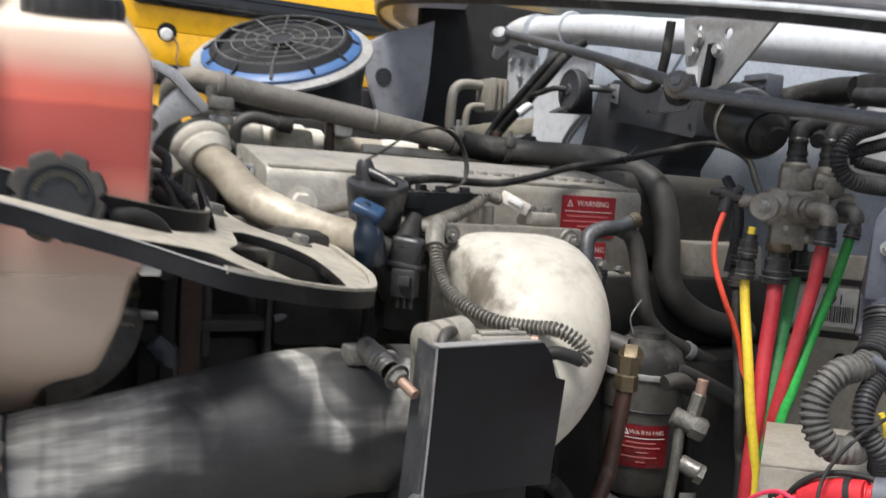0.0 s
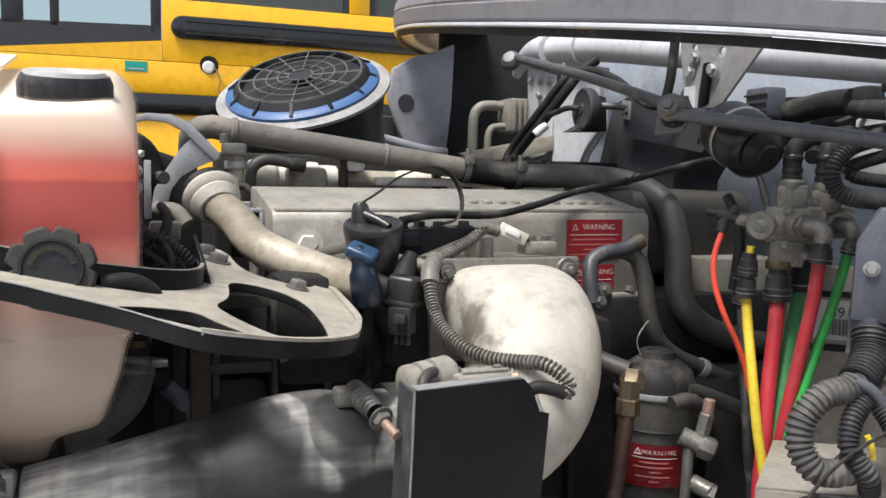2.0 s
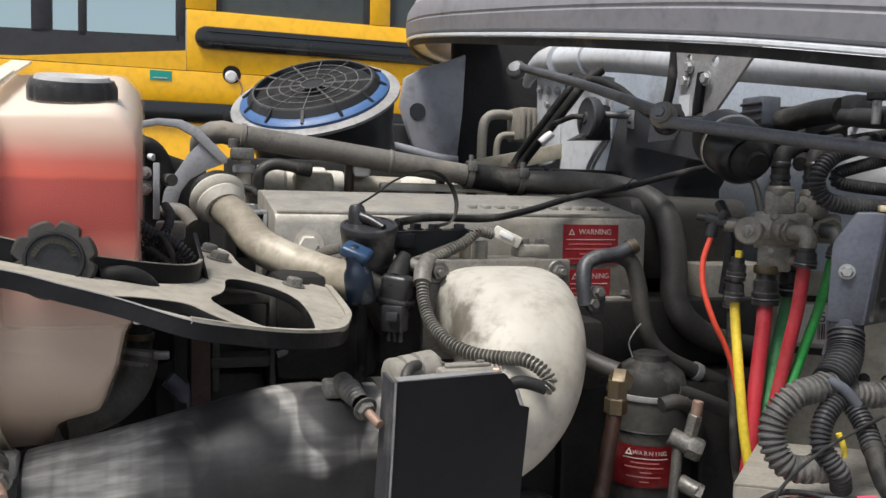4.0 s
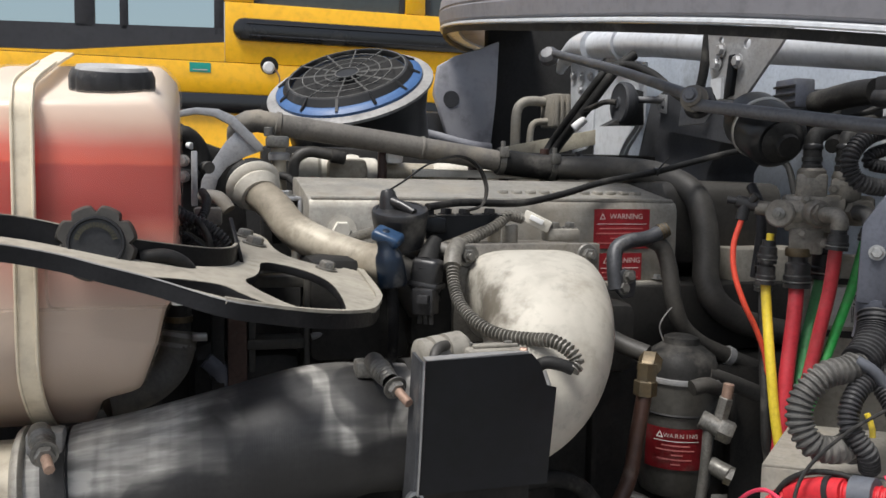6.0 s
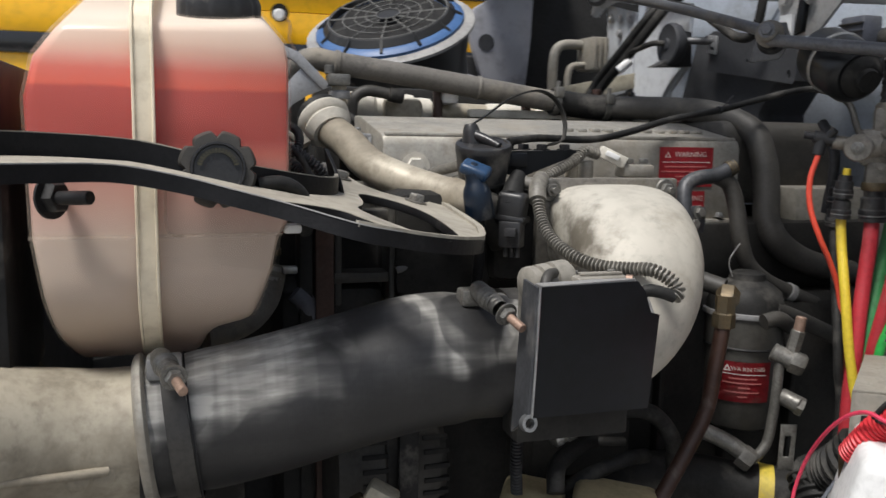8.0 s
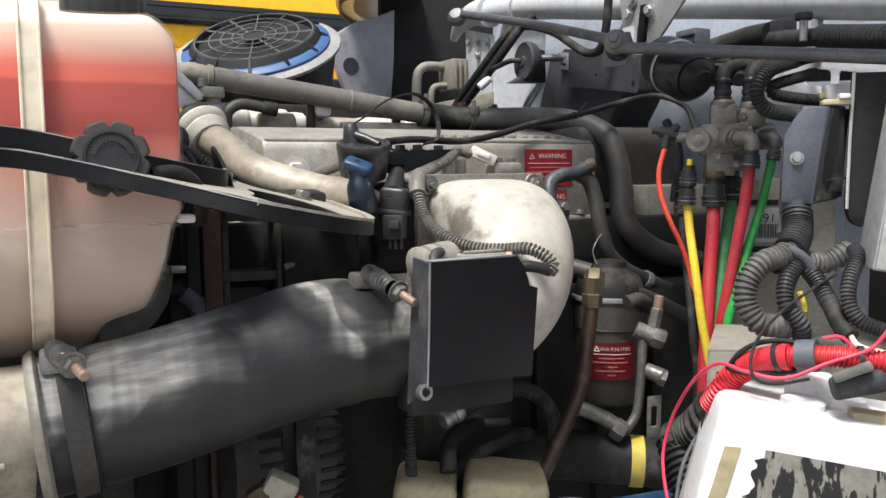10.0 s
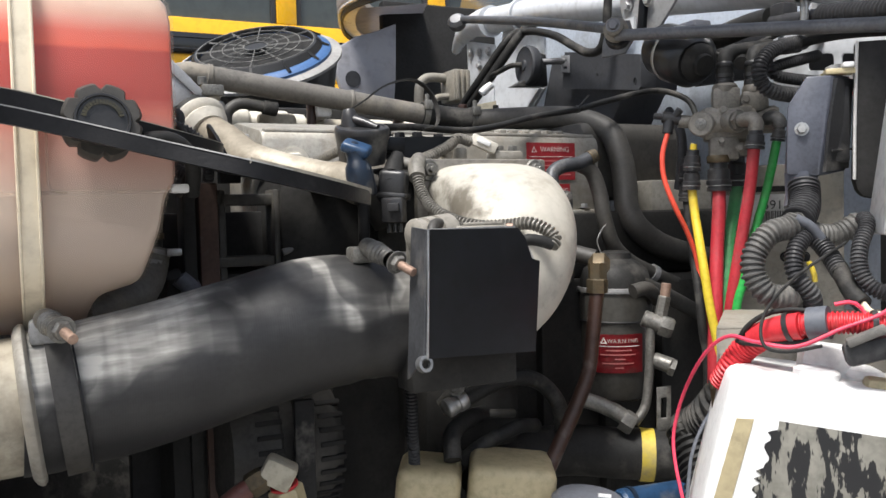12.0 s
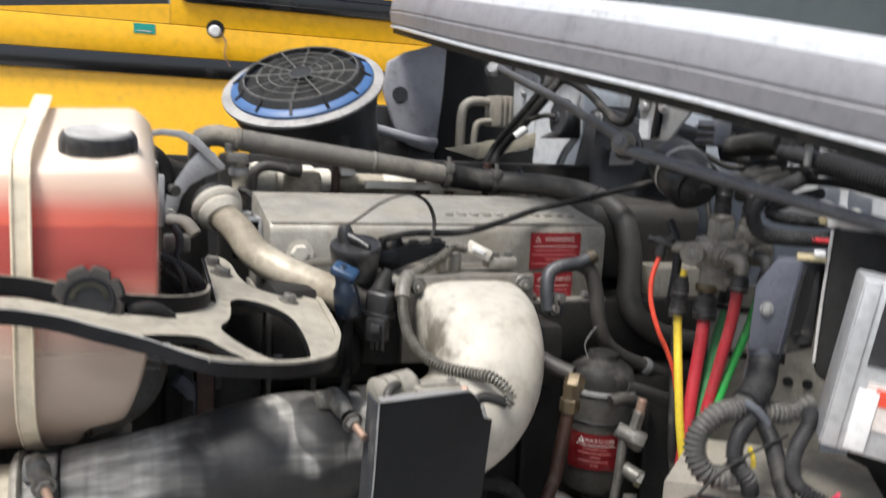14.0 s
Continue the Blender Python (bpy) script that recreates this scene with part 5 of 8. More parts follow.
    part("nut", hex_bolt((-0.805, -0.268, 1.503), (0.8, -0.6, 0.05), 0.016, 0.014), M["cast_black"], br)

    oh = thing("outlet_hose", "grey coolant outlet hose with clamp under the tank", "hose", (-0.58, -0.1, 1.35))
    part("pipe", tube([(-0.570, -0.02, 1.45), (-0.572, -0.02, 1.41), (-0.573, -0.02, 1.372)], 0.0165, 20), M["rubber"], oh, "black upright pipe")
    part("brass_band", lathe([(0.0165, -0.004), (0.0185, -0.004), (0.0185, 0.004), (0.0165, 0.004)], (-0.572, -0.02, 1.409), (0, 0, 1), 24), M["brass"], oh, "brass clamp band")
    part("hose", tube([(-0.570, -0.02, 1.392), (-0.574, -0.025, 1.368), (-0.585, -0.04, 1.344), (-0.612, -0.06, 1.325), (-0.66, -0.08, 1.315)], 0.0235, 22), M["pipe_grey"], oh)
    for z in (1.386, 1.372):
        part("clamp", lathe([(0.0235, -0.003), (0.026, -0.003), (0.026, 0.003), (0.0235, 0.003)], (-0.5715 - (1.39 - z) * 0.2, -0.022, z), (0.2, 0.2, 1), 24), M["steel_grey"], oh, "worm-drive clamp")
    part("clamp_screw", box(-0.555, -0.535, -0.05, -0.038, 1.382, 1.392, 0.002), M["steel"], oh)
    part("blue_line", tube([(-0.535, -0.02, 1.352), (-0.52, -0.02, 1.335), (-0.515, -0.01, 1.30), (-0.52, 0.0, 1.25)], 0.014, 16), M["grey_plastic"], oh, "blue-grey hose beside it")


ARM_A, ARM_B, ARM_C = -0.231, 0.0909, 1.399


def arm_z(x, y):
    """Height of the arm's face: a tilted plane that levels off towards its front end."""
    return ARM_A * x + ARM_B * y + ARM_C - 0.12 * max(0.0, -0.725 - x)


def rounded(loop, times=2):
    """The closed outline with its corners cut round."""
    for _ in range(times):
        nxt = []
        for (a, b), (c, d) in zip(loop, loop[1:] + loop[:1]):
            nxt += [(a * 0.75 + c * 0.25, b * 0.75 + d * 0.25), (a * 0.25 + c * 0.75, b * 0.25 + d * 0.75)]
        loop = nxt
    return loop


def support_arm():
    arm = thing("stay_bracket", "black cast support arm with a dust-covered top and two openings", "bracket", (-0.5, -0.2, 1.46))
    nrm = Vector((-ARM_A, -ARM_B, 1)).normalized()
    on = lambda dz: (lambda a, b: (Vector((a, b, arm_z(a, b) + dz)), nrm))
    outline = [(-0.87, -0.465), (-0.80, -0.392), (-0.74, -0.345), (-0.68, -0.335), (-0.633, -0.346), (-0.585, -0.358), (-0.522, -0.388), (-0.476, -0.379), (-0.431, -0.360), (-0.392, -0.331), (-0.364, -0.296), (-0.345, -0.243), (-0.334, -0.193), (-0.329, -0.091),
               (-0.328, 0.0), (-0.337, 0.016), (-0.347, -0.03), (-0.362, -0.064), (-0.413, -0.058), (-0.436, -0.036), (-0.446, 0.01), (-0.448, 0.08), (-0.462, 0.108), (-0.49, 0.10), (-0.502, -0.10), (-0.508, -0.19), (-0.535, -0.232), (-0.58, -0.262), (-0.64, -0.285), (-0.72, -0.287), (-0.80, -0.318), (-0.87, -0.385)]
    big = [(-0.473, -0.136), (-0.452, -0.118), (-0.413, -0.122), (-0.390, -0.160), (-0.386, -0.221), (-0.391, -0.305), (-0.402, -0.342), (-0.425, -0.354), (-0.454, -0.350), (-0.477, -0.319), (-0.489, -0.298), (-0.500, -0.268), (-0.484, -0.232), (-0.476, -0.193)]
    slot = [(-0.596, -0.352), (-0.575, -0.334), (-0.551, -0.322), (-0.520, -0.312), (-0.505, -0.336), (-0.486, -0.355), (-0.466, -0.374), (-0.505, -0.376), (-0.546, -0.366)]
    big, slot = rounded(big), rounded(slot)
    part("casting", slab(rounded(outline), 0.011, on(0), 0.002, [big, slot]), M["arm_black"], arm)
    inset = [(x, y + 0.005) for x, y in outline[1:12]] + [(x - 0.003, y) for x, y in outline[12:16]] + outline[16:24] + [(x, y - 0.006) for x, y in outline[24:30]]
    part("dusty_face", slab(rounded([(-0.855, -0.440), *inset, (-0.80, -0.325), (-0.855, -0.38)]), 0.0008, on(0.0006), 0.0, [big, slot]), M["dusty_top"], arm, "face coated in pale dust")
    curb = [(-0.87, -0.380), (-0.80, -0.314), (-0.72, -0.283), (-0.64, -0.281), (-0.58, -0.258), (-0.535, -0.228), (-0.512, -0.198), (-0.503, -0.165), (-0.499, -0.12)]
    part("curb", band([(x, y, arm_z(x, y) + 0.009) for x, y in curb], 0.005, 0.022), M["arm_black"], arm)
    part("curb_top", band([(x, y, arm_z(x, y) + 0.0205) for x, y in curb], 0.0042, 0.0012), M["dusty_top"], arm, "dust along the top of the back wall")
    part("fin", slab([(-0.165, 1.495), (-0.165, 1.512), (-0.145, 1.532), (-0.115, 1.551), (-0.108, 1.548), (-0.095, 1.50), (-0.09, 1.495)], 0.005, lambda a, b: ((-0.4995 - 0.22 * (b - 1.505), a, b), (-1, 0, 0)), 0.001), M["arm_black"], arm, "raised fin at the end of the back wall")
    part("front_rim", band([(x, y - 0.002, arm_z(x, y) - 0.0065) for x, y in outline[:12]], 0.005, 0.016), M["arm_black"], arm)
    part("rim_edge", band([(x, y - 0.002, arm_z(x, y) + 0.0022) for x, y in outline[:12]], 0.0040, 0.0012), M["rim_dirty"], arm, "rim edge rubbed pale")
    part("tip_rim", band([(x, y, arm_z(x, y) + 0.002) for x, y in outline[6:16]], 0.008, 0.006), M["dusty_top"], arm, "raised rounded tip rim")
    for x, y, r in ((-0.471, -0.007, 0.0125), (-0.481, 0.045, 0.011), (-0.382, -0.085, 0.011)):
        z = arm_z(x, y) + 0.001
        part("bolt", hex_bolt((x, y, z), nrm, r, 0.011), M["fitting"], arm, "dusty bolt head")
    lead = thing("tank_sensor_lead", "black ribbed sensor leads between tank and bracket", "wiring harness", (-0.54, -0.11, 1.53))
    part("conduit", corrugated([(-0.575, -0.12, 1.557), (-0.552, -0.12, 1.549), (-0.528, -0.12, 1.536), (-0.510, -0.115, 1.514), (-0.505, -0.09, 1.48)], 0.0075, 0.005, 0.002), M["conduit"], lead)
    part("conduit", corrugated([(-0.576, -0.10, 1.530), (-0.560, -0.10, 1.538), (-0.541, -0.10, 1.551), (-0.535, -0.06, 1.57), (-0.54, 0.0, 1.58)], 0.006, 0.005, 0.002), M["conduit"], lead)
    part("wire", tube([(-0.570, -0.11, 1.562), (-0.545, -0.125, 1.545), (-0.532, -0.13, 1.520), (-0.535, -0.12, 1.49), (-0.545, -0.10, 1.46)], 0.004, 10), M["rubber"], lead)


def front_pipework():
    sp = thing("coolant_pipe", "pale dusty aluminium coolant elbow pipe into a black hose", "pipe", (-0.45, 0.0, 1.5))
    part("pipe", tube([(-0.469, 0.225, 1.603), (-0.456, 0.195, 1.581), (-0.428, 0.150, 1.553), (-0.407, 0.10, 1.524), (-0.373, 0.05, 1.504), (-0.326, 0.0, 1.487), (-0.301, -0.03, 1.482)], 0.0265, 26), M["alu_pipe"], sp)
    bead_axis = (0.3, -0.75, -0.6)
    part("bead", lathe([(0.025, -0.014), (0.042, -0.014), (0.0455, -0.008), (0.042, 0.001), (0.037, 0.004), (0.040, 0.010), (0.037, 0.015), (0.031, 0.024), (0.025, 0.024)], (-0.457, 0.200, 1.585), bead_axis, 36), M["alu_cast"], sp)
    part("cuff", lathe([(0, -0.030), (0.037, -0.030), (0.038, -0.018), (0.036, -0.013), (0, -0.013)], (-0.457, 0.200, 1.585), bead_axis, 32), M["rubber"], sp)
    part("seam_band", lathe([(0.0262, -0.002), (0.0274, -0.001), (0.0274, 0.001), (0.0262, 0.002)], (-0.395, 0.082, 1.515), (0.55, -0.7, -0.35), 28), M["alu_pipe"], sp)
    part("spigot", tube([(-0.309, -0.022, 1.4835), (-0.296, -0.038, 1.480), (-0.278, -0.050, 1.470)], 0.0270, 24), M["alu_pipe"], sp, "brown-stained pipe end")
    part("hose", tube([(-0.282, -0.048, 1.472), (-0.26, -0.05, 1.46), (-0.235, -0.05, 1.42)], 0.0265, 22), M["rubber_dusty"], sp)

    cl = thing("steel_strap_bracket", "bare bent steel strap bracket over the coolant pipe", "bracket", (-0.5, 0.3, 1.6))
    part("plate", slab([(-0.475, 1.686), (-0.5, 1.66), (-0.521, 1.627), (-0.539, 1.595), (-0.544, 1.564), (-0.534, 1.552), (-0.521, 1.564), (-0.512, 1.596), (-0.497, 1.617), (-0.469, 1.634), (-0.435, 1.648), (-0.454, 1.677)], 0.004, xz(0.306), 0.0008), M["bracket"], cl, "sickle-shaped plate round the pipe")
    part("strap", slab([(-0.576, 1.711), (-0.548, 1.717), (-0.512, 1.716), (-0.485, 1.705), (-0.457, 1.677), (-0.435, 1.654), (-0.445, 1.643), (-0.469, 1.666), (-0.494, 1.69), (-0.518, 1.703), (-0.548, 1.706), (-0.575, 1.7)], 0.012, xz(0.300), 0.0012), M["bracket"], cl, "arched strap")
    part("bolt", hex_bolt((-0.533, 0.303, 1.566), (0, -1, 0), 0.008, 0.007), M["steel"], cl)

    hs = thing("thermostat_housing", "black ribbed thermostat housing and connectors beside the tank", "housing", (-0.55, 0.2, 1.5))
    part("body", slab([(-0.64, 1.40), (-0.64, 1.685), (-0.575, 1.695), (-0.535, 1.66), (-0.490, 1.645), (-0.47, 1.655), (-0.455, 1.40)], 0.10, xz(0.345), 0.008), M["engine_dark"], hs)
    part("boss", tube([(-0.60, 0.34, 1.66), (-0.57, 0.335, 1.675), (-0.545, 0.335, 1.655), (-0.535, 0.335, 1.62)], 0.014, 14), M["engine_dark"], hs)
    part("white_tip", rod((-0.562, 0.33, 1.655), (-0.555, 0.322, 1.652), 0.006, 10), M["white_plastic"], hs)
    part("cap_band", tube([(-0.64, 0.335, 1.60), (-0.59, 0.33, 1.605), (-0.545, 0.335, 1.60)], 0.010, 12), M["cast_black"], hs)
    part("bracket", box(-0.556, -0.546, 0.20, 0.225, 1.553, 1.641, 0.002), M["bracket"], hs)
    for z in (1.625, 1.600):
        part("stud_nut", hex_bolt((-0.567, 0.19, z), (-0.2, -1, 0), 0.007, 0.010), M["steel"], hs)
    part("round_plug", rod((-0.535, 0.22, 1.615), (-0.528, 0.20, 1.615), 0.010, 14), M["rubber_dusty"], hs)
    part("connector", box(-0.552, -0.512, 0.06, 0.10, 1.53, 1.556, 0.005), M["pipe_grey"], hs)
    part("elbow", tube([(-0.54, 0.16, 1.57), (-0.515, 0.14, 1.568), (-0.50, 0.13, 1.55)], 0.011, 14), M["pipe_grey"], hs)
    for pts in ([(-0.572, -0.02, 1.545), (-0.553, -0.03, 1.535), (-0.534, -0.05, 1.523), (-0.513, -0.07, 1.503)], [(-0.578, 0.0, 1.525), (-0.556, -0.02, 1.512), (-0.54, -0.04, 1.50), (-0.52, -0.06, 1.482)], [(-0.57, 0.02, 1.50), (-0.55, 0.0, 1.488), (-0.535, -0.03, 1.475)]):
        part("conduit", corrugated(pts, 0.0085, 0.0048, 0.002), M["conduit"], hs)

    lv = thing("coolant_valve", "small steel coolant valve with stacked fittings beside the grey pipe", "valve", (-0.4, 0.38, 1.6))
    part("stem", rod((-0.400, 0.385, 1.575), (-0.402, 0.385, 1.665), 0.013, 16), M["alu_pipe"], lv)
    part("collar", lathe([(0, 0), (0.019, 0), (0.020, 0.004), (0.020, 0.012), (0.017, 0.015), (0, 0.015)], (-0.401, 0.385, 1.632), (0, 0, 1), 20), M["steel_grey"], lv)
    part("head", box(-0.425, -0.385, 0.36, 0.40, 1.655, 1.676, 0.004), M["fitting"], lv)
    part("knob", rod((-0.42, 0.385, 1.676), (-0.42, 0.385, 1.692), 0.009, 14), M["fitting"], lv)
    part("side_tube", tube([(-0.402, 0.37, 1.605), (-0.385, 0.36, 1.60), (-0.376, 0.355, 1.585), (-0.375, 0.355, 1.55)], 0.007, 12), M["cast_black"], lv)
    foot = thing("lifting_bracket", "folded steel lifting bracket with a flat bolt head", "bracket", (-0.405, 0.21, 1.54))
    part("plate", box(-0.430, -0.382, 0.195, 0.25, 1.563, 1.570, 0.002), M["bracket"], foot)
    part("leg", box(-0.388, -0.381, 0.195, 0.25, 1.500, 1.566, 0.002), M["bracket"], foot)
    part("backing", box(-0.426, -0.389, 0.235, 0.25, 1.490, 1.562, 0.002), M["engine_dark"], foot)
    part("bolt", hex_bolt((-0.408, 0.215, 1.570), (0, 0, 1), 0.013, 0.010), M["steel"], foot)

    up = thing("coolant_crossover_pipe", "long dusty grey coolant pipe above the engine", "pipe", (-0.1, 0.43, 1.65))
    part("pipe", tube([(-0.47, 0.50, 1.66), (-0.468, 0.46, 1.695), (-0.44, 0.435, 1.706), (-0.40, 0.43, 1.700), (-0.142, 0.43, 1.667), (0.055, 0.43, 1.640)], 0.0215, 20, 0.02), M["pipe_grey"], up)
    part("joint", lathe([(0.0215, 0), (0.0245, 0.002), (0.0245, 0.010), (0.0215, 0.012)], (-0.405, 0.43, 1.7005), (1, 0, -0.12), 24), M["pipe_grey"], up)
    part("joint", lathe([(0.0215, 0), (0.0235, 0.002), (0.0235, 0.006), (0.0215, 0.008)], (-0.12, 0.43, 1.664), (1, 0, -0.13), 24), M["pipe_grey"], up)
    part("sleeve", tube([(0.042, 0.43, 1.642), (0.11, 0.428, 1.634), (0.172, 0.415, 1.629)], 0.0255, 22, 0.01), M["rubber"], up, "black rubber joining sleeve")
    part("hose", tube([(0.165, 0.417, 1.63), (0.25, 0.345, 1.63), (0.305, 0.25, 1.62), (0.333, 0.17, 1.588), (0.34, 0.138, 1.535), (0.337, 0.12, 1.475), (0.328, 0.104, 1.43), (0.342, 0.085, 1.388), (0.405, 0.085, 1.352), (0.52, 0.10, 1.325)], 0.0235, 20, 0.012), M["rubber_dusty"], up)
    for x, y, z in ((0.050, 0.43, 1.641), (0.158, 0.419, 1.630)):
        part("clamp", lathe([(0.0255, -0.006), (0.028, -0.006), (0.028, 0.006), (0.0255, 0.006)], (x, y, z), (1, -0.05, -0.1), 28), M["fitting"], up)
        part("clamp_screw", joined(box(x - 0.010, x + 0.008, y - 0.032, y - 0.020, z + 0.008, z + 0.028, 0.002), rod((x - 0.004, y - 0.026, z + 0.026), (x - 0.004, y - 0.026, z + 0.040), 0.005, 10)), M["fitting"], up)
    x = 0.215
    part("cable_tie", lathe([(0.025, -0.003), (0.027, -0.003), (0.027, 0.003), (0.025, 0.003)], (x, 0.425 - 0.3 * max(0, x - 0.16), 1.632), (1, -0.1, -0.1), 24), M["black_plastic"], up)
    part("tie_head", box(x - 0.005, x + 0.005, 0.405, 0.415, 1.652, 1.664, 0.001), M["black_plastic"], up)

    hh = thing("heater_hose", "dusty black heater hose from a bent metal tube", "hose", (0.2, 0.03, 1.4))
    part("metal_tube", tube([(0.100, 0.01, 1.43), (0.100, 0.02, 1.468), (0.108, 0.03, 1.495), (0.130, 0.03, 1.507), (0.165, 0.03, 1.512), (0.196, 0.03, 1.526)], 0.0125, 18), M["worn_steel"], hh)
    part("thread_end", joined(*[lathe([(0.0085, 0.0055 * k), (0.0140 - 0.001 * k, 0.0055 * k), (0.0140 - 0.001 * k, 0.0055 * k + 0.0035), (0.0085, 0.0055 * k + 0.0045)], (0.186, 0.03, 1.521), (1, -0.15, 0.45), 20) for k in range(3)]), M["brass"], hh, "brass threaded open end")
    part("bore", lathe([(0, 0), (0.0086, 0), (0.0086, 0.015), (0, 0.015)], (0.186, 0.03, 1.521), (1, -0.15, 0.45), 16), M["deep_black"], hh)
    part("hose", tube([(0.168, 0.035, 1.511), (0.194, 0.034, 1.497), (0.206, 0.028, 1.46), (0.212, 0.022, 1.41), (0.232, 0.025, 1.365), (0.275, 0.033, 1.332), (0.33, 0.04, 1.308), (0.42, 0.04, 1.270), (0.5, 0.03, 1.225)], 0.014, 18), M["rubber_dusty"], hh)
    part("clamp", lathe([(0.014, -0.006), (0.017, -0.006), (0.017, 0.006), (0.014, 0.006)], (0.335, 0.04, 1.306), (0.85, 0, -0.4), 20), M["steel_grey"], hh)
    part("lower_hose", tube([(0.23, -0.05, 1.30), (0.30, -0.03, 1.275), (0.40, 0.0, 1.235), (0.5, 0.0, 1.19)], 0.014, 16), M["rubber_dusty"], hh)
    clip = part("clip_plate", slab([(0.096, 1.457), (0.112, 1.464), (0.131, 1.461), (0.133, 1.439), (0.129, 1.419), (0.11, 1.416), (0.098, 1.427)], 0.006, xz(0.005), 0.0015), M["worn_steel"], hh, "oily clip plate of the tube")
    for x, z in ((0.109, 1.434), (0.118, 1.452)):
        part("clip_bolt", hex_bolt((x, 0.003, z), (0.1, -1, 0.2), 0.0085, 0.008), M["fitting"], clip)


# ---- sensors and wiring on the intake side ----
def moved(bm, m):
    bm.transform(m)
    return bm


def facing(c, turn=-40.0, lean=0.0):
    """A frame turned about the upright so that its -y side faces the open side of the bay."""
    return Matrix.Translation(c) @ Matrix.Rotation(radians(turn), 4, "Z") @ Matrix.Rotation(radians(lean), 4, "Y")


def intake_sensors():
    cap = thing("oil_breather", "matte black round breather cap with a rubber tether strap", "cap", (-0.27, -0.04, 1.52))
    ax = Vector((-0.08, -0.26, 1)).normalized()
    part("disc", lathe([(0, -0.05), (0.034, -0.05), (0.038, -0.02), (0.0405, -0.006), (0.0405, 0.0), (0.039, 0.003), (0.034, 0.004), (0.033, 0.0025), (0.020, 0.0035), (0, 0.004)], (-0.271, -0.040, 1.557), ax, 44), M["black_plastic"], cap)
    part("knob", lathe([(0, -0.01), (0.0155, -0.01), (0.013, 0.010), (0.0105, 0.020), (0.008, 0.024), (0, 0.025)], (-0.284, -0.028, 1.563), (-0.12, 0.02, 1), 20), M["black_plastic"], cap)
    part("pull_tab", tube([(-0.281, -0.036, 1.570), (-0.268, -0.050, 1.564), (-0.256, -0.064, 1.556)], 0.008, 12, 0.004, 0.0055), M["black_plastic"], cap)
    tether = [(-0.284, -0.026, 1.586), (-0.262, -0.028, 1.600), (-0.229, -0.027, 1.623), (-0.189, -0.019, 1.636), (-0.160, -0.009, 1.633), (-0.140, -0.006, 1.617), (-0.132, -0.011, 1.590), (-0.145, -0.030, 1.566), (-0.173, -0.042, 1.558)]
    part("tether", band(tether, 0.0075, 0.0025, 0.005), M["rubber"], cap, "thin rubber tether strap")

    dip = thing("dipstick_handle", "dark blue plastic dipstick handle with a lighter blue top", "dipstick", (-0.295, -0.09, 1.46))
    part("handle", lathe([(0, 0), (0.0175, 0), (0.0200, 0.004), (0.0195, 0.034), (0.0180, 0.044), (0.0145, 0.050), (0.0130, 0.057), (0.0135, 0.064), (0, 0.066)], (-0.291, -0.092, 1.456), (-0.16, 0.06, 1), 28), M["blue_dark"], dip, "navy lower grip")
    part("grip", moved(box(-0.0205, 0.0205, -0.0135, 0.0135, -0.008, 0.008, 0.0055, 3), facing((-0.299, -0.089, 1.524), -32, 20) @ Matrix.Rotation(radians(24), 4, "X")), M["blue"], dip, "lighter blue wing grip")
    part("dimple", moved(lathe([(0, 0.0008), (0.004, 0.0008), (0.0055, 0)], (-0.004, 0, 0.008), (0, 0, 1), 14), facing((-0.299, -0.089, 1.524), -32, 20) @ Matrix.Rotation(radians(24), 4, "X")), M["blue_dark"], dip)
    part("tube", tube([(-0.293, -0.092, 1.458), (-0.288, -0.08, 1.40), (-0.28, -0.04, 1.32)], 0.008, 12), M["cast_black"], dip)

    con = thing("sensor_connector", "black plug connector hanging below the breather cap", "connector", (-0.24, -0.08, 1.42))
    part("boot", tube([(-0.222, -0.056, 1.516), (-0.232, -0.066, 1.502), (-0.240, -0.076, 1.486)], 0.011, 16, 0.004, 0.016), M["rubber"], con)
    part("shell", moved(box(-0.020, 0.020, -0.015, 0.015, -0.024, 0.024, 0.007, 3), facing((-0.242, -0.084, 1.470), -40, 6)), M["black_plastic"], con)
    part("shell_band", moved(box(-0.0225, 0.0225, -0.0175, 0.0175, -0.006, 0.004, 0.004, 2), facing((-0.242, -0.084, 1.458), -40, 6)), M["black_plastic"], con)
    for k in range(3):
        part("rib", lathe([(0.0195, 0), (0.0212, 0.001), (0.0195, 0.002)], (-0.2395 - 0.0006 * k, -0.077 - 0.0016 * k, 1.485 - 0.006 * k), (0.15, 0.35, 1), 20), M["black_plastic"], con)
    part("plug", moved(box(-0.016, 0.016, -0.012, 0.012, -0.018, 0.018, 0.003), facing((-0.247, -0.096, 1.436))), M["black_plastic"], con)
    part("latch", moved(box(-0.004, 0.012, -0.020, -0.012, -0.002, 0.010, 0.0015), facing((-0.247, -0.096, 1.436))), M["conduit"], con)
    for dx in (-0.008, 0.001, 0.009):
        part("pin_leg", moved(rod((dx, 0, -0.018), (dx, 0, -0.032), 0.0035, 8), facing((-0.247, -0.096, 1.436))), M["black_plastic"], con)

    plate = thing("harness_bracket", "black steel bracket bolted along the valve cover", "bracket", (-0.15, 0.0, 1.54))
    part("plate", slab([(-0.245, -0.02), (-0.10, 0.02), (-0.085, 0.055), (-0.10, 0.075), (-0.25, 0.03)], 0.006, lambda a, b: ((a, b, 1.548 + 0.02 * (a + 0.2)), (0, 0, 1)), 0.001), M["black_steel"], plate)
    part("foot", box(-0.235, -0.20, -0.035, 0.01, 1.525, 1.547, 0.003), M["black_steel"], plate)
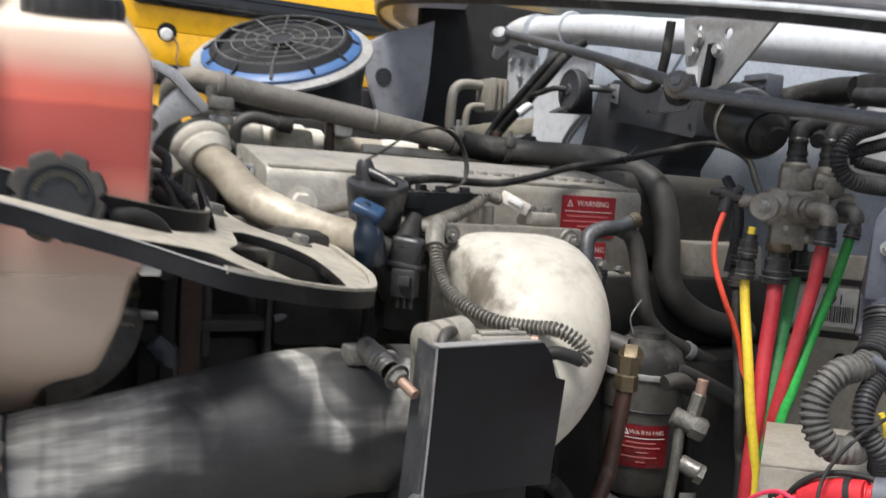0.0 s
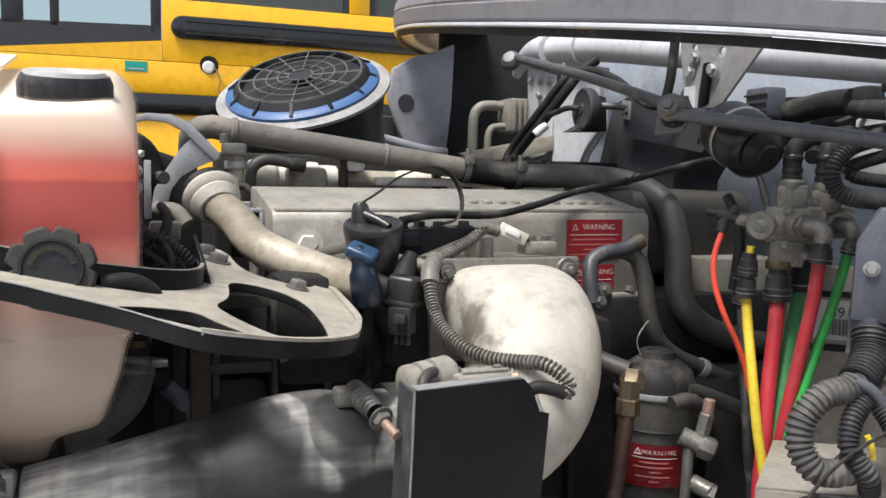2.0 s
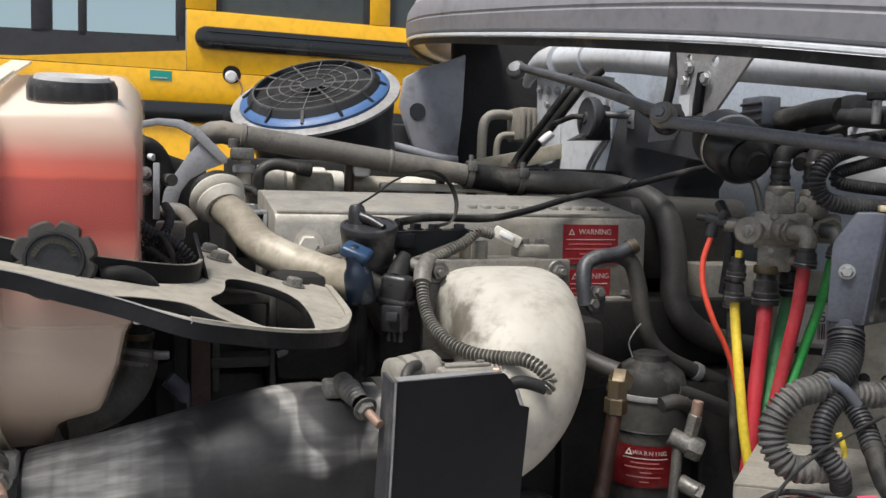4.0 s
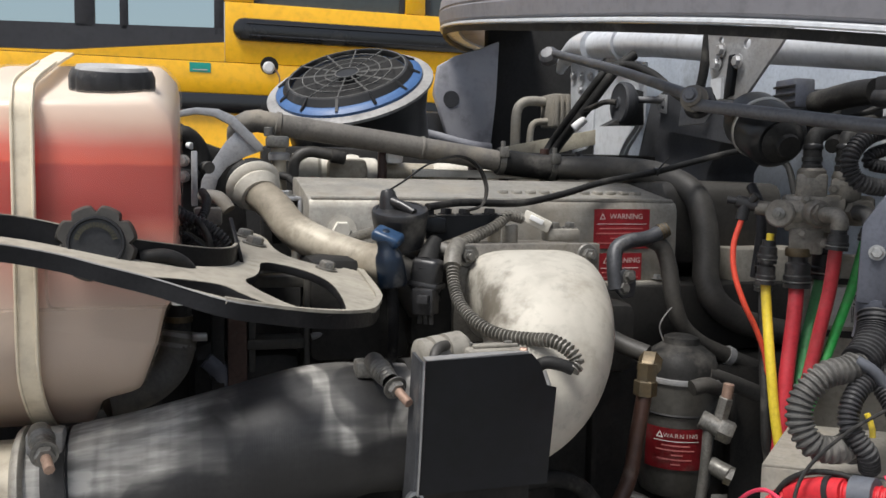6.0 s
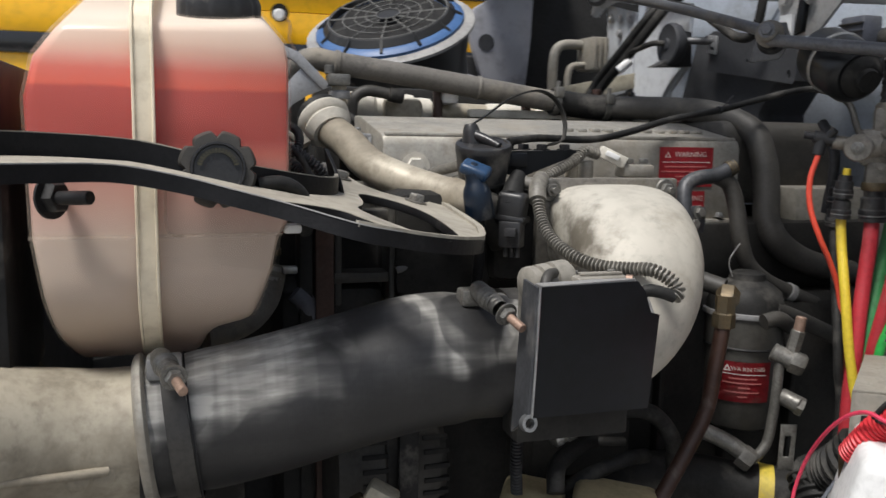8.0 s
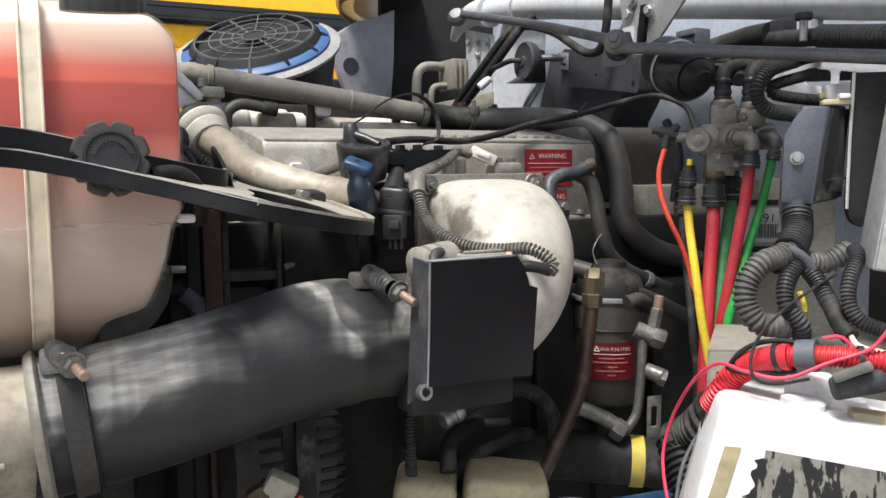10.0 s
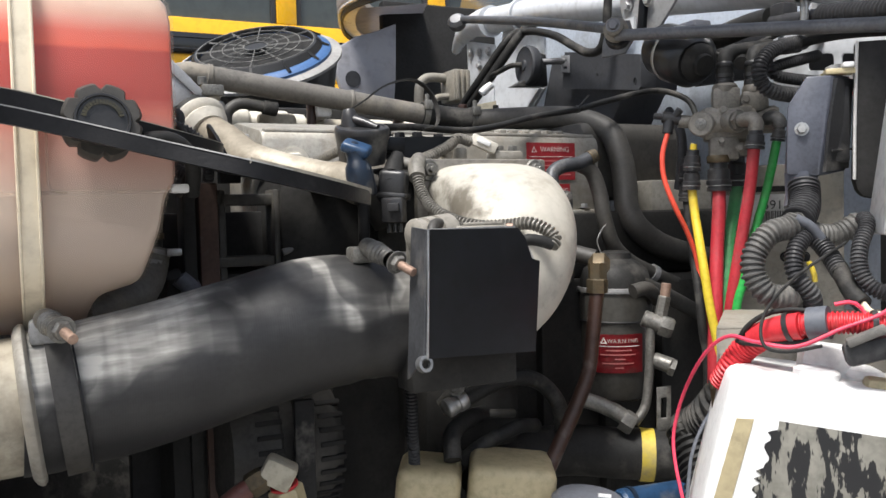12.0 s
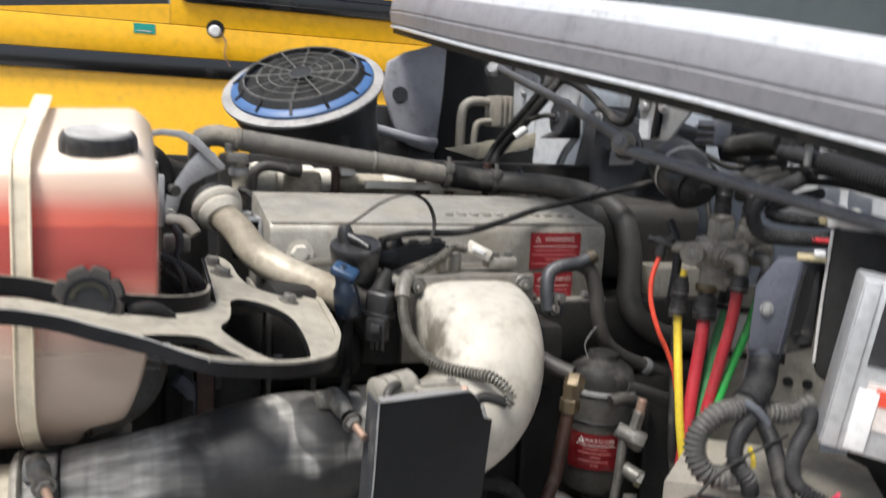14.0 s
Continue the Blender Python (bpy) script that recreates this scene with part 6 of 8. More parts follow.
    part("gusset", slab([(-0.225, 1.548), (-0.09, 1.552), (-0.20, 1.51), (-0.225, 1.515)], 0.004, xz(-0.012)), M["black_steel"], plate)
    for x, y in ((-0.222, -0.012), (-0.185, 0.02), (-0.160, 0.008), (-0.112, 0.03)):
        part("bolt", hex_bolt((x, y, 1.550), (0, 0, 1), 0.009, 0.009), M["cast_black"], plate)
    part("manifold_top", box(-0.20, 0.028, -0.053, 0.10, 1.480, 1.505, 0.006), M["valve_cast"], plate, "oily cast manifold top")
    part("boss", rod((-0.118, -0.01, 1.51), (-0.118, -0.01, 1.535), 0.010, 16), M["alu_pipe"], plate)

    har = thing("sensor_harness", "dusty pale ribbed wiring conduit looping over the intake elbow", "wiring harness", (-0.18, -0.1, 1.5))
    part("upper_conduit", corrugated([(-0.068, 0.006, 1.545), (-0.093, -0.002, 1.549), (-0.116, -0.016, 1.536), (-0.142, -0.028, 1.525), (-0.172, -0.040, 1.512), (-0.193, -0.054, 1.505)], 0.0088, 0.0055, 0.0036), M["conduit_dusty"], har)
    part("tee", tube([(-0.188, -0.058, 1.510), (-0.202, -0.078, 1.500), (-0.209, -0.095, 1.482)], 0.0125, 16, 0.005), M["conduit_dusty"], har)
    part("tee_branch", tube([(-0.202, -0.070, 1.502), (-0.216, -0.062, 1.506), (-0.224, -0.058, 1.512)], 0.009, 14, 0.005), M["conduit_dusty"], har)
    lower = [(-0.209, -0.095, 1.484), (-0.213, -0.118, 1.460), (-0.214, -0.155, 1.437), (-0.205, -0.198, 1.421), (-0.186, -0.234, 1.412), (-0.160, -0.266, 1.412), (-0.143, -0.292, 1.414), (-0.129, -0.312, 1.405), (-0.124, -0.322, 1.393), (-0.131, -0.325, 1.386)]
    part("lower_conduit", corrugated(lower, 0.0088, 0.0056, 0.0046), M["conduit_dusty"], har)
    part("rubber_end", tube([(-0.131, -0.325, 1.387), (-0.145, -0.321, 1.392), (-0.160, -0.315, 1.394), (-0.170, -0.310, 1.388)], 0.0075, 14, 0.005), M["rubber"], har)
    part("clip", joined(rod((-0.17, -0.312, 1.392), (-0.182, -0.315, 1.385), 0.008, 12), rod((-0.165, -0.318, 1.385), (-0.160, -0.325, 1.365), 0.004, 10)), M["steel_grey"], har)
    wc = thing("white_connector", "dusty white plastic sensor plug on the manifold", "connector", (-0.06, 0.01, 1.53))
    part("plug", moved(box(-0.022, 0.022, -0.009, 0.009, -0.009, 0.009, 0.002), facing((-0.045, 0.0, 1.541), -20, 25)), M["alu_cast"], wc)
    part("latch", moved(box(-0.012, 0.010, -0.013, -0.008, -0.004, 0.004, 0.001), facing((-0.045, 0.0, 1.543), -20, 25)), M["white_plastic"], wc)
    part("sensor", rod((-0.085, 0.01, 1.505), (-0.085, 0.01, 1.535), 0.012, 16), M["alu_cover"], wc)
    part("sensor_body", box(-0.030, 0.024, -0.012, 0.022, 1.510, 1.530, 0.005), M["alu_cover"], wc, "oily sensor body")
    for x in (-0.014, 0.012):
        part("sensor_bolt", hex_bolt((x, 0.004, 1.530), (0, -0.1, 1), 0.0085, 0.009), M["fitting"], wc)

    dc = thing("sensor_conduit", "dusty ribbed conduit behind the dipstick", "wiring harness", (-0.3, 0.0, 1.52))
    part("conduit", corrugated([(-0.325, 0.075, 1.505), (-0.314, 0.049, 1.515), (-0.302, 0.003, 1.524), (-0.286, -0.034, 1.533)], 0.0078, 0.005, 0.0032), M["conduit_dusty"], dc)
    part("second_conduit", corrugated([(-0.315, 0.06, 1.487), (-0.302, 0.02, 1.500), (-0.290, -0.02, 1.510)], 0.0073, 0.005, 0.0032), M["conduit_dusty"], dc)

    cab = thing("harness_cable", "black taped cable lying along the valve cover", "cable", (0.1, 0.08, 1.55))
    part("cable", tube([(-0.226, -0.022, 1.562), (-0.160, 0.02, 1.568), (-0.059, 0.045, 1.567), (0.033, 0.085, 1.581), (0.128, 0.120, 1.603), (0.236, 0.135, 1.622), (0.305, 0.133, 1.640), (0.400, 0.132, 1.662), (0.448, 0.121, 1.662), (0.470, 0.085, 1.640), (0.455, 0.045, 1.60), (0.425, 0.0, 1.575), (0.38, -0.04, 1.565)], 0.0058, 12), M["rubber"], cab)
    part("tie", joined(lathe([(0.0058, -0.003), (0.0075, -0.003), (0.0075, 0.003), (0.0058, 0.003)], (0.236, 0.135, 1.622), (1, 0.1, 0.2), 14), rod((0.236, 0.128, 1.626), (0.252, 0.118, 1.648), 0.0015, 6)), M["black_plastic"], cab)

    lab = thing("warning_label", "red warning label with white print on the valve cover", "label", (0.16, 0.118, 1.5))

    def red_label(parent, x0, x1, z0, z1, y, words=True):
        part("sheet", box(x0, x1, y - 0.0008, y, z0, z1, 0), M["label_red"], parent)
        m = Matrix.Translation(((x0 + x1) / 2 + 0.008, y - 0.0012, z1 - 0.013)) @ Matrix.Rotation(radians(90), 4, "X")
        text_mesh("WARNING", 0.0132, m, M["label_worn"], parent)
        tri = [(x0 + 0.010, z1 - 0.018), (x0 + 0.022, z1 - 0.018), (x0 + 0.016, z1 - 0.007)]
        hole = [(x0 + 0.0125, z1 - 0.0165), (x0 + 0.0195, z1 - 0.0165), (x0 + 0.016, z1 - 0.010)]
        part("warning_triangle", slab(tri, 0.0004, xz(y - 0.0012), 0, [hole]), M["label_worn"], parent)
        part("rule", box(x0 + 0.006, x1 - 0.006, y - 0.0013, y - 0.0008, z1 - 0.0265, z1 - 0.0255, 0), M["label_white"], parent)
        for k, (a, b) in enumerate(((0.1, 0.88), (0.04, 0.92), (0.3, 0.66), (0.05, 0.9), (0.35, 0.62))):
            zz = z1 - 0.035 - 0.0085 * k
            if zz > z0 + 0.003:
                w = x1 - x0
                part("print_bar", box(x0 + a * w, x0 + b * w, y - 0.0013, y - 0.0008, zz, zz + 0.0022, 0), M["label_print"], parent)

    red_label(lab, 0.111, 0.218, 1.487, 1.556, 0.1195)
    lab2 = thing("warning_label", "red warning label partly hidden behind a bent tube", "label", (0.16, 0.118, 1.44))
    red_label(lab2, 0.120, 0.205, 1.432, 1.479, 0.1195)


# ---- fuel filter and fittings ----
def fuel_filter():
    c = (0.188, -0.002, 0.0)
    ff = thing("fuel_filter", "grey fuel filter canister with a black lid and red label", "filter", (0.188, -0.002, 1.09))
    part("canister", lathe([(0, 1.092), (0.045, 1.094), (0.055, 1.10), (0.0585, 1.112), (0.061, 1.225), (0.064, 1.236), (0.064, 1.285), (0.060, 1.29), (0, 1.29)], c, (0.02, 0, 1), 44), M["filter_paint"], ff)
    part("seam", lathe([(0.0635, 1.232), (0.0655, 1.234), (0.0635, 1.237)], c, (0.02, 0, 1), 44), M["cast_black"], ff)
    part("rim", lathe([(0.060, 1.283), (0.0675, 1.284), (0.0685, 1.287), (0.0675, 1.292), (0.06, 1.293)], c, (0.02, 0, 1), 44), M["steel_grey"], ff, "rolled steel rim")
    part("lid", lathe([(0, 1.290), (0.063, 1.290), (0.062, 1.305), (0.055, 1.325), (0.038, 1.337), (0.03, 1.342), (0.028, 1.352), (0.018, 1.356), (0, 1.356)], c, (0.02, 0, 1), 40), M["rubber"], ff, "dusty black moulded lid")
    part("vent_ring", tube([(0.165, -0.03, 1.352), (0.16, -0.025, 1.375), (0.175, -0.02, 1.395), (0.19, -0.01, 1.402)], 0.0012, 6), M["steel"], ff)
    # label bent round the canister
    a0, a1 = radians(190), radians(280)
    bm = bmesh.new()
    rows = []
    for z in (1.148, 1.2145):
        rows.append([bm.verts.new((c[0] + 0.02 * z + 0.0626 * math.cos(a0 + (a1 - a0) * k / 24), c[1] + 0.0626 * math.sin(a0 + (a1 - a0) * k / 24), z)) for k in range(25)])
    for k in range(24):
        bm.faces.new((rows[0][k], rows[0][k + 1], rows[1][k + 1], rows[1][k]))
    bmesh.ops.solidify(bm, geom=bm.faces[:], thickness=0.0006)
    lab = part("label", bm, M["label_red"], ff, "red warning label")
    am = radians(242)
    for k, ch in enumerate("WARNING"):
        a = am + (k - 2.4) * (0.128 if k < 5 else 0.120)
        p = Vector((c[0] + 0.02 * 1.2 + 0.0634 * math.cos(a), c[1] + 0.0634 * math.sin(a), 1.203))
        m = Matrix.Translation(p) @ Matrix.Rotation(a + math.pi / 2, 4, "Z") @ Matrix.Rotation(radians(90), 4, "X")
        text_mesh(ch, 0.0098, m, M["label_worn"], lab, "letter")
    at = lambda u, z: (Vector((c[0] + 0.02 * z + 0.0633 * math.cos(u), c[1] + 0.0633 * math.sin(u), z)), Vector((math.cos(u), math.sin(u), 0)))
    ua = am - 3.75 * 0.128
    part("warning_triangle", slab([(ua - 0.10, 1.1985), (ua + 0.10, 1.1985), (ua, 1.2095)], 0.0004, at, 0, [[(ua - 0.055, 1.2005), (ua + 0.055, 1.2005), (ua, 1.2065)]]), M["label_white"], lab, "white warning triangle")
    for k, (s0, s1) in enumerate(((0, 1), (0.18, 0.8), (0.05, 0.9), (0.4, 0.65), (0.1, 0.85), (0.4, 0.6))):
        z = 1.1935 - 0.0075 * k
        bb = bmesh.new()
        rr = []
        lo, hi = radians(206) + s0 * radians(66), radians(206) + s1 * radians(66)
        for zz in (z, z + (0.0012 if k == 0 else 0.0022)):
            rr.append([bb.verts.new((c[0] + 0.02 * zz + 0.0632 * math.cos(lo + (hi - lo) * q / 10), c[1] + 0.0632 * math.sin(lo + (hi - lo) * q / 10), zz)) for q in range(11)])
        for q in range(10):
            bb.faces.new((rr[0][q], rr[0][q + 1], rr[1][q + 1], rr[1][q]))
        part("print_bar", bb, M["label_white" if k == 0 else "label_print"], lab)

    br = thing("brass_elbow", "brass elbow fitting with a brown fuel hose", "fitting", (0.07, -0.14, 1.33))
    part("elbow", joined(hex_bolt((0.082, -0.135, 1.350), (-0.5, -0.6, -0.6), 0.017, 0.026, False), lathe([(0, 0), (0.015, 0), (0.015, 0.03), (0, 0.03)], (0.067, -0.15, 1.317), (0.03, 0.02, 1), 6)), M["brass"], br)
    part("nut", lathe([(0, 0), (0.0165, 0), (0.0165, 0.020), (0.014, 0.022), (0, 0.022)], (0.065, -0.151, 1.301), (0.03, 0.0, 1), 6), M["brass"], br)
    part("hose", tube([(0.065, -0.151, 1.306), (0.050, -0.158, 1.238), (0.036, -0.164, 1.181), (0.002, -0.172, 1.127), (-0.036, -0.180, 1.074), (-0.080, -0.195, 1.02), (-0.12, -0.21, 0.95)], 0.0112, 16), M["brown_hose"], br, "brown hose")
    part("adapter", tube([(0.085, -0.12, 1.352), (0.06, -0.09, 1.362), (0.045, -0.06, 1.372)], 0.014, 14), M["rubber_dusty"], br)

    fx = thing("fuel_fittings", "grey steel fuel fittings and tube beside the filter", "fitting", (0.2, -0.13, 1.2))
    ax = Vector((0.55, -0.45, -0.25))
    part("cross", rod((0.180, -0.118, 1.250), (0.206, -0.140, 1.236), 0.014, 18), M["fitting"], fx)
    part("hex", lathe([(0, 0), (0.018, 0), (0.018, 0.018), (0.015, 0.022), (0, 0.022)], (0.200, -0.136, 1.239), ax, 6), M["fitting"], fx)
    part("riser", rod((0.203, -0.132, 1.243), (0.211, -0.136, 1.285), 0.0105, 6), M["fitting"], fx)
    part("riser_tip", rod((0.211, -0.136, 1.283), (0.214, -0.137, 1.306), 0.0082, 14), M["copper"], fx, "copper threaded tip")
    part("barb_pipe", tube([(0.175, -0.10, 1.292), (0.20, -0.10, 1.296), (0.225, -0.09, 1.286), (0.26, -0.06, 1.27)], 0.012, 14), M["rubber_dusty"], fx)
    part("tube", tube([(0.188, -0.127, 1.236), (0.186, -0.127, 1.19), (0.183, -0.126, 1.145), (0.175, -0.126, 1.105), (0.155, -0.124, 1.08)], 0.0078, 14), M["fitting"], fx)
    part("second_hex", joined(rod((0.196, -0.125, 1.180), (0.210, -0.155, 1.172), 0.013, 16), lathe([(0, 0), (0.015, 0), (0.015, 0.010), (0.007, 0.010), (0.007, 0.004), (0, 0.004)], (0.207, -0.148, 1.172), ax, 6)), M["fitting"], fx)
    part("lower_elbow", tube([(0.085, -0.07, 1.118), (0.105, -0.085, 1.112), (0.128, -0.105, 1.100), (0.145, -0.12, 1.086)], 0.013, 16), M["fitting"], fx)
    part("lower_hex", lathe([(0, 0), (0.0185, 0), (0.0185, 0.018), (0.016, 0.022), (0, 0.022)], (0.138, -0.115, 1.088), (0.5, -0.55, -0.45), 6), M["fitting"], fx)
    part("slotted_tab", slab([(0.195, 1.135), (0.215, 1.138), (0.214, 1.065), (0.194, 1.062)], 0.004, lambda a, b: ((a, -0.135 - 0.6 * (a - 0.2), b), (-0.5, -0.8, 0)), 0.0008, [[(0.201, 1.118), (0.209, 1.119), (0.208, 1.085), (0.200, 1.084)]]), M["fitting"], fx)

    low = thing("lower_coolant_hose", "thick black hose with yellow tape low in the bay", "hose", (0.15, -0.1, 1.0))
    part("hose", tube([(-0.1, 0.0, 1.02), (0.06, -0.045, 1.03), (0.14, -0.09, 1.025), (0.215, -0.14, 1.02), (0.28, -0.18, 1.0)], 0.042, 24), M["rubber"], low)
    part("tape", lathe([(0.0425, -0.011), (0.0435, -0.011), (0.0435, 0.011), (0.0425, 0.011)], (0.182, -0.118, 1.0225), (0.84, -0.54, -0.05), 32), M["yellow_tape"], low, "worn yellow tape band")
    part("sleeve", corrugated([(0.20, -0.20, 1.075), (0.205, -0.235, 1.10), (0.198, -0.27, 1.13), (0.205, -0.29, 1.16)], 0.036, 0.013, 0.006, 20), M["rubber"], low, "ribbed rubber bellows")
    part("sleeve_low", corrugated([(0.20, -0.20, 1.08), (0.18, -0.25, 1.03), (0.15, -0.30, 0.98)], 0.036, 0.013, 0.006, 20), M["rubber"], low)


# ---- brake valve with coloured air lines ----
def brake_valve():
    V = facing((0.266, -0.167, 1.562))
    bv = thing("brake_valve", "oxidised cast brake valve block with hose fittings", "valve", (0.30, -0.15, 1.52))

    def p(name, bm, mat, label=""):
        return part(name, moved(bm, V), M[mat], bv, label)

    p("body", box(0.004, 0.080, 0.004, 0.05, -0.026, 0.028, 0.005, 2), "valve_cast")
    p("bore", lathe([(0, 0), (0.022, 0), (0.0245, 0.004), (0.0245, 0.078), (0.022, 0.084), (0, 0.084)], (0.0, 0.022, 0.003), (1, 0, 0), 28), "valve_cast")
    p("upper_block", box(0.018, 0.060, 0.004, 0.046, 0.024, 0.058, 0.0035, 2), "valve_cast")
    p("upper_neck", lathe([(0, 0), (0.019, 0), (0.020, 0.004), (0.020, 0.010), (0.0165, 0.014), (0, 0.014)], (0.038, 0.022, 0.052), (0, 0, 1), 24), "valve_cast")
    p("upper_lug", box(0.064, 0.104, 0.010, 0.05, 0.018, 0.052, 0.004, 2), "valve_cast")
    p("upper_lug_neck", lathe([(0, 0), (0.017, 0), (0.018, 0.004), (0.015, 0.012), (0, 0.012)], (0.082, 0.026, 0.05), (0, 0, 1), 24), "valve_cast")
    p("lower_block", box(0.012, 0.058, 0.002, 0.045, -0.058, -0.020, 0.004, 2), "valve_cast")
    p("web", slab([(0.058, -0.02), (0.085, -0.01), (0.085, 0.018), (0.058, 0.02)], 0.02, xz(0.008), 0.003), "valve_cast")
    p("side_block", lathe([(0, 0), (0.020, 0), (0.022, 0.004), (0.022, 0.035), (0.018, 0.042), (0, 0.042)], (0.08, 0.036, 0.006), (1, -0.15, 0), 26), "valve_cast")
    p("side_boss", lathe([(0, 0), (0.016, 0), (0.017, 0.003), (0.017, 0.014), (0.014, 0.018), (0, 0.018)], (0.102, 0.022, 0.006), (0.4, -0.9, 0), 24), "valve_cast")
    p("disc", lathe([(0, 0), (0.019, 0), (0.0205, 0.002), (0.0205, 0.006), (0.018, 0.008), (0, 0.008)], (0.0, -0.004, 0.0), (-0.25, -1, 0.05), 32), "valve_cast", "round cover disc")
    p("disc_screw", joined(lathe([(0, 0), (0.008, 0), (0.009, 0.002), (0.006, 0.003), (0, 0.003)], (-0.002, -0.012, 0.0), (-0.25, -1, 0.05), 20), hex_bolt((-0.0025, -0.014, 0), (-0.25, -1, 0.05), 0.004, 0.003, False)), "fitting")
    p("port_boss", lathe([(0, 0), (0.0185, 0), (0.0195, 0.004), (0.0195, 0.018), (0.017, 0.022), (0, 0.022)], (0.044, -0.004, 0.002), (0.45, -0.9, -0.05), 24), "valve_cast")
    p("port_nut", joined(lathe([(0, 0), (0.015, 0), (0.015, 0.006), (0, 0.006)], (0.053, -0.025, 0.001), (0.6, -0.8, 0), 6), lathe([(0, 0), (0.010, 0), (0.011, 0.003), (0.010, 0.006), (0.011, 0.009), (0.010, 0.014), (0, 0.014)], (0.057, -0.030, 0.001), (0.6, -0.8, 0), 18)), "valve_cast")
    for x, z in ((0.033, 0.022), (0.030, -0.027), (0.058, -0.04), (0.068, 0.036)):
        p("screw", hex_bolt((x, -0.004, z), (0, -1, 0), 0.0055, 0.005), "valve_cast")

    def quick(name, top, bot, r, label=""):
        a, b = Vector(top), Vector(bot)
        d = (b - a).normalized()
        h = (b - a).length
        p(name, lathe([(0, 0), (r * 0.78, 0), (r * 0.8, h * 0.25), (r, h * 0.3), (r * 1.02, h * 0.62), (r * 1.14, h * 0.66), (r * 1.14, h * 0.78), (r * 1.0, h * 0.8), (r * 1.0, h * 0.86), (r * 1.1, h * 0.88), (r * 1.1, h), (0, h)], a, d, 24), "black_plastic", label)
        p("retaining_ring", lathe([(r * 1.0, h * 0.80), (r * 1.13, h * 0.805), (r * 1.13, h * 0.835), (r * 1.0, h * 0.84)], a, d, 24), "steel", "thin bright retaining ring")

    # elbows on the right ports
    p("elbow", tube([(0.062, -0.040, 0.001), (0.072, -0.050, 0.0), (0.0765, -0.053, -0.007), (0.0765, -0.053, -0.018)], 0.0115, 18, 0.003), "valve_cast")
    quick("hose_socket", (0.0765, -0.053, -0.016), (0.0745, -0.053, -0.046), 0.0132)
    p("elbow_nut", lathe([(0, 0), (0.013, 0), (0.013, 0.012), (0, 0.012)], (0.094, 0.008, 0.005), (0.5, -0.85, 0), 6), "valve_cast")
    p("elbow", tube([(0.100, -0.002, 0.005), (0.109, -0.020, 0.003), (0.114, -0.028, -0.004), (0.1145, -0.029, -0.012)], 0.0105, 18, 0.003), "black_plastic")
    quick("hose_socket", (0.1145, -0.029, -0.010), (0.111, -0.028, -0.034), 0.0100)
    # fittings below
    p("brass_collar", lathe([(0, 0), (0.0175, 0), (0.0185, 0.002), (0.0185, 0.010), (0.0175, 0.012), (0, 0.012)], (0.026, 0.0126, -0.062), (0, 0, 1), 24), "brass")
    quick("hose_socket", (0.026, 0.0126, -0.058), (0.0265, 0.0126, -0.108), 0.0175, "large black hose socket")
    p("rear_block", box(0.040, 0.082, 0.046, 0.10, -0.05, 0.02, 0.004, 2), "valve_cast")
    quick("hose_socket", (0.0607, 0.077, -0.046), (0.0600, 0.077, -0.100), 0.0160)
    quick("hose_socket", (-0.014, 0.006, -0.040), (-0.016, 0.006, -0.074), 0.0125)
    quick("hose_socket", (-0.016, 0.006, -0.068), (-0.017, 0.006, -0.105), 0.0128)
    quick("hose_socket", (-0.022, 0.060, -0.050), (-0.022, 0.063, -0.090), 0.0120)
    quick("hose_socket", (-0.022, 0.063, -0.084), (-0.022, 0.066, -0.122), 0.0125)
    p("yellow_stub", rod((-0.0125, 0.006, -0.030), (-0.014, 0.006, -0.047), 0.0055, 12), "yellow_hose")
    # arm and tee on the left
    p("arm", tube([(0.0, 0.012, 0.004), (-0.018, 0.010, 0.006), (-0.036, 0.008, 0.008)], 0.0105, 16, 0.004), "valve_cast")
    p("tee", joined(rod((-0.033, 0.007, 0.010), (-0.062, 0.004, 0.016), 0.0095, 16), rod((-0.050, 0.005, 0.012), (-0.054, 0.004, -0.012), 0.009, 16), rod((-0.045, 0.004, 0.012), (-0.033, -0.002, 0.026), 0.006, 10)), "black_plastic")
    p("tee_stub", rod((-0.060, 0.004, 0.016), (-0.075, 0.003, 0.018), 0.0055, 12), "conduit")
    # fittings on top
    for x, y in ((0.038, 0.022), (0.082, 0.026)):
        p("collar", lathe([(0.0, 0), (0.0135, 0), (0.0145, 0.002), (0.0145, 0.010), (0.013, 0.011), (0.013, 0.015), (0.0145, 0.016), (0.0145, 0.022), (0, 0.022)], (x, y, 0.060), (0, 0, 1), 24), "black_plastic")
        p("top_elbow", tube([(x, y, 0.08), (x, y + 0.002, 0.10), (x + 0.006, y + 0.01, 0.115), (x + 0.03, y + 0.035, 0.124), (x + 0.08, y + 0.08, 0.135)], 0.0128, 16, 0.006), "rubber")
        p("grip_ring", lathe([(0.0128, 0), (0.0142, 0.002), (0.0142, 0.006), (0.0128, 0.008)], (x, y, 0.092), (0, 0.1, 1), 20), "black_plastic")

    def line(name, label, mat, pts, r):
        t = thing(name, label, "air hose", pts[0], group="air lines of the brake valve")
        part("hose", tube(pts, r, 16, 0.012), M[mat], t)

    line("red_air_hose", "thick red nylon air hose below the brake valve", "red_hose", [(0.2945, -0.174, 1.470), (0.288, -0.180, 1.42), (0.281, -0.183, 1.37), (0.271, -0.190, 1.32), (0.263, -0.196, 1.26), (0.258, -0.197, 1.19), (0.255, -0.2, 1.05)], 0.0108)
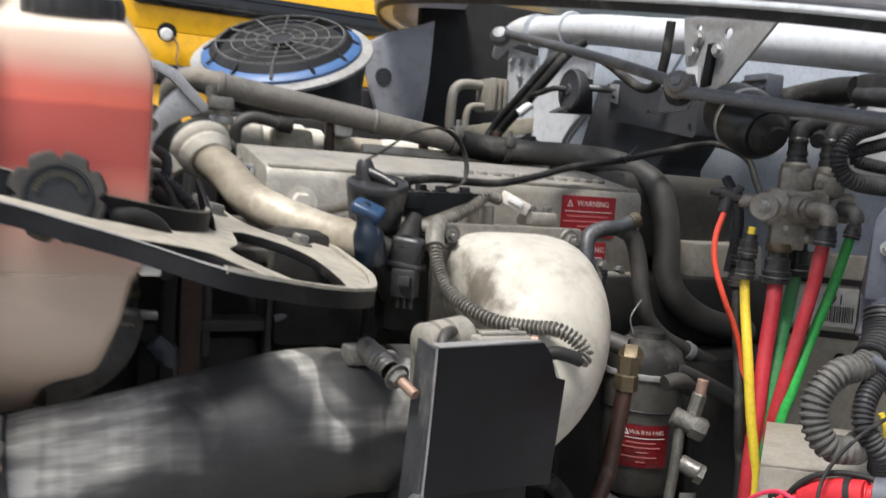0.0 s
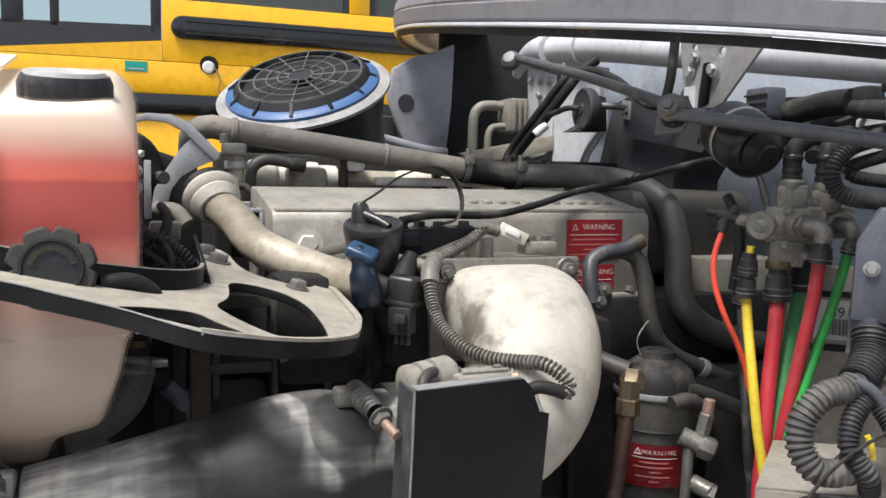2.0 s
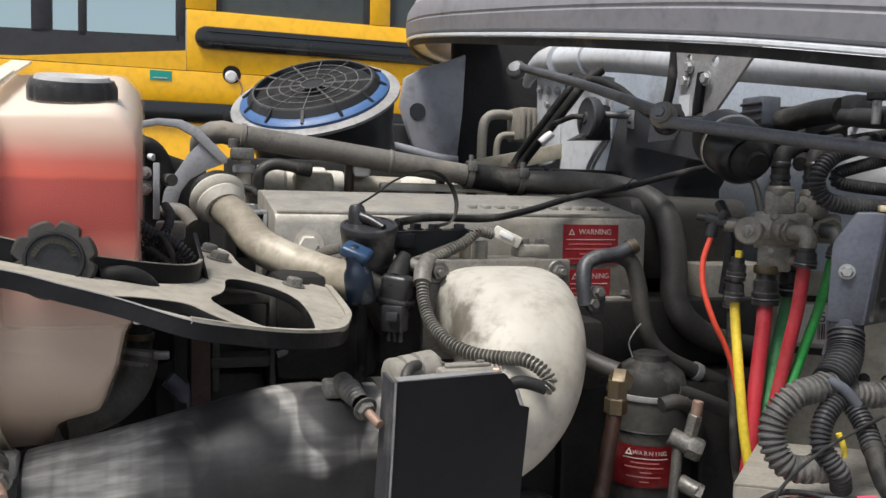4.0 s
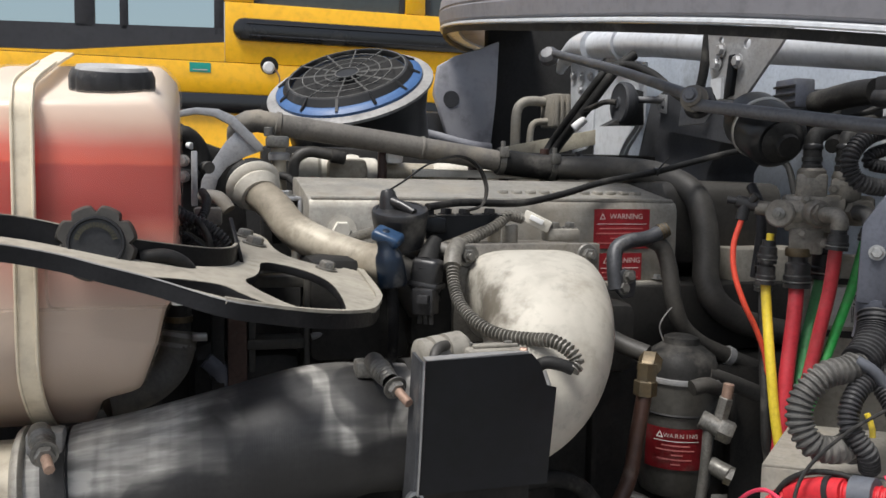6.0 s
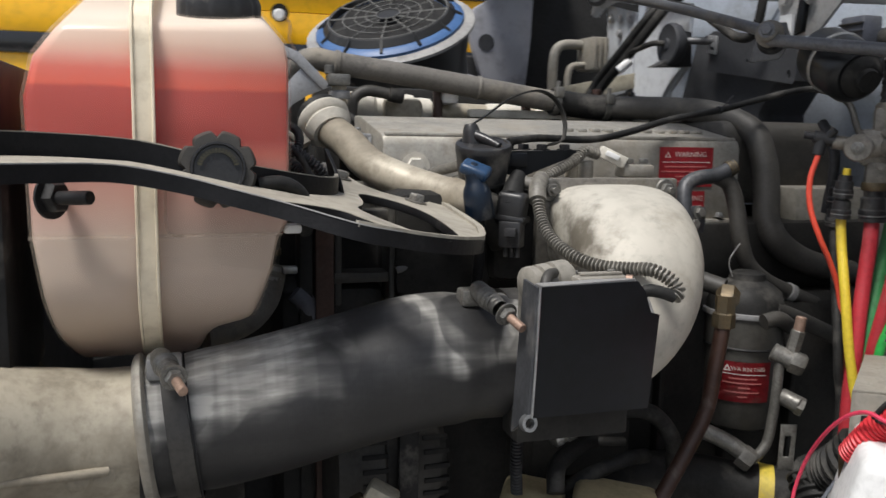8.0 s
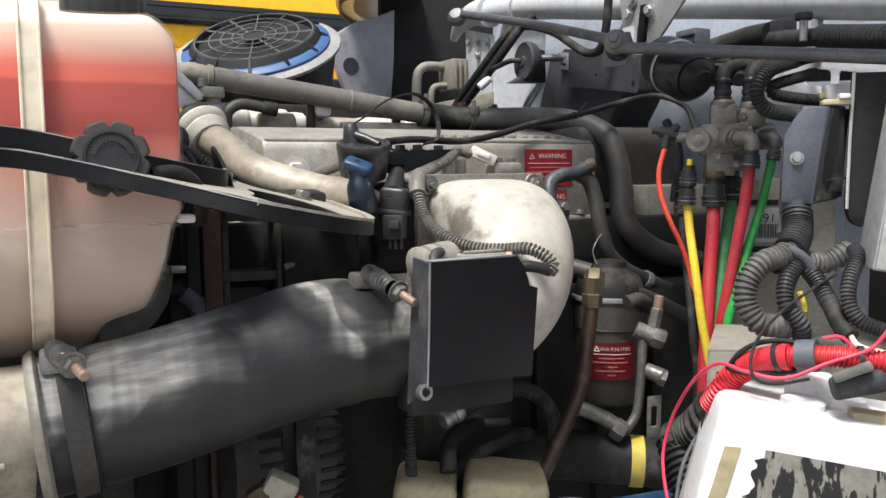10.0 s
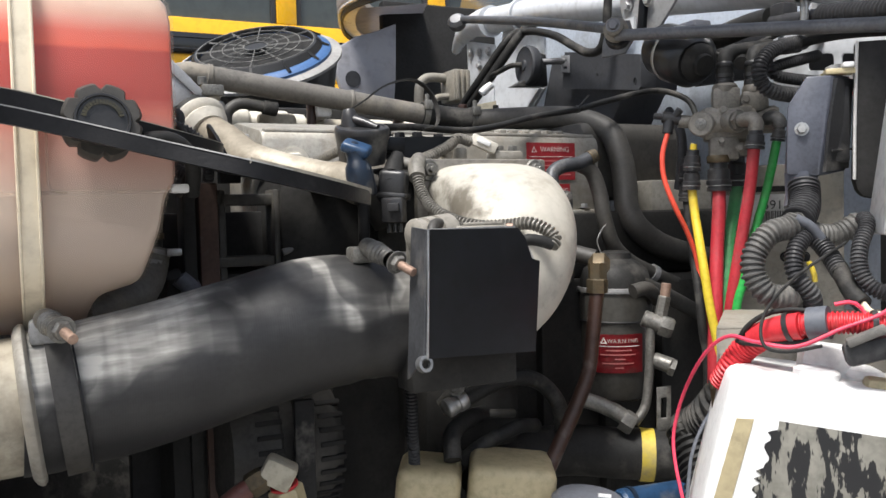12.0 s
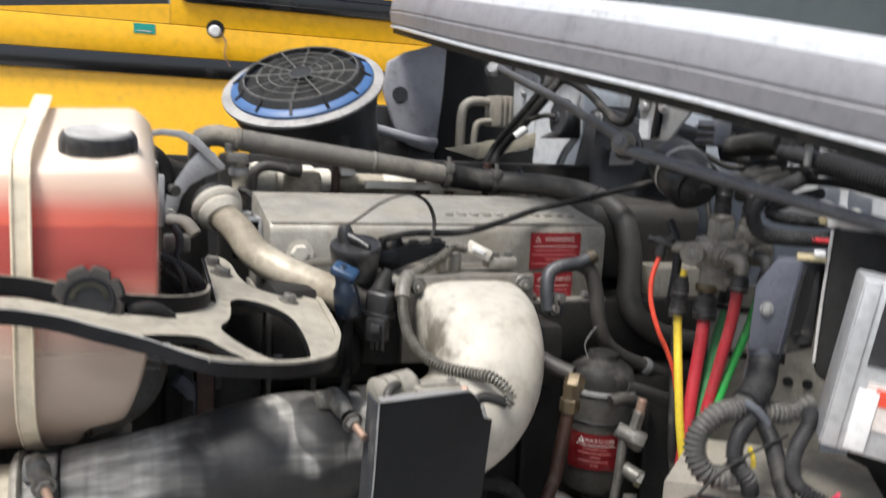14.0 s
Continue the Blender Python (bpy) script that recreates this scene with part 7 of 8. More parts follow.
    line("red_air_hose", "red nylon air hose from the side elbow", "red_hose", [(0.290, -0.254, 1.525), (0.293, -0.242, 1.46), (0.287, -0.234, 1.40), (0.282, -0.225, 1.34), (0.277, -0.216, 1.28), (0.278, -0.207, 1.23), (0.28, -0.2, 1.15), (0.28, -0.2, 1.05)], 0.0092)
    line("green_air_hose", "bright green nylon air hose", "green_hose", [(0.333, -0.260, 1.535), (0.328, -0.244, 1.46), (0.314, -0.235, 1.40), (0.300, -0.234, 1.36), (0.286, -0.232, 1.31), (0.275, -0.226, 1.25), (0.27, -0.22, 1.05)], 0.0068)
    line("green_air_hose", "dull green air hose behind the red one", "green_dull", [(0.362, -0.147, 1.470), (0.340, -0.160, 1.42), (0.319, -0.172, 1.375), (0.303, -0.182, 1.33), (0.285, -0.190, 1.28), (0.27, -0.198, 1.22), (0.265, -0.2, 1.05)], 0.0098)
    line("yellow_air_hose", "dusty yellow nylon air hose", "yellow_hose", [(0.2565, -0.152, 1.465), (0.257, -0.158, 1.42), (0.252, -0.172, 1.38), (0.248, -0.187, 1.33), (0.250, -0.197, 1.27), (0.256, -0.204, 1.22), (0.262, -0.206, 1.17), (0.26, -0.21, 1.05)], 0.0072)
    line("black_air_hose", "black air hose beside the yellow one", "rubber", [(0.292, -0.102, 1.44), (0.276, -0.128, 1.38), (0.262, -0.152, 1.33), (0.252, -0.172, 1.28), (0.25, -0.180, 1.23), (0.257, -0.182, 1.18), (0.25, -0.19, 1.05)], 0.0072)
    line("orange_air_hose", "thin bright orange air hose curving down from a tee", "orange_hose", [(0.226, -0.132, 1.552), (0.214, -0.132, 1.514), (0.213, -0.138, 1.473), (0.223, -0.152, 1.427), (0.243, -0.154, 1.391), (0.260, -0.158, 1.345), (0.262, -0.168, 1.280), (0.268, -0.175, 1.17)], 0.0042)

    plate = thing("data_plate", "pale grey module plate with a printed number and barcode", "plate", (0.36, -0.15, 1.4))
    W = facing((0.419, -0.153, 1.435)) @ Matrix.Scale(1.053, 4)
    part("plate", moved(box(-0.07, 0.12, 0.0, 0.02, -0.22, 0.06, 0.004), W), M["beige_steel"], plate)
    part("slot", moved(box(-0.045, 0.052, -0.002, 0.0, 0.016, 0.025, 0), W), M["deep_black"], plate)
    part("slot", moved(box(-0.045, 0.052, -0.002, 0.0, -0.062, -0.052, 0), W), M["deep_black"], plate)
    part("slot", moved(box(0.045, 0.052, -0.002, 0.0, -0.052, 0.016, 0), W), M["deep_black"], plate)
    part("sheet", moved(box(-0.06, 0.05, -0.002, 0.0, -0.045, 0.012, 0), W), M["rim_grey"], plate)
    text_mesh("591", 0.021, W @ Matrix.Translation((0.012, -0.0028, -0.006)) @ Matrix.Rotation(radians(90), 4, "X"), M["black_plastic"], plate)
    rng = random.Random(3)
    x = -0.004
    while x < 0.042:
        w = rng.choice((0.0008, 0.0012, 0.002))
        part("code_bar", moved(box(x, x + w, -0.0032, -0.002, -0.038, -0.015, 0), W), M["black_plastic"], plate)
        x += w + rng.choice((0.001, 0.0016))
    for k in range(3):
        part("wing_bolt", moved(hex_bolt((0.03 + 0.03 * k, -0.002, -0.09), (0, -1, 0), 0.006, 0.008), W), M["cast_black"], plate)

    tl = thing("firewall_conduit", "black ribbed conduit loops beside the brake valve", "wiring harness", (0.36, -0.24, 1.62))
    part("outer_loop", corrugated([(0.46, -0.20, 1.70), (0.388, -0.235, 1.685), (0.342, -0.241, 1.671), (0.315, -0.243, 1.646), (0.316, -0.245, 1.621), (0.334, -0.254, 1.605), (0.394, -0.264, 1.600), (0.45, -0.28, 1.60)], 0.0125, 0.0055, 0.002), M["conduit"], tl)
    part("inner_loop", corrugated([(0.45, -0.237, 1.671), (0.388, -0.237, 1.657), (0.358, -0.236, 1.648), (0.352, -0.236, 1.639), (0.362, -0.24, 1.632), (0.422, -0.251, 1.626), (0.47, -0.26, 1.625)], 0.0095, 0.005, 0.002), M["conduit"], tl)
    part("white_plug", moved(box(-0.02, 0.03, -0.012, 0.012, -0.012, 0.014, 0.003), facing((0.445, -0.285, 1.635), -30, -8)), M["white_plastic"], tl, "dirty white plug")
    part("plug_latch", moved(box(-0.03, -0.02, -0.006, 0.006, -0.006, 0.004, 0.001), facing((0.445, -0.285, 1.635), -30, -8)), M["cream_plastic"], tl)
    part("red_wire", tube([(0.39, -0.264, 1.600), (0.44, -0.30, 1.60), (0.47, -0.34, 1.60)], 0.004, 8), M["red_conduit"], tl)
    part("hose", tube([(0.30, -0.05, 1.60), (0.295, -0.08, 1.57), (0.285, -0.10, 1.53), (0.285, -0.09, 1.46)], 0.008, 12), M["conduit"], tl)

    fw = thing("washer_pump", "black pump body and hoses on the firewall ledge", "pump", (0.44, -0.15, 1.72))
    part("body", tube([(0.42, -0.04, 1.735), (0.43, -0.11, 1.745), (0.43, -0.16, 1.745)], 0.020, 18), M["rubber"], fw)
    part("nozzle", tube([(0.425, -0.17, 1.735), (0.42, -0.22, 1.728), (0.41, -0.29, 1.72), (0.40, -0.40, 1.705)], 0.0145, 18), M["conduit"], fw)
    part("ribs", corrugated([(0.41, -0.28, 1.722), (0.405, -0.34, 1.712), (0.40, -0.42, 1.70), (0.40, -0.60, 1.675)], 0.019, 0.007, 0.003), M["conduit"], fw)
    for k, pts in enumerate(([(0.50, 0.06, 1.76), (0.46, -0.02, 1.715), (0.45, -0.12, 1.70), (0.46, -0.25, 1.705), (0.47, -0.45, 1.67)], [(0.52, 0.02, 1.74), (0.44, -0.06, 1.69), (0.42, -0.16, 1.685), (0.43, -0.30, 1.69), (0.45, -0.5, 1.66)], [(0.38, -0.02, 1.72), (0.41, -0.07, 1.70), (0.47, -0.10, 1.72), (0.52, -0.14, 1.75)])):
        part("cable", tube(pts, (0.008, 0.0065, 0.0055)[k], 10, 0.01), M["rubber"], fw)
    part("clip", box(0.415, 0.45, -0.20, -0.17, 1.735, 1.765, 0.004), M["conduit"], fw)
    part("bracket_tab", slab([(0.46, 1.70), (0.50, 1.70), (0.50, 1.765), (0.47, 1.765)], 0.004, xz(-0.21), 0.0008), M["bracket"], fw)
    part("stud", rod((0.389, -0.264, 1.715), (0.389, -0.264, 1.752), 0.0065, 14), M["steel"], fw)
    part("stud_cap", rod((0.389, -0.264, 1.748), (0.389, -0.264, 1.760), 0.0135, 16), M["cast_black"], fw)
    part("connector", box(0.43, 0.47, 0.02, 0.075, 1.735, 1.785, 0.004), M["grey_plastic"], fw)
    for k in range(3):
        part("rib", box(0.426, 0.43, 0.02, 0.075, 1.742 + 0.014 * k, 1.746 + 0.014 * k, 0.001), M["black_plastic"], fw)
    part("hose", tube([(0.44, -0.10, 1.70), (0.40, -0.12, 1.69), (0.36, -0.16, 1.675), (0.33, -0.19, 1.66)], 0.011, 12), M["rubber"], fw)

    wb = thing("wire_bundle", "black taped wire bundle rising to the firewall", "wiring harness", (0.3, 0.74, 1.66))
    part("wire", tube([(0.26, 0.72, 1.64), (0.30, 0.752, 1.694), (0.33, 0.670, 1.778), (0.36, 0.625, 1.840), (0.39, 0.615, 1.872), (0.41, 0.575, 1.872), (0.41, 0.527, 1.861), (0.41, 0.457, 1.837), (0.41, 0.39, 1.802), (0.41, 0.335, 1.777), (0.412, 0.292, 1.778), (0.416, 0.276, 1.82), (0.42, 0.27, 1.90)], 0.0095, 14), M["rubber"], wb)
    part("wire", tube([(0.27, 0.71, 1.63), (0.312, 0.742, 1.685), (0.342, 0.655, 1.768), (0.372, 0.615, 1.828), (0.40, 0.60, 1.87), (0.44, 0.60, 1.90)], 0.012, 14), M["rubber"], wb)
    part("horn_wire", tube([(0.335, 0.675, 1.768), (0.345, 0.62, 1.776), (0.355, 0.575, 1.785), (0.37, 0.545, 1.783)], 0.0065, 10), M["rubber"], wb)
    part("plug", rod((0.32, 0.665, 1.728), (0.345, 0.655, 1.752), 0.0105, 12), M["white_plastic"], wb, "pale plug")


# ---- near right corner: harness cover, battery, jump lead ----
def right_corner():
    V = facing((0.200, -0.420, 1.528))
    hc = thing("harness_cover", "blue-grey plastic harness cover with a hex bolt", "cover", (0.21, -0.42, 1.47))
    bm = bmesh.new()
    for q in ((0.007, 0.0, 0.0685), (0.037, 0.0, 0.0685), (0.024, 0.0, 0.0065), (0.0195, 0.0, -0.063), (-0.019, 0.0, -0.059), (-0.017, 0.0, 0.031), (0.066, 0.03, 0.070), (0.060, 0.03, -0.055), (0.01, 0.045, 0.0685), (-0.015, 0.045, -0.055), (0.06, 0.045, 0.069), (0.055, 0.045, -0.055)):
        bm.verts.new(q)
    bmesh.ops.convex_hull(bm, input=bm.verts[:])
    bmesh.ops.dissolve_limit(bm, angle_limit=0.06, verts=bm.verts[:], edges=bm.edges[:])
    bmesh.ops.bevel(bm, geom=bm.edges[:], offset=0.0025, segments=2, affect="EDGES", profile=0.5)
    part("shell", moved(bm, V), M["grey_plastic"], hc)
    part("bolt", moved(hex_bolt((0.0, -0.0005, 0.0), (-0.05, -1, 0.05), 0.0066, 0.007), V), M["steel"], hc, "bright hex bolt")
    part("recess", moved(box(0.03, 0.064, 0.0, 0.03, -0.045, 0.055, 0.004), V @ Matrix.Rotation(radians(12), 4, "Z")), M["black_plastic"], hc)
    part("chimney", moved(tube([(0.002, 0.02, -0.055), (0.003, 0.02, -0.085), (0.0, 0.016, -0.105)], 0.021, 20, 0.006), V), M["grey_plastic"], hc)
    side = bmesh.new()
    for x, y, z in ((0.040, 0.003, 0.064), (0.030, 0.004, 0.0065), (0.0255, 0.005, -0.057), (0.064, 0.028, 0.065), (0.058, 0.028, -0.052)):
        side.verts.new((x, y, z))
        side.verts.new((x + 0.004, y - 0.004, z))
    bmesh.ops.convex_hull(side, input=side.verts[:])
    part("side_cover", moved(side, V), M["black_plastic"], hc, "black ribbed side cover")
    for z in (0.03, -0.03):
        part("side_rib", moved(rod((0.037, 0.0, z), (0.0655, 0.0245, z + 0.003), 0.0016, 8), V), M["black_plastic"], hc)
    part("top_plug", moved(box(0.030, 0.066, 0.0, 0.022, 0.0695, 0.077, 0.002), V), M["cream_plastic"], hc, "dirty cream plug on top")
    part("plug_tab", moved(box(0.050, 0.064, -0.004, 0.012, 0.077, 0.084, 0.002), V), M["white_plastic"], hc)

    W = facing((0.262, -0.455, 1.54))
    pn = thing("fuse_panel", "black plastic panel with a rounded lower corner", "panel", (0.3, -0.48, 1.44))
    out = [(0.0, 0.10), (-0.004, -0.08)] + [(0.018 - 0.02 * math.cos(a), -0.085 - 0.02 * math.sin(a)) for a in np.linspace(0.1, math.pi / 2, 6)] + [(0.15, -0.108), (0.15, 0.10)]
    part("panel", moved(slab(out, 0.02, xz(0.0), 0.003), W), M["deep_black"], pn)
    part("trim", moved(tube([(0.0, -0.002, 0.10), (-0.003, -0.002, 0.0), (-0.004, -0.002, -0.08)], 0.0022, 8), W), M["rim_grey"], pn)

    S = facing((0.192, -0.561, 1.50), -40, 8)
    sb = thing("silver_box", "scuffed silver electrical box with red and white labels", "box", (0.25, -0.58, 1.38))
    part("body", moved(box(0.0, 0.16, 0.0, 0.08, -0.11, 0.10, 0.004), S), M["silver_tape"], sb)
    part("rail", moved(box(0.002, 0.020, -0.005, 0.0, -0.108, 0.098, 0.002), S), M["silver_tape"], sb)
    part("window", moved(box(0.028, 0.15, -0.002, 0.0, 0.0, 0.085, 0), S), M["conduit"], sb)
    part("label", moved(box(0.035, 0.12, -0.0025, 0.0, -0.075, -0.02, 0), S), M["label_white"], sb)
    part("label_stripe", moved(box(0.045, 0.075, -0.004, -0.0025, -0.045, -0.025, 0), S), M["orange_hose"], sb)
    part("tab", moved(box(0.026, 0.05, -0.006, 0.0, -0.105, -0.03, 0.002), S), M["white_plastic"], sb)

    G = facing((0.106, -0.360, 1.268), -36)
    gb = thing("steel_tray", "dusty beige folded steel tray", "tray", (0.2, -0.35, 1.15))
    part("top", moved(slab([(0, 0), (0.30, 0.03), (0.30, 0.24), (0.04, 0.20)], 0.004, lambda a, b: ((a, b, -0.02 * a), (0, 0, 1)), 0.001), G), M["beige_steel"], gb)
    part("front", moved(box(0.0, 0.30, 0.0, 0.004, -0.22, -0.004, 0.001), G), M["beige_steel"], gb)
    part("slot", moved(box(0.012, 0.04, -0.002, 0.0, -0.045, -0.032, 0.0), G), M["deep_black"], gb)
    part("side", moved(slab([(0.0, -0.004), (0.20, -0.004), (0.20, -0.22), (0.0, -0.22)], 0.004, lambda a, b: ((0.04 * a / 0.2, a, b), (-1, 0, 0))), G), M["beige_steel"], gb)

    nw = thing("inner_side_panel", "plain black inner side panel behind the wiring loops", "panel", (0.46, -0.6, 0.9))
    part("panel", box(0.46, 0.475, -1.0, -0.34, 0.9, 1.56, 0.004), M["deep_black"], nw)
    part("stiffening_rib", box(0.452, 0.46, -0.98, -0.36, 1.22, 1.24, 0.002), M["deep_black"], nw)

    lo = thing("conduit_loops", "black ribbed conduit bundle tied in loops", "wiring harness", (0.13, -0.45, 1.32))
    part("neck", corrugated([(0.209, -0.415, 1.455), (0.200, -0.424, 1.436), (0.182, -0.437, 1.421), (0.160, -0.446, 1.407)], 0.0205, 0.006, 0.0025, 18), M["conduit"], lo)
    part("big_loop", corrugated([(0.168, -0.445, 1.412), (0.145, -0.445, 1.401), (0.117, -0.442, 1.394), (0.095, -0.438, 1.370), (0.089, -0.442, 1.343), (0.099, -0.453, 1.320), (0.125, -0.460, 1.315), (0.150, -0.452, 1.318), (0.17, -0.43, 1.30)], 0.0155, 0.0068, 0.003, 16), M["conduit_mid"], lo)
    part("small_loop", corrugated([(0.170, -0.452, 1.394), (0.142, -0.460, 1.372), (0.131, -0.467, 1.348), (0.136, -0.475, 1.331), (0.146, -0.480, 1.316), (0.16, -0.47, 1.295)], 0.0118, 0.005, 0.002), M["conduit"], lo)
    part("down_run", corrugated([(0.176, -0.449, 1.394), (0.179, -0.474, 1.371), (0.169, -0.503, 1.345)], 0.0118, 0.005, 0.002), M["conduit"], lo)
    part("taped_run", tube([(0.171, -0.499, 1.350), (0.162, -0.523, 1.324), (0.158, -0.542, 1.310)], 0.0112, 14), M["rubber"], lo)
    part("right_loop", corrugated([(0.215, -0.50, 1.41), (0.201, -0.515, 1.402), (0.174, -0.526, 1.376), (0.165, -0.533, 1.351), (0.170, -0.545, 1.330), (0.19, -0.562, 1.318)], 0.0100, 0.0045, 0.0018), M["conduit"], lo)
    part("grey_run", corrugated([(0.185, -0.437, 1.393), (0.232, -0.443, 1.388), (0.263, -0.458, 1.405)], 0.0155, 0.008, 0.002), M["conduit_mid"], lo)
    part("tape_tie", tube([(0.150, -0.452, 1.412), (0.165, -0.462, 1.402), (0.178, -0.468, 1.385)], 0.0065, 10), M["grey_tape"], lo)
    part("yellow_wire", tube([(0.148, -0.474, 1.358), (0.152, -0.478, 1.345), (0.152, -0.480, 1.333)], 0.0033, 8), M["yellow_hose"], lo)
    part("cream_wire", tube([(0.158, -0.542, 1.312), (0.150, -0.560, 1.303), (0.155, -0.59, 1.300)], 0.0035, 8), M["strap"], lo)
    part("black_wire", tube([(0.185, -0.498, 1.381), (0.125, -0.482, 1.346), (0.078, -0.482, 1.316), (0.049, -0.491, 1.291), (0.035, -0.508, 1.268), (0.05, -0.525, 1.262), (0.085, -0.545, 1.268)], 0.0020, 8), M["rubber"], lo)

    rc = thing("jump_lead", "red ribbed cable conduit with a grey taped joint and thin wires", "cable", (0.08, -0.5, 1.25))
    part("conduit", corrugated([(0.070, -0.405, 1.205), (0.068, -0.425, 1.23), (0.074, -0.440, 1.252), (0.080, -0.460, 1.268)], 0.0165, 0.0055, 0.0025, 18), M["red_conduit"], rc)
    part("sleeve", tube([(0.078, -0.452, 1.266), (0.084, -0.485, 1.280), (0.092, -0.512, 1.287)], 0.0165, 18, 0.006), M["red_conduit"], rc)
    part("tape", tube([(0.094, -0.520, 1.290), (0.104, -0.540, 1.293)], 0.0195, 20, 0.004), M["grey_tape"], rc)
    part("conduit", corrugated([(0.090, -0.512, 1.288), (0.110, -0.548, 1.293), (0.128, -0.572, 1.293), (0.155, -0.60, 1.290), (0.20, -0.64, 1.285)], 0.0135, 0.005, 0.0022, 16), M["red_conduit"], rc)
    part("tie", lathe([(0.0165, -0.003), (0.0185, -0.003), (0.0185, 0.003), (0.0165, 0.003)], (0.088, -0.498, 1.284), (0.3, -0.8, 0.25), 20), M["black_plastic"], rc)
    part("tie", lathe([(0.0135, -0.003), (0.0155, -0.003), (0.0155, 0.003), (0.0135, 0.003)], (0.132, -0.576, 1.293), (0.7, -0.7, 0), 20), M["black_plastic"], rc)
    part("pink_wire", tube([(0.15, -0.62, 1.36), (0.140, -0.60, 1.325), (0.128, -0.589, 1.306), (0.101, -0.558, 1.288), (0.069, -0.523, 1.266), (0.050, -0.478, 1.268), (0.047, -0.440, 1.270), (0.046, -0.401, 1.243), (0.058, -0.350, 1.185), (0.055, -0.332, 1.130), (0.047, -0.341, 1.094), (0.041, -0.361, 1.050), (0.04, -0.38, 1.0)], 0.0024, 8), M["pink_wire"], rc, "thin pink wire")
    part("black_wire", tube([(0.062, -0.440, 1.262), (0.066, -0.455, 1.284), (0.078, -0.474, 1.299), (0.092, -0.500, 1.305), (0.104, -0.524, 1.302)], 0.0032, 10), M["rubber"], rc, "black wire over the sleeve")
    part("black_wire", tube([(0.060, -0.446, 1.262), (0.068, -0.472, 1.262), (0.082, -0.500, 1.266), (0.096, -0.524, 1.272)], 0.0032, 10), M["rubber"], rc)
    part("pink_loop", tube([(0.112, -0.54, 1.313), (0.125, -0.553, 1.316), (0.133, -0.562, 1.306), (0.128, -0.566, 1.298)], 0.0024, 8), M["pink_wire"], rc)
    part("grey_wire", tube([(0.06, -0.42, 1.21), (0.088, -0.380, 1.177), (0.066, -0.371, 1.137), (0.047, -0.373, 1.103), (0.033, -0.379, 1.05)], 0.0024, 8), M["grey_tape"], rc)
    part("pink_drop", tube([(0.062, -0.41, 1.19), (0.058, -0.41, 1.165), (0.048, -0.41, 1.14), (0.048, -0.41, 1.11)], 0.0020, 8), M["pink_wire"], rc)
    part("clamp", moved(box(-0.03, 0.03, -0.01, 0.014, -0.012, 0.014, 0.006), facing((0.118, -0.585, 1.265), -45, -15)), M["conduit"], rc)
    part("clamp_jaw", moved(box(-0.022, 0.022, -0.015, 0.0, 0.004, 0.014, 0.003), facing((0.112, -0.585, 1.275), -45, -25)), M["conduit_mid"], rc)
    part("amber_stub", rod((0.085, -0.385, 1.20), (0.075, -0.40, 1.155), 0.012, 14), M["brass"], rc)

    J = facing((0.002, -0.488, 1.232), -40, 7)
    jug = thing("white_battery", "white plastic battery case with a torn dark sticker", "battery", (0.1, -0.45, 0.9))
    bm = bmesh.new()
    for x0, x1, y0, y1, z in ((0.003, 0.34, 0.0, 0.16, 0.006), (-0.036, 0.36, -0.006, 0.166, -0.34)):
        for q in ((x0, y0, z), (x1, y0, z), (x0, y1, z), (x1, y1, z)):
            bm.verts.new(q)
    bmesh.ops.convex_hull(bm, input=bm.verts[:])
    bmesh.ops.dissolve_limit(bm, angle_limit=0.02, verts=bm.verts[:], edges=bm.edges[:])
    bmesh.ops.bevel(bm, geom=bm.edges[:], offset=0.016, segments=4, affect="EDGES", profile=0.5)
    part("case", moved(bm, J), M["white_plastic"], jug)
    part("filler_cap", moved(lathe([(0, 0), (0.026, 0), (0.026, 0.010), (0.02, 0.014), (0, 0.014)], (0.10, 0.045, 0.004), (0, 0, 1), 28), J), M["white_plastic"], jug)
    for x0, y0 in ((0.155, 0.075), (0.225, 0.06)):
        part("vent_cap", moved(lathe([(0, 0), (0.024, 0), (0.026, 0.006), (0.022, 0.014), (0.012, 0.018), (0, 0.019)], (x0, y0, 0.004), (0, 0, 1), 24), J), M["white_plastic"], jug)
    part("terminal_block", moved(box(0.085, 0.14, 0.06, 0.10, 0.0, 0.042, 0.006), J), M["white_plastic"], jug)
    part("terminal_wall", moved(box(0.15, 0.33, 0.02, 0.05, 0.0, 0.016, 0.006), J), M["cream_plastic"], jug)
    rng = random.Random(8)
    front = lambda a, b: ((a, -0.0065 + 0.0176 * (b + 0.34) - 0.0006, b), (0, -1, 0))
    torn = [(0.054 - 0.175 * (0.047 + z) * -1 + rng.uniform(-0.006, 0.006), z) for z in np.linspace(-0.325, -0.052, 60)]
    part("sticker", moved(slab([(0.33, -0.045), (0.33, -0.325)] + torn + [(0.058, -0.042)], 0.0012, front), J), M["old_sticker"], jug, "torn dark sticker", False)
    part("sticker_strip", moved(slab([(0.012, -0.046), (0.031, -0.044), (-0.006, -0.30), (-0.026, -0.30)], 0.0012, front), J), M["cream_plastic"], jug, "faded strip of old tape", False)


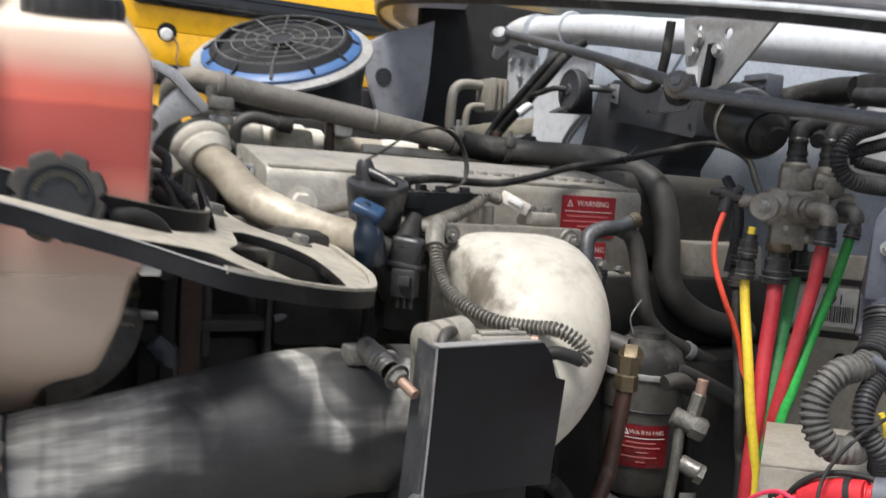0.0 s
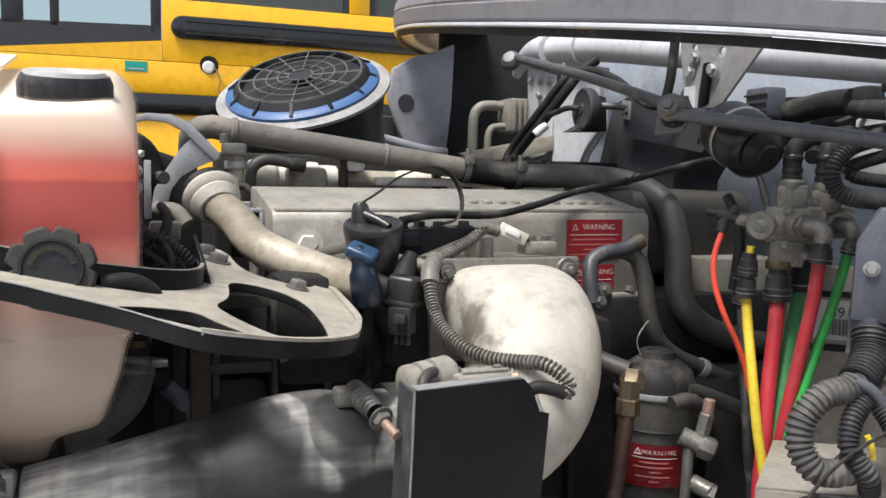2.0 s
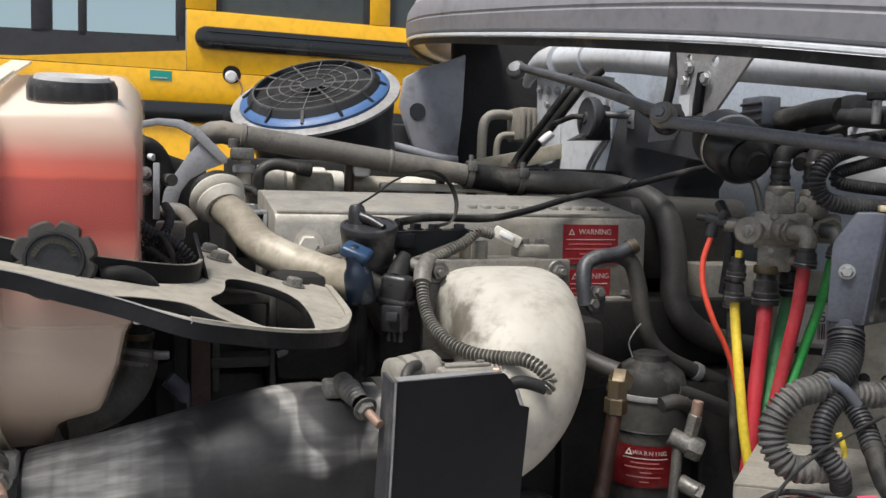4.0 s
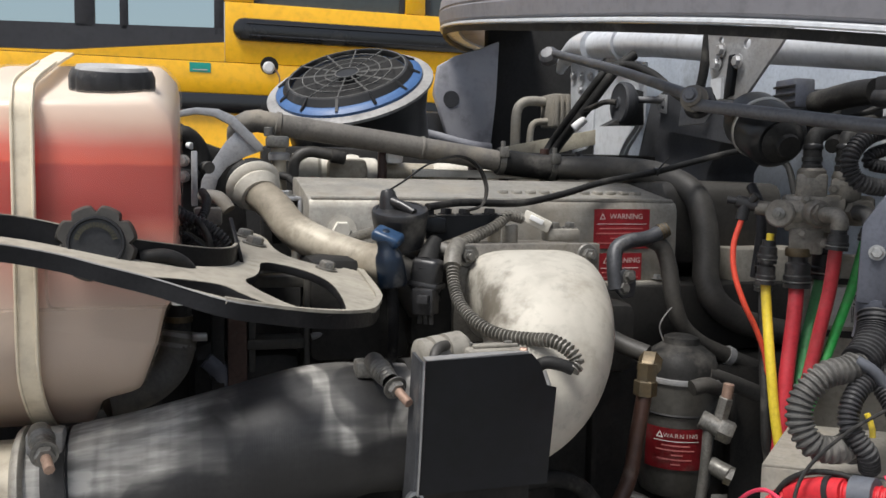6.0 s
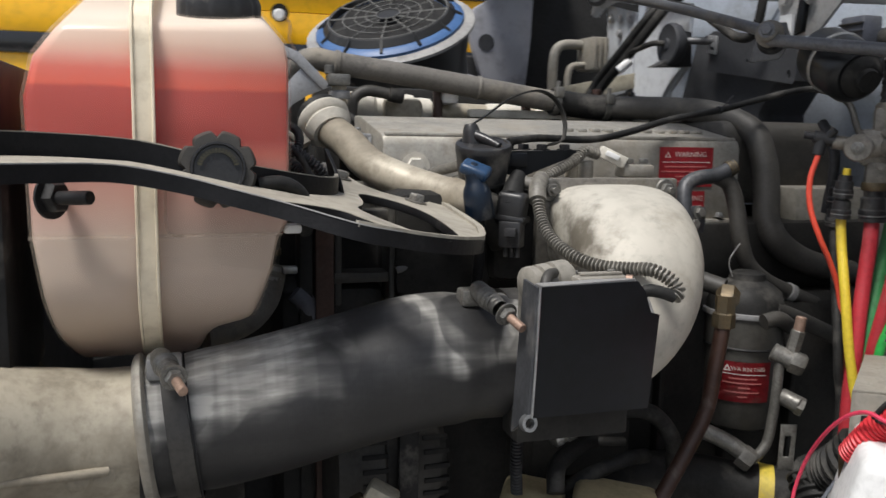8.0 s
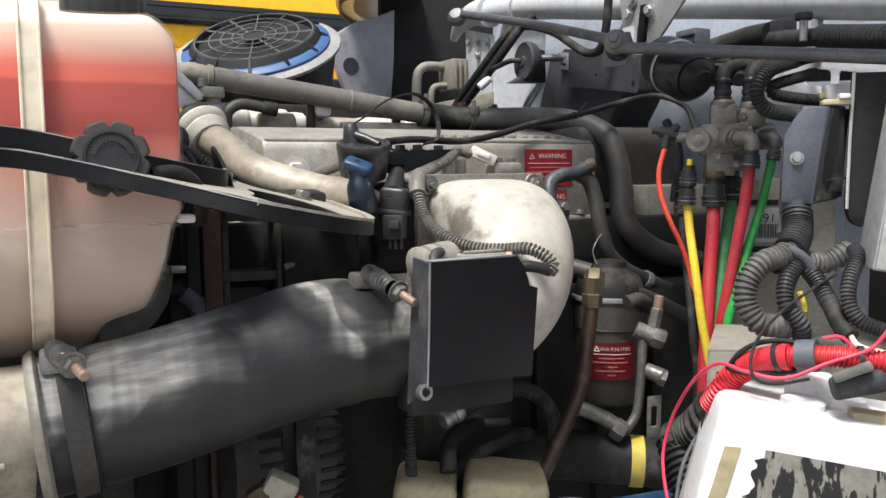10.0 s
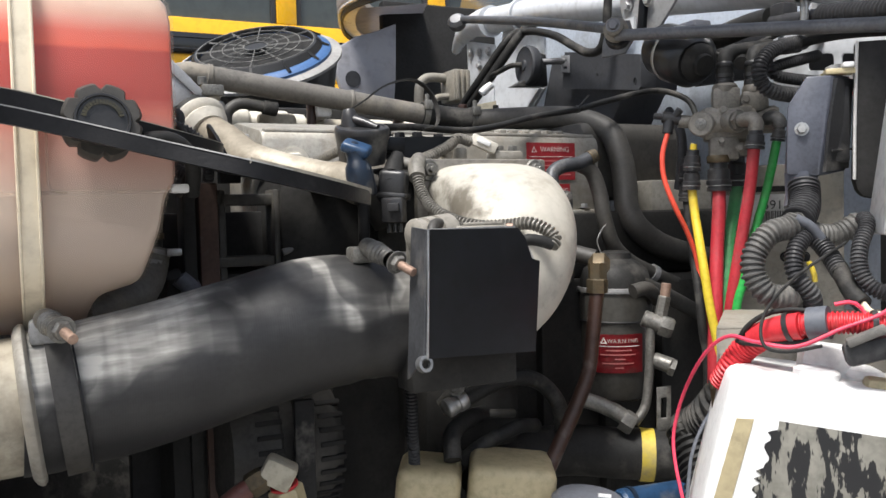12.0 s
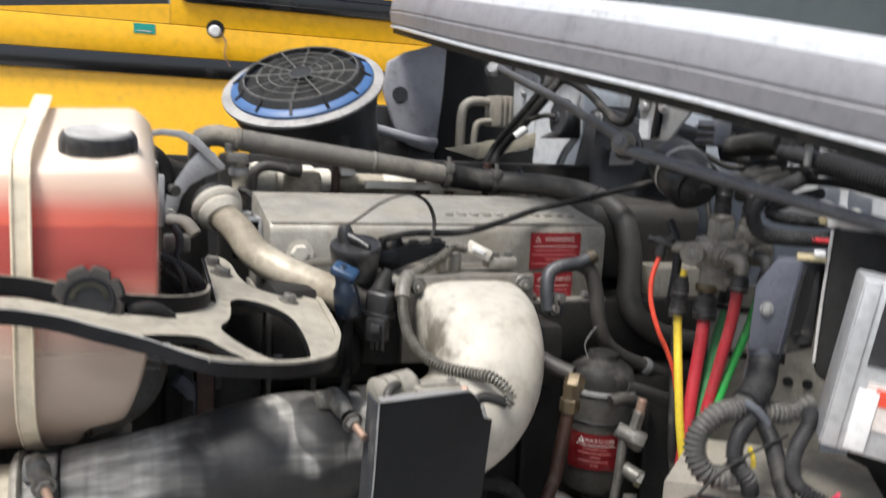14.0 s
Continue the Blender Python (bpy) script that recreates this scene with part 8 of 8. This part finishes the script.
# ---- low in the bay ----
def lower_bay():
    alt = thing("alternator", "dirty finned alternator under the charge hose", "alternator", (-0.42, -0.06, 1.1))
    c = (-0.50, -0.02, 1.105)
    part("body", lathe([(0, 0), (0.05, 0), (0.085, 0.012), (0.09, 0.03), (0.09, 0.075), (0.083, 0.08), (0.083, 0.10), (0.09, 0.105), (0.09, 0.15), (0.08, 0.165), (0, 0.165)], c, (1, 0, 0), 36), M["alternator"], alt)
    for x in (-0.439, -0.353):
        for k in range(10):
            a = radians(135 + 12.5 * k)
            d = Vector((0, math.cos(a), math.sin(a)))
            part("vent", moved(box(-0.018, 0.018, -0.0035, 0.0035, -0.004, 0.004, 0.001), Matrix.Translation(Vector((x, c[1], c[2])) + d * 0.0885) @ Vector((0, 0, 1)).rotation_difference(d).to_matrix().to_4x4()), M["deep_black"], alt)
    part("strap", box(-0.410, -0.382, -0.122, -0.112, 1.04, 1.185, 0.003), M["cast_black"], alt)

    hx = thing("hex_plug", "pale hex elbow fitting with red-brown hose under the charge hose", "fitting", (-0.45, -0.19, 1.1))
    part("elbow", moved(box(-0.021, 0.021, -0.018, 0.018, -0.017, 0.017, 0.006, 2), facing((-0.449, -0.178, 1.110), -20, 28)), M["beige_light"], hx)
    part("side_nut", lathe([(0, 0), (0.015, 0), (0.0165, 0.003), (0.0165, 0.020), (0.014, 0.023), (0, 0.023)], (-0.466, -0.176, 1.106), (-0.85, 0.05, -0.42), 6), M["brass"], hx)
    part("hose", tube([(-0.486, -0.175, 1.096), (-0.512, -0.174, 1.080), (-0.545, -0.172, 1.050), (-0.57, -0.17, 1.0)], 0.0125, 16), M["rust_hose"], hx, "red-brown hose")
    part("seal_or_shade", lathe([(0, 0), (0.0175, 0), (0.0175, 0.004), (0, 0.004)], (-0.442, -0.176, 1.094), (0.25, 0.1, -1), 24), M["red_conduit"], hx, "thin red seal")
    part("hex", lathe([(0, 0), (0.020, 0), (0.0225, 0.003), (0.0225, 0.045), (0, 0.045)], (-0.441, -0.176, 1.090), (0.25, 0.1, -1), 6), M["cream_plastic"], hx, "cream lower hex")

    rs = thing("cream_reservoir", "aged cream plastic reservoir low in the bay", "reservoir", (-0.15, -0.18, 0.95))
    R = facing((-0.150, -0.20, 1.075), -28, 6)
    part("tank", moved(box(-0.035, 0.085, -0.03, 0.09, -0.16, 0.008, 0.014, 3), R), M["cream_plastic"], rs)
    part("second_chamber", moved(box(-0.135, -0.045, -0.035, 0.08, -0.16, -0.004, 0.018, 3), R), M["cream_plastic"], rs)
    part("grey_lid", moved(lathe([(0, 0), (0.05, 0), (0.05, 0.012), (0.042, 0.02), (0, 0.022)], (0.125, -0.05, -0.03), (0, 0, 1), 28), R), M["grey_tape"], rs)
    part("hose", tube([(-0.20, -0.17, 1.085), (-0.19, -0.15, 1.115), (-0.15, -0.12, 1.125), (-0.10, -0.08, 1.12)], 0.013, 14), M["rubber"], rs)
    part("white_clip", moved(slab([(0.135, -0.005), (0.152, -0.005), (0.152, -0.04), (0.135, -0.04)], 0.003, xz(-0.06), 0, [[(0.140, -0.012), (0.147, -0.012), (0.147, -0.03), (0.140, -0.03)]]), R), M["white_plastic"], rs)

    lh = thing("oil_line", "grey steel hose end on a dark oil line", "hose", (-0.1, -0.13, 1.15))
    part("line", tube([(0.03, -0.10, 1.07), (0.012, -0.12, 1.124), (-0.018, -0.12, 1.163), (-0.058, -0.12, 1.178), (-0.108, -0.12, 1.173), (-0.156, -0.12, 1.155)], 0.0125, 16), M["rubber"], lh)
    part("ferrule", lathe([(0, 0), (0.013, 0), (0.0150, 0.003), (0.0150, 0.014), (0.0130, 0.016), (0.0130, 0.022), (0.0145, 0.024), (0.0145, 0.034), (0.009, 0.038), (0, 0.038)], (-0.152, -0.12, 1.157), (-0.95, 0, -0.35), 20), M["steel"], lh)
    part("cast_cover", box(-0.20, -0.03, -0.08, 0.02, 1.06, 1.17, 0.02), M["engine_dark"], lh)
    part("cast_rib", tube([(-0.13, -0.085, 1.125), (-0.09, -0.088, 1.12), (-0.05, -0.085, 1.115)], 0.007, 10), M["engine_mid"], lh)
    part("bracket", box(-0.315, -0.17, -0.30, -0.25, 1.215, 1.262, 0.004), M["engine_dark"], lh)

    part("lower_hose", tube([(-0.02, -0.10, 1.095), (-0.06, -0.125, 1.105), (-0.10, -0.13, 1.098), (-0.14, -0.125, 1.08), (-0.17, -0.11, 1.05)], 0.011, 14), M["rubber"], lh, "black hose behind the reservoir")
    part("banjo", joined(hex_bolt((-0.172, -0.128, 1.178), (-0.4, -0.8, 0.3), 0.010, 0.010), rod((-0.172, -0.122, 1.176), (-0.185, -0.10, 1.150), 0.006, 12)), M["fitting"], lh, "banjo bolt above the ferrule")

    bc = thing("blue_canister", "dark blue horizontal canister low in the bay", "canister", (0.09, -0.24, 1.0))
    part("body", lathe([(0, -0.062), (0.018, -0.062), (0.022, -0.057), (0.0225, 0.055), (0.019, 0.062), (0, 0.062)], (0.094, -0.242, 1.000), (1, -0.05, -0.03), 28), M["blue"], bc)
    part("end_ring", lathe([(0.0225, -0.004), (0.0238, -0.003), (0.0238, 0.003), (0.0225, 0.004)], (0.050, -0.240, 1.0015), (1, -0.05, -0.03), 28), M["blue_dark"], bc)

    ld = thing("alternator_lead", "thin black ribbed conduit hanging below the shield", "wiring harness", (-0.25, -0.12, 1.1))
    part("conduit", corrugated([(-0.262, -0.17, 1.215), (-0.258, -0.165, 1.17), (-0.256, -0.16, 1.13), (-0.25, -0.15, 1.08), (-0.24, -0.13, 1.0)], 0.0085, 0.005, 0.0024), M["conduit"], ld)

    fr = thing("fan_shroud", "black steel fan shroud frame between tank and engine", "shroud", (-0.42, 0.05, 1.1))
    part("post", box(-0.530, -0.512, -0.03, 0.02, 0.9, 1.47, 0.003), M["engine_dark"], fr)
    part("rust_post", box(-0.508, -0.482, -0.03, 0.01, 0.9, 1.48, 0.003), M["rust"], fr, "rust-brown upright")
    part("post", box(-0.480, -0.470, -0.02, 0.02, 1.1, 1.47, 0.002), M["engine_mid"], fr)
    part("post", box(-0.404, -0.396, -0.03, 0.02, 1.1, 1.47, 0.002), M["engine_mid"], fr, "thin steel upright")
    part("post", box(-0.334, -0.325, -0.03, 0.02, 1.1, 1.45, 0.002), M["engine_mid"], fr, "thin steel upright")
    part("rail", box(-0.482, -0.30, -0.025, 0.02, 1.362, 1.376, 0.002), M["engine_mid"], fr)
    part("rail", box(-0.482, -0.30, -0.02, 0.02, 1.448, 1.464, 0.002), M["engine_mid"], fr)
    part("lever", tube([(-0.395, -0.035, 1.380), (-0.372, -0.035, 1.386), (-0.345, -0.035, 1.386), (-0.318, -0.035, 1.378)], 0.005, 12), M["linkage"], fr, "worn steel lever")
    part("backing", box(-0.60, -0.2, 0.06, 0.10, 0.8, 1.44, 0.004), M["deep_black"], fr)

    rad = thing("radiator_side", "black radiator side member in front of the engine", "radiator", (-0.95, 0.4, 0.7))
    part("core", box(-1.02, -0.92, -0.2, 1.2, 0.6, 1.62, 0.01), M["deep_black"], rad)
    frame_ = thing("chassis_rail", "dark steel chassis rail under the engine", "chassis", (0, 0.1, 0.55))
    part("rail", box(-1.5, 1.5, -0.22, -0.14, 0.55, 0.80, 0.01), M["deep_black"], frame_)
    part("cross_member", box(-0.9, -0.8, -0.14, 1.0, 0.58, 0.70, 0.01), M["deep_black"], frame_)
    for x in (-0.85, 1.35):
        for y in (-0.42, 1.1):
            part("wheel", lathe([(0, 0), (0.28, 0), (0.46, 0.03), (0.48, 0.1), (0.46, 0.2), (0.28, 0.24), (0, 0.24)], (x, y, 0.48), (0, 1, 0), 28), M["rubber"], frame_)


ground()
unseen_walls()
school_bus()
cab_front()
air_cleaner()
engine()
intake_elbow()
charge_hose()
heat_shield()
coolant_tank()
support_arm()
front_pipework()
intake_sensors()
fuel_filter()
brake_valve()
right_corner()
lower_bay()
